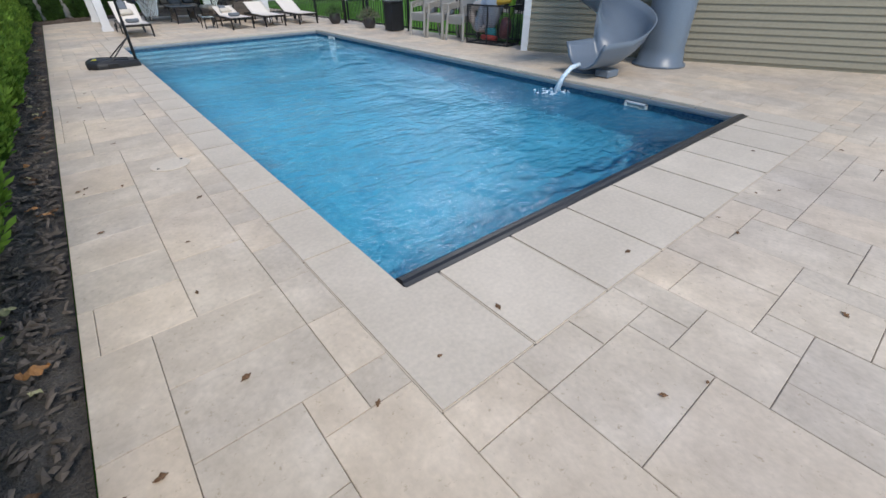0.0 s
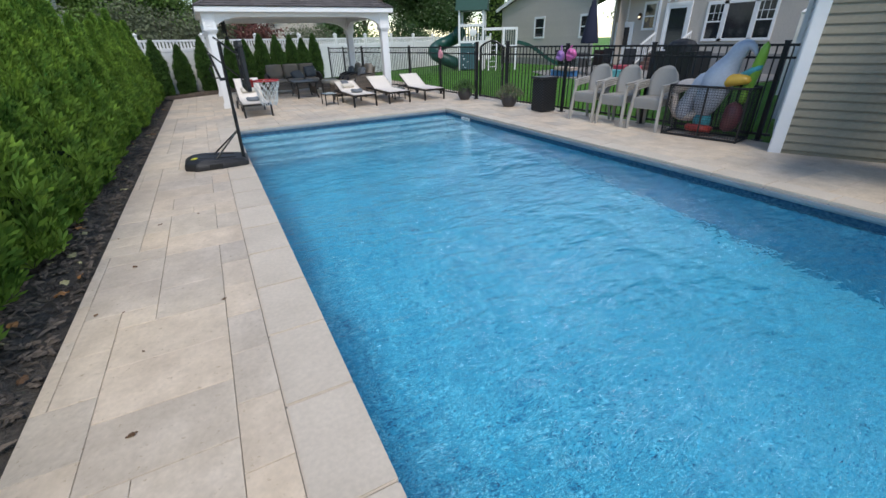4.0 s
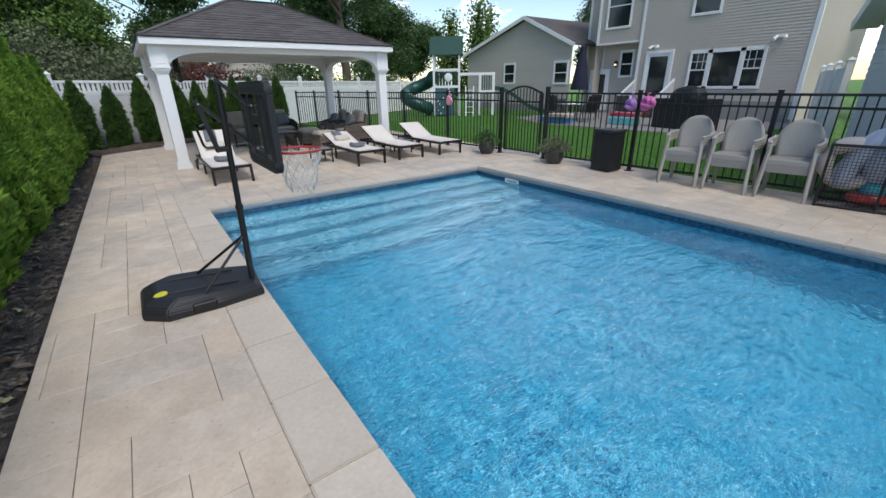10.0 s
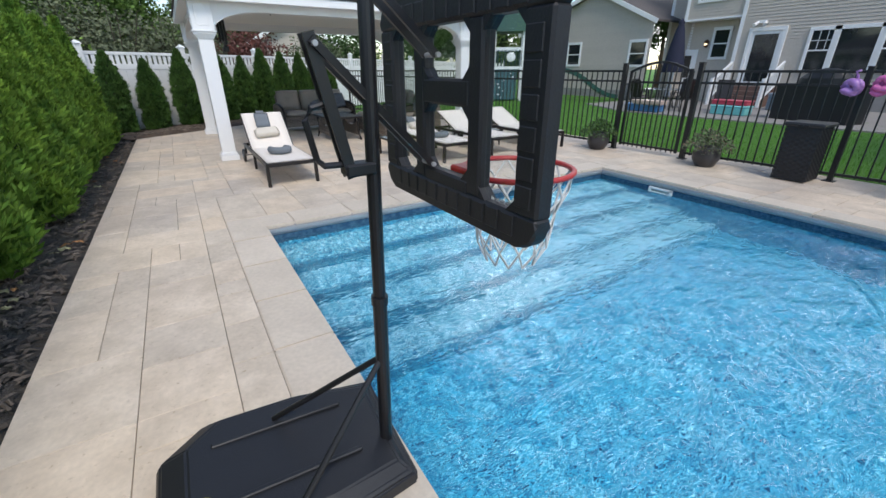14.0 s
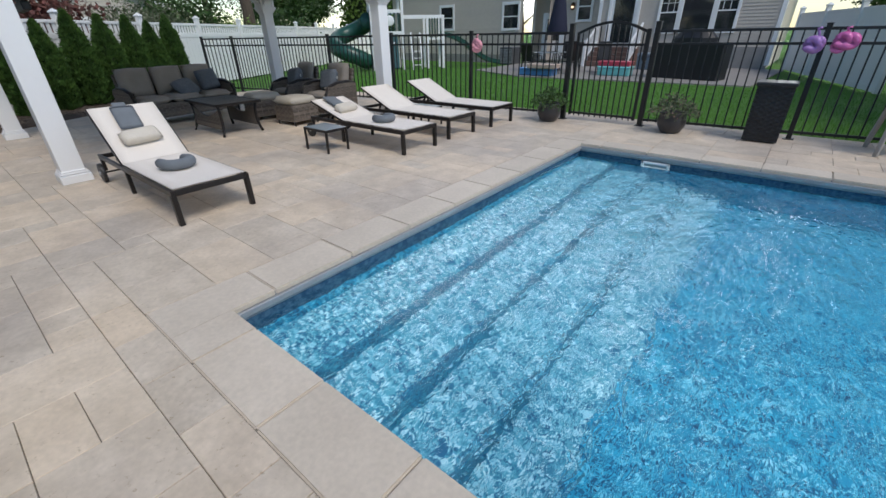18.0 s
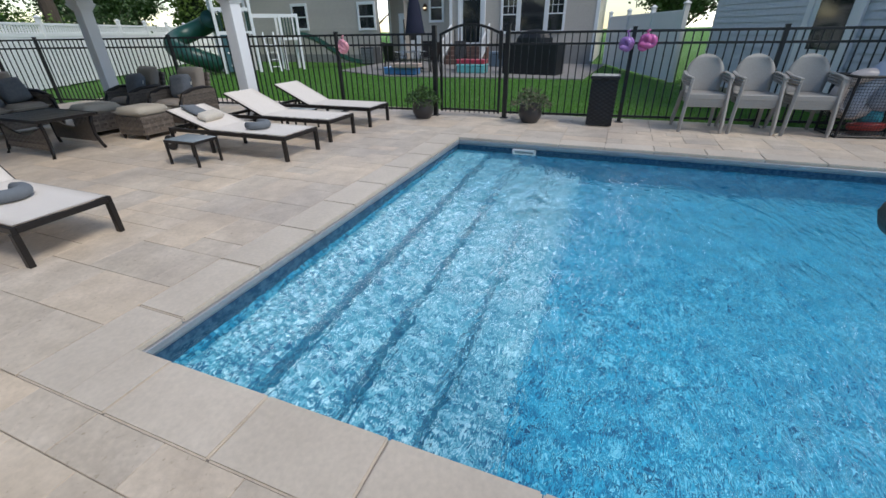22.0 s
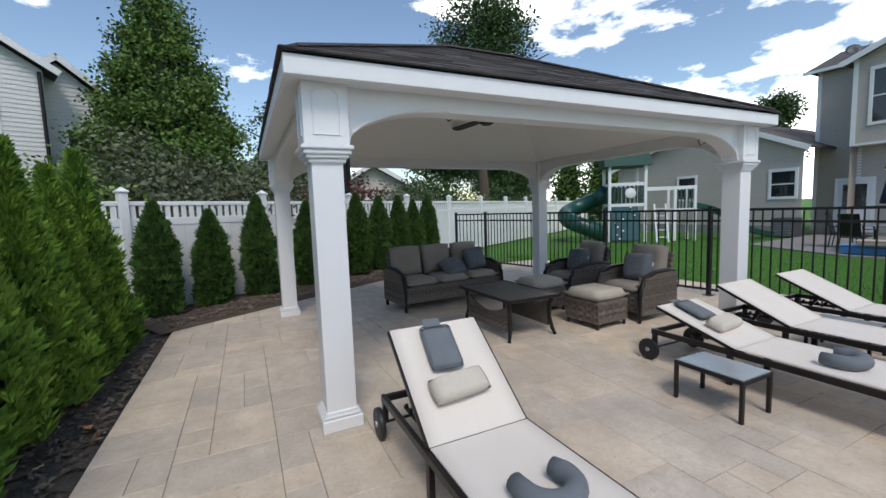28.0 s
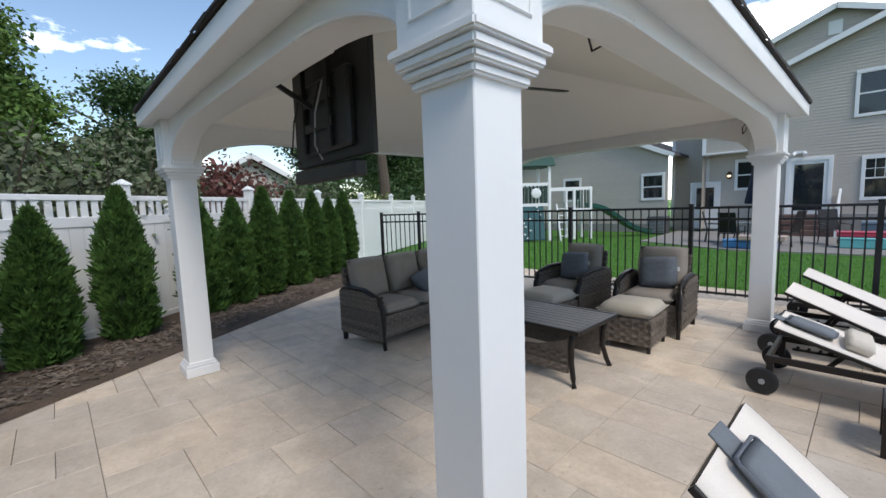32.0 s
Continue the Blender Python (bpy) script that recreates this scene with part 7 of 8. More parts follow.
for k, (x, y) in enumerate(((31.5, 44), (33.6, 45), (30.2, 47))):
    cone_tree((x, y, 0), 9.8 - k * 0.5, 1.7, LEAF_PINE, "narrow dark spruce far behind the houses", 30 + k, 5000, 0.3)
shrub((-0.6, 25.3, 0), 1.7, 3.3, LEAF_BUSH, "grey-green butterfly bush leaning over the white fence", 1, 9000, 0.1)
shrub((0.9, 25.7, 0), 1.4, 3.0, LEAF_BUSH, "grey-green bush with thin arching stems", 2, 6000, 0.1)
shrub((-2.6, 24.4, 0), 1.3, 2.7, LEAF_LIME, "light green shrub above the white fence", 3, 4500, 0.11)
shrub((3.3, 27.6, 0), 1.3, 2.7, LEAF_RED, "dark red-leaved shrub behind the white fence", 4, 4500, 0.13)
shrub((2.0, 26.6, 0), 1.0, 2.4, LEAF_RED, "red-brown leaved shrub behind the white fence", 5, 3000, 0.13)
shrub((6.2, 30.2, 0), 1.5, 2.7, LEAF_BUSH, "rounded clipped shrub behind the white fence", 6, 6000, 0.09)
shrub((11.0, 33.0, 0), 1.3, 2.3, LEAF_LIME, "yellow-green shrub beyond the play set", 7, 3500, 0.12)
for k, (x, y, h) in enumerate(((-6, 24, 3.4), (-7.5, 20, 3.6), (-6.5, 15, 3.2), (9.5, 34.5, 3.4), (14.5, 35, 3.0))):
    shrub((x, y, 0), 2.0, h, LEAF, "dark green bush beyond the fence", 40 + k, 4500, 0.16)

# ---- neighbours ----
def simple_house(name, label, m, w, d, eave, apex, wall_mat, shutters):
    t = thing(name, label, "house", m, kind="structure")
    bm = bm_new()
    lap_boards(bm, Vector((0, 0, 0)), Vector((1, 0, 0)), Vector((0, -1, 0)), w, 0.3, eave, 0.16)
    lap_boards(bm, Vector((0, 0, 0)), Vector((1, 0, 0)), Vector((0, -1, 0)), w, eave, apex, 0.16, gable_top(w, eave, apex, w / 2))
    lap_boards(bm, Vector((w, 0, 0)), Vector((0, 1, 0)), Vector((1, 0, 0)), d, 0.3, eave, 0.16)
    lap_boards(bm, Vector((0, d, 0)), Vector((0, -1, 0)), Vector((-1, 0, 0)), d, 0.3, eave, 0.16)
    span(bm, (0, 0.001, -0.3), (w - 0.001, d, eave))
    v = [bm.verts.new(p) for p in ((0, 0.002, eave), (w, 0.002, eave), (w / 2, 0.002, apex))]
    bm.faces.new(v)
    part("wall", bm, wall_mat, t)
    bm = bm_new()
    for sx in (0, 1):
        e = Vector((-0.4 if sx == 0 else w + 0.4, 0, eave - 0.15))
        r = Vector((w / 2, 0, apex + 0.1))
        q = [e + Vector((0, -0.4, 0)), r + Vector((0, -0.4, 0)), r + Vector((0, d + 0.4, 0)), e + Vector((0, d + 0.4, 0))]
        lo = [bm.verts.new(p) for p in q]
        hi = [bm.verts.new(p + UP * 0.14) for p in q]
        bm.faces.new(lo)
        bm.faces.new(hi)
        for i in range(4):
            bm.faces.new((lo[i], lo[(i + 1) % 4], hi[(i + 1) % 4], hi[i]))
    bmesh.ops.recalc_face_normals(bm, faces=bm.faces)
    part("roof", bm, SHINGLE, t)
    bm = bm_new()
    for sx in (0, 1):
        bar(bm, (-0.42 if sx == 0 else w + 0.42, -0.42, eave - 0.12), (w / 2, -0.42, apex + 0.12), 0.05, 0.22)
    part("rake_board", bm, TRIM, t)
    for s, z, ww, hh in shutters:
        window(t, Vector((0, -0.012, 0)), Vector((1, 0, 0)), Vector((0, -1, 0)), s, z, ww, hh)
    bm = bm_new()
    rod(bm, (w - 0.1, -0.1, 0), (w - 0.1, -0.1, eave - 0.1), 0.06, n=8)
    part("downspout", bm, BLACK, t)
    return t


simple_house("neighbour_house", "white two-storey neighbouring house with dark windows", Matrix.Translation((-12.9, 31.6, 0)) @ turn(24), 8.0, 9, 7.0, 9.6, SIDING_WHITE,
             ((1.2, 4.6, 0.8, 1.7), (3.2, 4.6, 0.8, 1.7), (5.9, 4.6, 0.8, 1.7), (1.5, 1.1, 1.0, 1.4), (4.5, 1.1, 1.0, 1.4)))
simple_house("neighbour_house", "white neighbouring house wing with black gutters", Matrix.Translation((-7.1, 35.1, 0)) @ turn(24), 3.5, 7, 6.1, 7.6, SIDING_WHITE,
             ((0.5, 3.7, 0.7, 1.4), (1.9, 3.7, 0.7, 1.4)))
simple_house("far_house", "grey house with a dark roof behind the white fence", Matrix.Translation((4.6, 37.5, 0)) @ turn(-10), 5.0, 6, 2.6, 4.0, SIDING, ((1.5, 1.2, 0.9, 1.0),))


# ---- play set on the lawn ----
PLAY_GREEN = surface("dark_green_play_plastic", (0.012, 0.075, 0.055), 0.35, second=(0.01, 0.06, 0.045), scale=2)
PLAY_TEAL = surface("teal_climbing_board", (0.05, 0.13, 0.145), 0.85, scale=2)
PLAY_SLAT = surface("dark_green_slat", (0.02, 0.06, 0.045), 0.5, scale=3)
play = thing("play_set", "white vinyl play tower with green roof and slides", "play set", Matrix.Translation((15.1, 27.4, -0.05)) @ turn(-38) @ Matrix.Scale(1.05, 4))
for x in (-0.65, 0.65):
    for y in (-0.65, 0.65):
        bm = bm_new()
        box(bm, (x, y, 1.5), (0.11, 0.11, 3.0), None, 0.008)
        part("post", bm, TRIM, play)
for z in (1.45, 2.25):
    for s in (-1, 1):
        bm = bm_new()
        bar(bm, (s * 0.65, -0.65, z), (s * 0.65, 0.65, z), 0.06, 0.12)
        part("rail", bm, TRIM, play)
        bm = bm_new()
        bar(bm, (-0.65, s * 0.65, z), (0.65, s * 0.65, z), 0.06, 0.12)
        part("rail", bm, TRIM, play)
for side in range(4):
    for k in range(7):
        u = -0.48 + k * 0.16
        bm = bm_new()
        p = (u, -0.66, 1.85) if side == 0 else (u, 0.66, 1.85) if side == 1 else (-0.66, u, 1.85) if side == 2 else (0.66, u, 1.85)
        box(bm, p, (0.06, 0.02, 0.78) if side < 2 else (0.02, 0.06, 0.78))
        part("slat", bm, PLAY_SLAT, play)
bm = bm_new()
box(bm, (0, 0, 1.42), (1.3, 1.3, 0.05))
part("deck", bm, TRIM, play)
bm = bm_new()
v = [bm.verts.new(p) for p in ((-0.85, -0.85, 2.95), (0.85, -0.85, 2.95), (0.85, 0.85, 2.95), (-0.85, 0.85, 2.95), (-0.85, 0, 3.85), (0.85, 0, 3.85))]
for f in ((0, 1, 5, 4), (2, 3, 4, 5), (0, 4, 3), (1, 2, 5), (0, 3, 2, 1)):
    bm.faces.new([v[i] for i in f])
part("roof", bm, surface("green_play_roof", (0.015, 0.07, 0.05), 0.6, scale=3), play, "dark green gabled roof")
bm = bm_new()
box(bm, (-0.1, -0.74, 0.78), (1.0, 0.05, 1.45), turn(-8, "X"), 0.02)
climb = part("climbing_board", bm, PLAY_TEAL, play, "teal board with pale climbing holds")
rr = random.Random(4)
for k in range(9):
    bm = bm_new()
    bmesh.ops.create_icosphere(bm, subdivisions=1, radius=0.045, matrix=Matrix.Translation((rr.uniform(-0.5, 0.3), -0.78 - (0.78 - 0.15 - k * 0.14) * 0.14, 0.15 + k * 0.15)))
    part("hold", bm, TRIM, climb)
bm = bm_new()
lathe(bm, [(0.2, 0), (0.2, 0.03), (0.17, 0.05), (0.03, 0.07)], 20, Matrix.Translation((0.1, -0.69, 1.9)) @ turn(90, "X"))
part("porthole", bm, TRIM, play)
bm = bm_new()
tube(bm, [(-0.75 - 0.75 + 0.75 * math.cos(a * 1.0), 0.1 + 0.75 * math.sin(a), 1.95 - 1.6 * (a / 5.6)) for a in np.linspace(0, 5.6, 30)], 0.33, 14)
part("spiral_slide", bm, PLAY_GREEN, play, "dark green spiral tube slide", smooth=True)
for x in (1.75, 2.45):
    for y in (-0.45, 0.35):
        bm = bm_new()
        box(bm, (x, y, 1.05), (0.1, 0.1, 2.1), None, 0.008)
        part("post", bm, TRIM, play)
bm = bm_new()
for y in (-0.45, 0.35):
    bar(bm, (0.65, y, 2.05), (2.5, y, 2.05), 0.08, 0.12)
    bar(bm, (1.7, y, 1.2), (2.5, y, 1.2), 0.06, 0.1)
part("beam", bm, TRIM, play)
for k in range(6):
    bm = bm_new()
    box(bm, (1.85 + k * 0.12, -0.46, 1.62), (0.05, 0.02, 0.75))
    part("slat", bm, PLAY_SLAT, play)
bm = bm_new()
for s in (-0.2, 0.2):
    bar(bm, (1.2 + s, -0.95, 0), (1.2 + s, -0.5, 1.45), 0.05, 0.07)
ladder = part("ladder", bm, TRIM, play, "white step ladder")
for k in range(5):
    bm = bm_new()
    f = (k + 0.7) / 5.4
    box(bm, (1.2, -0.95 + 0.45 * f, 1.45 * f), (0.4, 0.1, 0.03))
    part("rung", bm, TRIM, ladder)
bm = bm_new()
pts = [(2.5 + 2.7 * f, -0.05, 1.3 - 1.2 * f + 0.12 * math.sin(f * 6.3)) for f in np.linspace(0, 1, 16)]
for a, b in zip(pts, pts[1:]):
    bar(bm, a, b, 0.44, 0.05)
    for s in (-0.22, 0.22):
        bar(bm, (a[0], a[1] + s, a[2] + 0.08), (b[0], b[1] + s, b[2] + 0.08), 0.05, 0.16)
part("wave_slide", bm, PLAY_GREEN, play, "dark green wave slide")

# ---- patio by the house ----
bm = bm_new()
prism(bm, [(15.0, 13.0), (HX, 12.6), (HX + 0.6, 23.6), (16.3, 23.2), (14.6, 20.0)], -0.2, -0.02)
single("house_patio", bm, surface("grey_pavers", (0.3, 0.28, 0.26), 0.85, second=(0.24, 0.22, 0.21), scale=3, fine=40), "grey paver patio behind the house", "patio", kind="structure")
umb = thing("patio_umbrella", "closed navy patio umbrella standing in a table", "umbrella", Matrix.Translation((16.6, 19.65, 0)) @ Matrix.Scale(1.15, 4))
bm = bm_new()
rod(bm, (0, 0, -0.02), (0, 0, 2.65), 0.022)
part("pole", bm, IRON, umb)
bm = bm_new()
lathe(bm, [(0.33, 1.12), (0.34, 1.16), (0.28, 1.5), (0.2, 2.0), (0.13, 2.35), (0.08, 2.5), (0.1, 2.55), (0.02, 2.66)], 16)
for v in bm.verts:
    a = math.atan2(v.co.y, v.co.x)
    k = 1 + 0.16 * math.sin(a * 8)
    v.co.x *= k
    v.co.y *= k
part("canopy", bm, surface("navy_canvas", (0.012, 0.015, 0.04), 0.85, scale=5, fine=120), umb, "folded navy canopy", smooth=True)
ptable = thing("patio_table", "round dark patio table with a glass top", "table", Matrix.Translation((16.6, 19.9, -0.02)))
bm = bm_new()
lathe(bm, [(0.62, 0.7), (0.65, 0.715), (0.62, 0.73)], 28)
part("tabletop", bm, FROST, ptable)
for k in range(4):
    bm = bm_new()
    a = math.pi / 4 + k * math.pi / 2
    tube(bm, [(0.5 * math.cos(a), 0.5 * math.sin(a), 0.7), (0.42 * math.cos(a), 0.42 * math.sin(a), 0.35), (0.52 * math.cos(a), 0.52 * math.sin(a), 0)], 0.02, 6)
    part("leg", bm, IRON, ptable)


def patio_chair(m):
    t = thing("patio_chair", "dark sling patio chair at the house", "chair", m, "patio chairs")
    bm = bm_new()
    box(bm, (0, 0, 0.42), (0.5, 0.5, 0.025), turn(-4, "X"), 0.01)
    part("seat", bm, BROWN, t)
    bm = bm_new()
    box(bm, (0, 0.3, 0.75), (0.5, 0.025, 0.65), turn(-14, "X"), 0.01)
    part("backrest", bm, BROWN, t)
    for s in (-1, 1):
        bm = bm_new()
        tube(bm, [(s * 0.26, -0.26, 0), (s * 0.28, -0.26, 0.62), (s * 0.28, 0.22, 0.64)], 0.016, 6)
        part("arm", bm, IRON, t)
        bm = bm_new()
        rod(bm, (s * 0.25, 0.28, 0), (s * 0.24, 0.22, 0.45), 0.016, n=6)
        part("leg", bm, IRON, t)
    return t


pc = patio_chair(Matrix.Translation((15.75, 20.2, -0.02)) @ turn(80))
for x, y, a in ((16.9, 20.9, 10), (16.3, 18.9, 160), (17.6, 19.6, -80), (17.2, 17.9, -60)):
    copy_thing(pc, Matrix.Translation((x, y, -0.02)) @ turn(a))
grill = thing("covered_grill", "gas grill under a black fitted cover", "grill", Matrix.Translation((16.4, 14.9, -0.02)) @ turn(78) @ Matrix.Scale(1.2, 4))
bm = bm_new()
prism(bm, [(-0.85, -0.3), (0.85, -0.3), (0.85, 0.3), (-0.85, 0.3)], 0.0, 0.85)
lathe(bm, [(0.5, 0.8), (0.48, 0.98), (0.36, 1.12), (0.1, 1.2)], 18)
for v in bm.verts:
    if v.co.z > 0.79 and abs(v.co.x) < 0.6:
        v.co.x *= 1.15
        v.co.y *= 0.62
    v.co += Vector((noise.noise(v.co * 3), noise.noise(v.co * 3 + Vector((5, 0, 0))), 0)) * 0.04
part("cover", bm, surface("black_vinyl_cover", (0.012, 0.012, 0.014), 0.5, scale=4, fine=30, bump=0.3), grill)
steps = thing("entry_steps", "white-railed wooden steps to the back door", "steps")
for k in range(4):
    bm = bm_new()
    span(bm, (HX - 0.35 - 0.3 * k, 18.0, -0.02), (HX - 0.02 - 0.3 * k, 19.9, 0.72 - 0.18 * k), 0.01)
    part("tread", bm, surface("red_brown_step", (0.17, 0.1, 0.08), 0.7, scale=3), steps)
for y in (17.98, 19.92):
    bm = bm_new()
    bar(bm, (HX - 0.1, y, 1.65), (HX - 1.35, y, 0.95), 0.07, 0.08)
    bar(bm, (HX - 0.1, y, 0.95), (HX - 1.35, y, 0.25), 0.05, 0.06)
    for k in range(10):
        f = k / 9
        box(bm, (HX - 0.1 - 1.25 * f, y, 1.28 - 0.7 * f), (0.035, 0.035, 0.72))
    box(bm, (HX - 1.4, y, 0.5), (0.1, 0.1, 1.1))
    part("railing", bm, TRIM, steps, "white vinyl stair railing")


def deck_box(p, s, col, label, name="storage_tub"):
    bm = bm_new()
    box(bm, (0, 0, s[2] * 0.42), (s[0], s[1], s[2] * 0.84), None, 0.03)
    ob = single(name, bm, vinyl("tub_plastic", col), label, "toy", "tubs and floats on the house patio")
    ob.matrix_world = Matrix.Translation(p)
    bm = bm_new()
    box(bm, (0, 0, s[2] * 0.92), (s[0] * 1.04, s[1] * 1.04, s[2] * 0.16), None, 0.02)
    part("lid", bm, vinyl("tub_lid", tuple(min(1, c * 1.3 + 0.05) for c in col)), ob)


deck_box((15.2, 19.6, -0.02), (0.5, 1.3, 0.26), (0.08, 0.25, 0.5), "blue inflatable raft lying by the patio table", "raft")
deck_box((15.0, 19.3, 0.24), (0.45, 1.1, 0.14), (0.6, 0.45, 0.38), "pale peach raft stacked on the blue one", "raft")
deck_box((16.4, 17.2, -0.02), (0.5, 1.1, 0.3), (0.15, 0.5, 0.5), "turquoise raft on the house patio", "raft")
deck_box((16.5, 17.25, 0.28), (0.5, 1.1, 0.16), (0.55, 0.06, 0.1), "red raft stacked on the turquoise one", "raft")
deck_box((19.6, 16.9, -0.02), (0.7, 0.9, 0.6), (0.12, 0.17, 0.22), "blue-grey deck box by the steps")
ac = thing("air_conditioner", "grey louvred air-conditioning unit on the lawn side", "air conditioner", Matrix.Translation((20.3, 23.9, -0.05)))
bm = bm_new()
box(bm, (0, 0, 0.4), (0.75, 0.75, 0.8), None, 0.03)
part("body", bm, surface("grey_metal_cabinet", (0.12, 0.125, 0.13), 0.5, metal=0.4, scale=5), ac)
for k in range(10):
    bm = bm_new()
    box(bm, (-0.38, 0, 0.1 + k * 0.065), (0.012, 0.7, 0.03))
    part("louvre", bm, TRACK, ac)
lamp = thing("wall_lantern", "small brown carriage lantern beside the entry door", "wall lamp", Matrix.Translation((HX + 0.62, 21.6, 2.45)))
bm = bm_new()
lathe(bm, [(0.05, -0.14), (0.08, -0.1), (0.1, 0.08), (0.12, 0.1), (0.02, 0.2)], 10)
part("body", bm, surface("brown_lantern_metal", (0.12, 0.06, 0.03), 0.4, metal=0.5), lamp)
glow = bpy.data.materials.new("lantern_glow")
glow.use_nodes = True
glow.node_tree.nodes["Principled BSDF"].inputs["Emission Color"].default_value = (1, 0.75, 0.45, 1)
glow.node_tree.nodes["Principled BSDF"].inputs["Emission Strength"].default_value = 1.2
bm = bm_new()
lathe(bm, [(0.05, -0.1), (0.085, 0.0), (0.06, 0.08)], 10, Matrix.Translation((-0.02, 0, 0)))
part("glass", bm, glow, lamp)
for y in (19.2, 14.2):
    bm = bm_new()
    for s in (-0.14, 0.14):
        rod(bm, (HX - 0.02, y + s, 3.15), (HX - 0.24, y + s * 1.4, 3.02), 0.05, 0.075, 10)
    span(bm, (HX - 0.06, y - 0.16, 3.1), (HX - 0.013, y + 0.16, 3.2))
    ob = single("floodlight", bm, TRIM, "white twin floodlight on the house wall", "wall lamp", "floodlights")
deckbox2 = thing("utility_box", "grey utility pedestal in the planting bed", "utility box", Matrix.Translation((-0.7, 23.2, 0)))
bm = bm_new()
box(bm, (0, 0, 0.2), (0.2, 0.22, 0.4), None, 0.02)
box(bm, (0, 0, 0.41), (0.23, 0.25, 0.05), None, 0.01)
part("body", bm, surface("grey_utility_plastic", (0.16, 0.19, 0.2), 0.5, scale=5), deckbox2)

# skimmer lid set into the paving, leaves and debris
lidm = thing("access_cover", "round travertine-coloured access cover set in the paving", "access cover", Matrix.Translation((0.347, 5.05, 0.001)) @ Matrix.Scale(1.06, 4))
bm = bm_new()
lathe(bm, [(0.155, 0), (0.155, 0.004), (0.148, 0.006), (0.02, 0.007)], 36)
part("plate", bm, COPING, lidm)
for a in (0.6, 3.7):
    bm = bm_new()
    lathe(bm, [(0.012, 0.005), (0.012, 0.009), (0.004, 0.0095)], 10, Matrix.Translation((0.12 * math.cos(a), 0.12 * math.sin(a), 0)))
    part("screw", bm, BLACK, lidm)
DEAD = surface("dead_leaf", (0.2, 0.1, 0.045), 0.85, second=(0.09, 0.05, 0.028), scale=30, bump=0.3, per_object=0.25)
DEAD_ORANGE = surface("orange_dead_leaf", (0.42, 0.19, 0.06), 0.8, second=(0.28, 0.13, 0.05), scale=30, bump=0.3, per_object=0.25)


def dead_leaf_mesh(seed, size, material):
    rr = random.Random(seed)
    bm = bm_new()
    n = 8
    mid = [bm.verts.new((size * (i / n - 0.5), 0, size * 0.25 * math.sin(math.pi * i / n) * rr.uniform(0.5, 1))) for i in range(n + 1)]
    for s in (-1, 1):
        edge = [bm.verts.new((size * (i / n - 0.5), s * size * 0.3 * math.sin(math.pi * i / n) * rr.uniform(0.7, 1.2), size * rr.uniform(0.0, 0.2))) for i in range(n + 1)]
        for i in range(n):
            bm.faces.new((mid[i], mid[i + 1], edge[i + 1], edge[i]) if s < 0 else (mid[i], edge[i], edge[i + 1], mid[i + 1]))
    return mesh_of("dead_leaf", bm, material)


LEAVES = [dead_leaf_mesh(k, 0.045, DEAD) for k in range(3)]
DEAD_PALE = surface("pale_dry_leaf", (0.42, 0.36, 0.22), 0.85, second=(0.2, 0.2, 0.07), scale=30, bump=0.3, per_object=0.3)
BIG_LEAVES = [dead_leaf_mesh(10 + k, 0.1, (DEAD, DEAD_ORANGE, DEAD_PALE, DEAD_PALE)[k]) for k in range(4)]
rr = random.Random(77)
for k in range(46):
    x, y = (rr.uniform(-0.4, 0.5), rr.uniform(1.2, 9)) if k % 2 else (rr.uniform(0.7, 5.5), rr.uniform(-0.5, 1.8))
    ob = tagged(new("dead_leaf", LEAVES[k % 3]), "small curled brown leaf on the paving", "leaf", "fallen leaves")
    sc = rr.uniform(0.5, 1.2)
    ob.matrix_world = Matrix.Translation((x, y, 0.003)) @ turn(rr.uniform(0, 360)) @ Matrix.Diagonal((sc, sc, sc, 1))
for k in range(130):
    x, y = rr.uniform(-1.05, -0.5), 0.2 + 20 * rr.random() ** 1.6
    ob = tagged(new("dead_leaf", BIG_LEAVES[(k * 7) % 4]), "large curled dry leaf on the mulch", "leaf", "leaves on the mulch")
    sc = rr.uniform(0.4, 1.2)
    ob.matrix_world = Matrix.Translation((x, y, 0.0)) @ turn(rr.uniform(0, 360)) @ turn(rr.uniform(-30, 30), "X") @ Matrix.Diagonal((sc, sc, sc, 1))
# bark chips of the mulch
verts, faces = [], []
for k in range(15000):
    x = rr.uniform(-1.9, -0.49)
    y = rr.uniform(-1.5, 21.5)
    if k > 12000:
        q = Vector((BED_X, 21.6, 0)) + WFD * rr.uniform(0, 6.5) + NRM * rr.uniform(0.06, 1.2)
        x, y = q.x, q.y
    z = 0.035 * noise.noise((x * 2.1, y * 2.1, 0)) + 0.025 * noise.noise((x * 7, y * 7, 3)) - 0.025
    if k > 12000:
        z = max(0.012, 0.035 + 0.045 * noise.noise((x * 2.1, y * 2.1, 0)) + 0.02 * noise.noise((x * 7, y * 7, 3)))
    a, L, w = rr.uniform(0, 6.28), rr.uniform(0.015, 0.05), rr.uniform(0.006, 0.016)
    d, s = Vector((math.cos(a), math.sin(a), rr.uniform(-0.4, 0.4))), Vector((-math.sin(a), math.cos(a), rr.uniform(-0.4, 0.4)))
    p = Vector((x, y, z + 0.01))
    i = len(verts)
    verts += [p - d * L - s * w, p + d * L - s * w, p + d * L * 0.8 + s * w, p - d * L * 0.9 + s * w, p + UP * 0.012]
    faces += [(i, i + 1, i + 4), (i + 1, i + 2, i + 4), (i + 2, i + 3, i + 4), (i + 3, i, i + 4)]
me = bpy.data.meshes.new("mulch_chips")
me.from_pydata([tuple(v) for v in verts], [], faces)
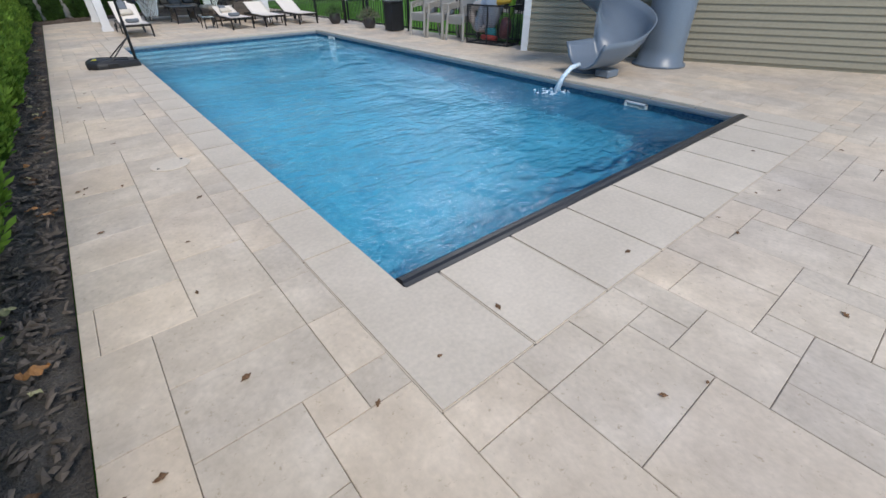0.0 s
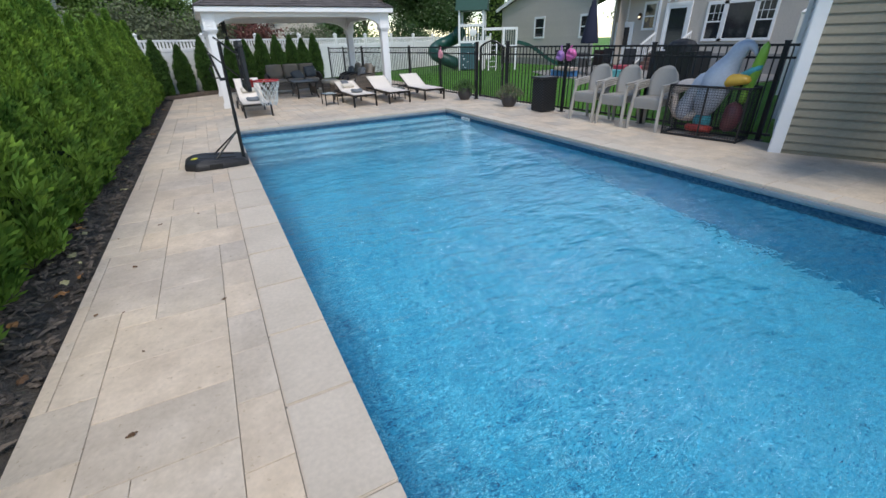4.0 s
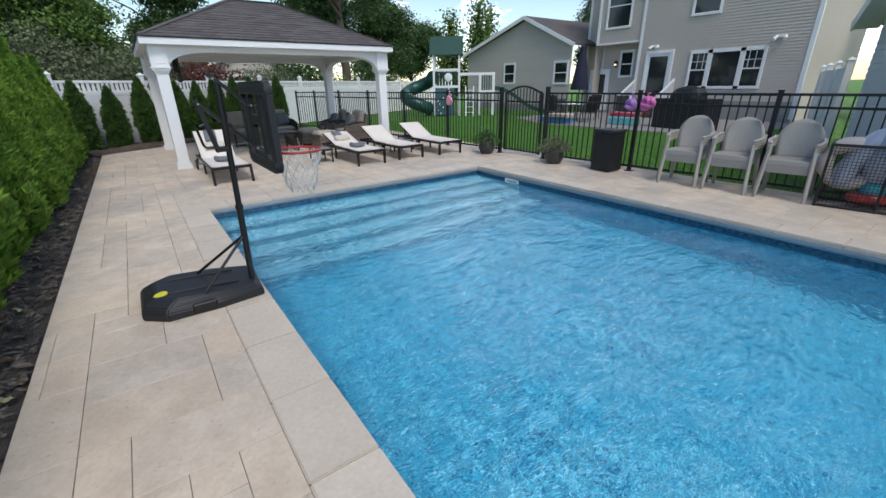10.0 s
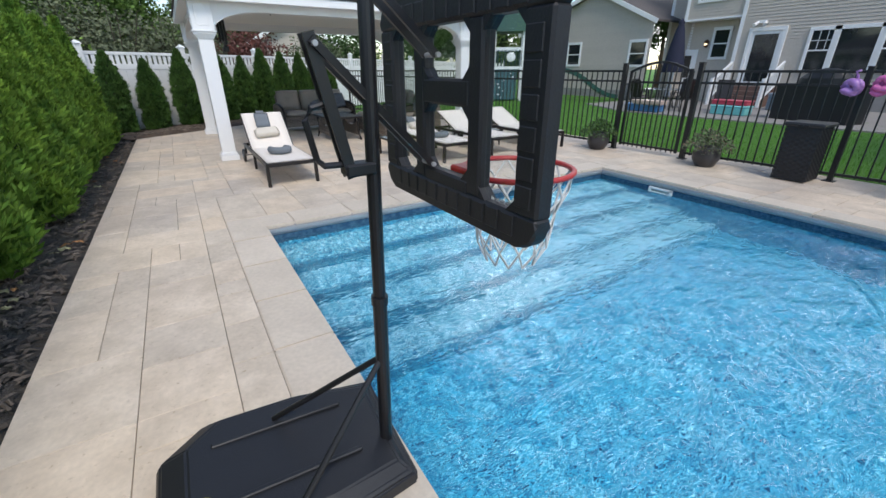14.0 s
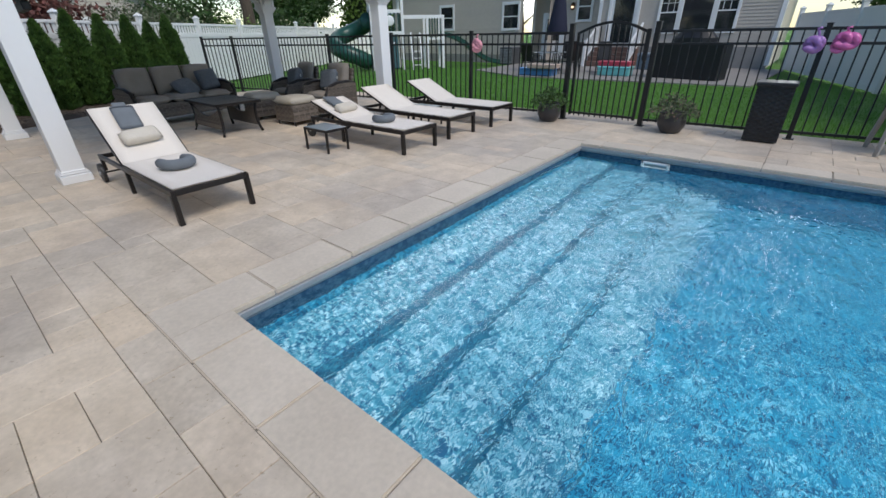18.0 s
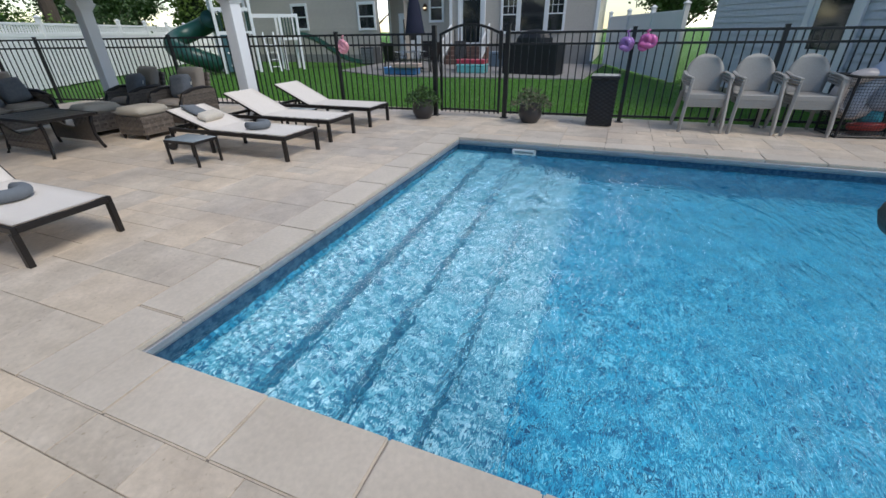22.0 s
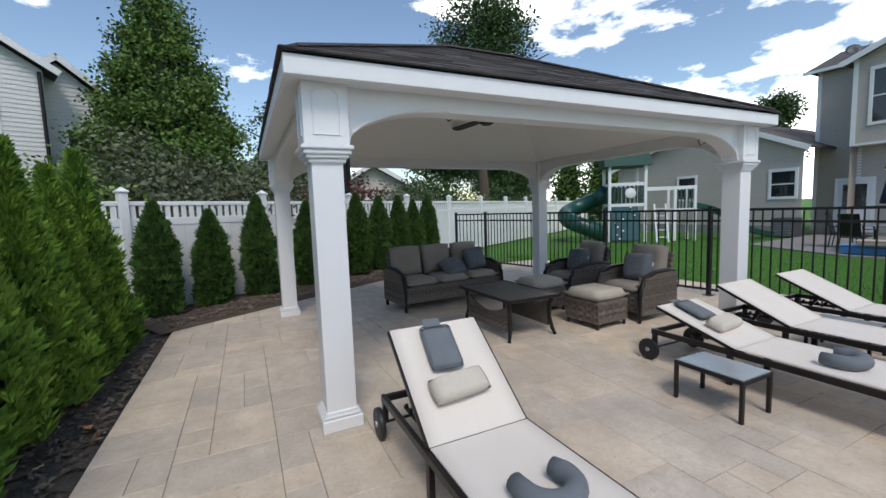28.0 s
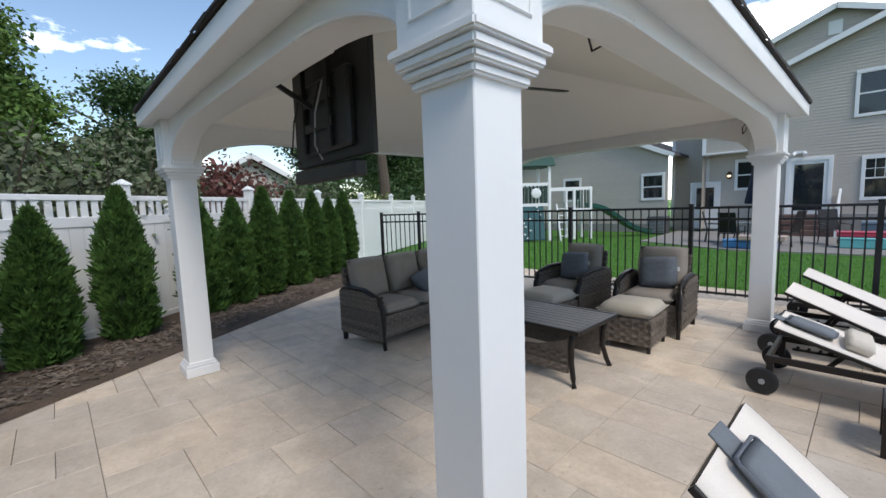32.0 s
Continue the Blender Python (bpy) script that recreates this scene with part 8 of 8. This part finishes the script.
me.materials.append(surface("mulch_chip", (0.2, 0.155, 0.12), 0.95, second=(0.035, 0.028, 0.024), scale=3, bump=0, per_island=0.4))
tagged(new("mulch_chips", me), "dark shredded bark mulch chips", "mulch", kind="stuff")
# lawn blades beyond the black fence
verts, faces = [], []
for k in range(42000):
    x = FENCE_X + 0.18 + 9.0 * rr.random() ** 2.0
    y = rr.uniform(8.2, 26)
    h = rr.uniform(0.03, 0.075)
    a = rr.uniform(0, 6.28)
    i = len(verts)
    dx, dy = math.cos(a) * 0.006, math.sin(a) * 0.006
    verts += [(x - dx, y - dy, GZ), (x + dx, y + dy, GZ), (x + rr.uniform(-0.025, 0.025), y + rr.uniform(-0.025, 0.025), GZ + h)]
    faces.append((i, i + 1, i + 2))
me = bpy.data.meshes.new("grass")
me.from_pydata(verts, [], faces)
me.materials.append(BLADE)
tagged(new("grass", me), "short bright green lawn blades", "grass", kind="stuff")

# ---- travertine paving, piece by piece ----
paving = thing("paving", "beige travertine paving in mixed rectangular sizes", "paving", kind="structure")
coping = thing("pool_coping", "honed beige travertine coping round the pool", "coping", kind="structure")


def stone_mesh(w, h, material, gap=0.0015, thick=0.032):
    bm = bm_new()
    b = 0.0025
    x0, y0, x1, y1 = gap, gap, w - gap, h - gap
    rings = [((x0, y0, -thick), (x1, y0, -thick), (x1, y1, -thick), (x0, y1, -thick)),
             ((x0, y0, -b), (x1, y0, -b), (x1, y1, -b), (x0, y1, -b)),
             ((x0 + b, y0 + b, 0), (x1 - b, y0 + b, 0), (x1 - b, y1 - b, 0), (x0 + b, y1 - b, 0))]
    rr = [[bm.verts.new(p) for p in r] for r in rings]
    for a, c in zip(rr, rr[1:]):
        for j in range(4):
            bm.faces.new((a[j], a[(j + 1) % 4], c[(j + 1) % 4], c[j]))
    bm.faces.new(rr[2])
    return mesh_of("stone", bm, material)


rnd = random.Random(21)
SIZES = [(3, 2), (2, 3), (2, 2), (3, 3), (2, 1), (1, 2), (1, 1), (4, 2)]
WEIGHT = [0.28, 0.22, 0.22, 0.04, 0.12, 0.1, 0.06, 0.05]
NX, NY = 62, 148
CELL_Y = (CY1 - CY0) / 63
X_AT, Y_AT = CX0 - 6 * CELL, CY0 - 36 * CELL_Y
taken = {}


def is_free(i, j):
    if (i, j) in taken or i < 0 or j < 0 or i >= NX or j >= NY:
        return False
    x, y = X_AT + i * CELL, Y_AT + (j + 0.5) * CELL_Y
    if x + CELL < BED_X + 0.02 or (x > CX0 - 0.02 and x + CELL < CX1 + 0.02 and CY0 < y < CY1):
        return False
    return y <= back_edge(x) + 0.32 and x <= wall_edge(y) + 0.1


def rect(i, j, w, h):
    """A stone's outline, cut along the bed and along the far coping."""
    x0, y0, x1, y1 = X_AT + i * CELL, Y_AT + j * CELL_Y, X_AT + (i + w) * CELL, Y_AT + (j + h) * CELL_Y
    if CY0 - 0.01 < y0 < CY1 - 0.01 and x0 < CX1 < x1:
        x0 = CX1
    return max(x0, BED_X), y0, x1, y1


pieces = []
for j in range(NY):
    for i in range(NX):
        if not is_free(i, j):
            continue
        order = rnd.choices(range(len(SIZES)), WEIGHT, k=6) + [2, 4, 5, 6]
        for o in order:
            w, h = SIZES[o]
            if all(is_free(i + a, j + b) for a in range(w) for b in range(h)):
                for a in range(w):
                    for b in range(h):
                        taken[i + a, j + b] = True
                pieces.append((i, j, w, h))
                break


def rank(p):
    """Pieces on the walked strip beside the pool come first."""
    x0, y0, x1, y1 = rect(*p)
    x, y = (x0 + x1) / 2, (y0 + y1) / 2
    return max(abs(x - 0.3) * 0.9, 0) + max(0, 0.5 - y) * 1.2 + max(0, y - 18.5) * 0.6


pieces.sort(key=rank)
shared = {}
for p in pieces[:300]:
    x0, y0, x1, y1 = rect(*p)
    key = (round(x1 - x0, 3), round(y1 - y0, 3))
    if key not in shared:
        shared[key] = stone_mesh(*key, STONE)
    ob = new("paving_stone", shared[key])
    ob.parent = paving
    ob.location = (x0, y0, rnd.uniform(-0.0015, 0.0015))
verts, faces = [], []
for p in pieces[300:]:
    x0, y0, x1, y1 = rect(*p)
    x0, y0, x1, y1 = x0 + 0.002, y0 + 0.002, x1 - 0.002, y1 - 0.002
    z = rnd.uniform(-0.0015, 0.0015)
    k, b = len(verts), 0.0025
    for q, zz in ((0, -0.032), (0, z - b), (b, z)):
        verts += [(x0 + q, y0 + q, zz), (x1 - q, y0 + q, zz), (x1 - q, y1 - q, zz), (x0 + q, y1 - q, zz)]
    for r in (0, 4):
        for q in range(4):
            faces.append((k + r + q, k + r + (q + 1) % 4, k + r + 4 + (q + 1) % 4, k + r + 4 + q))
    faces.append((k + 8, k + 9, k + 10, k + 11))
me = bpy.data.meshes.new("far_paving")
me.from_pydata(verts, [], faces)
me.materials.append(STONE_JOINED)
ob = new("far_paving_stones", me)
ob.parent = paving
tagged(ob, "beige travertine paving away from the pool edge", kind="stuff")


def coping_stone(x0, y0, x1, y1):
    bm = bm_new()
    g = 0.002
    span(bm, (x0 + g, y0 + g, -0.04), (x1 - g, y1 - g, 0.002), 0.008, 2)
    part("coping_stone", bm, COPING, coping)


y = CY0 + 0.735
k = 0
while y < CY1 - 0.36:
    y2 = min(y + 0.61, CY1 - 0.355)
    coping_stone(CX0, y, PX0 + 0.012, y2)
    coping_stone(PX1 - 0.012, y, CX1, y2)
    y = y2
x = CX0
for w in [0.572] + [0.61] * 7 + [0.42, 0.5]:
    x2 = min(x + w, CX1)
    coping_stone(x, CY0, x2, PY0 + 0.005)
    x = x2
x = CX0
while x < CX1 - 0.05:
    x2 = min(x + 0.61, CX1)
    coping_stone(x, PY1 - 0.012, x2, CY1)
    x = x2
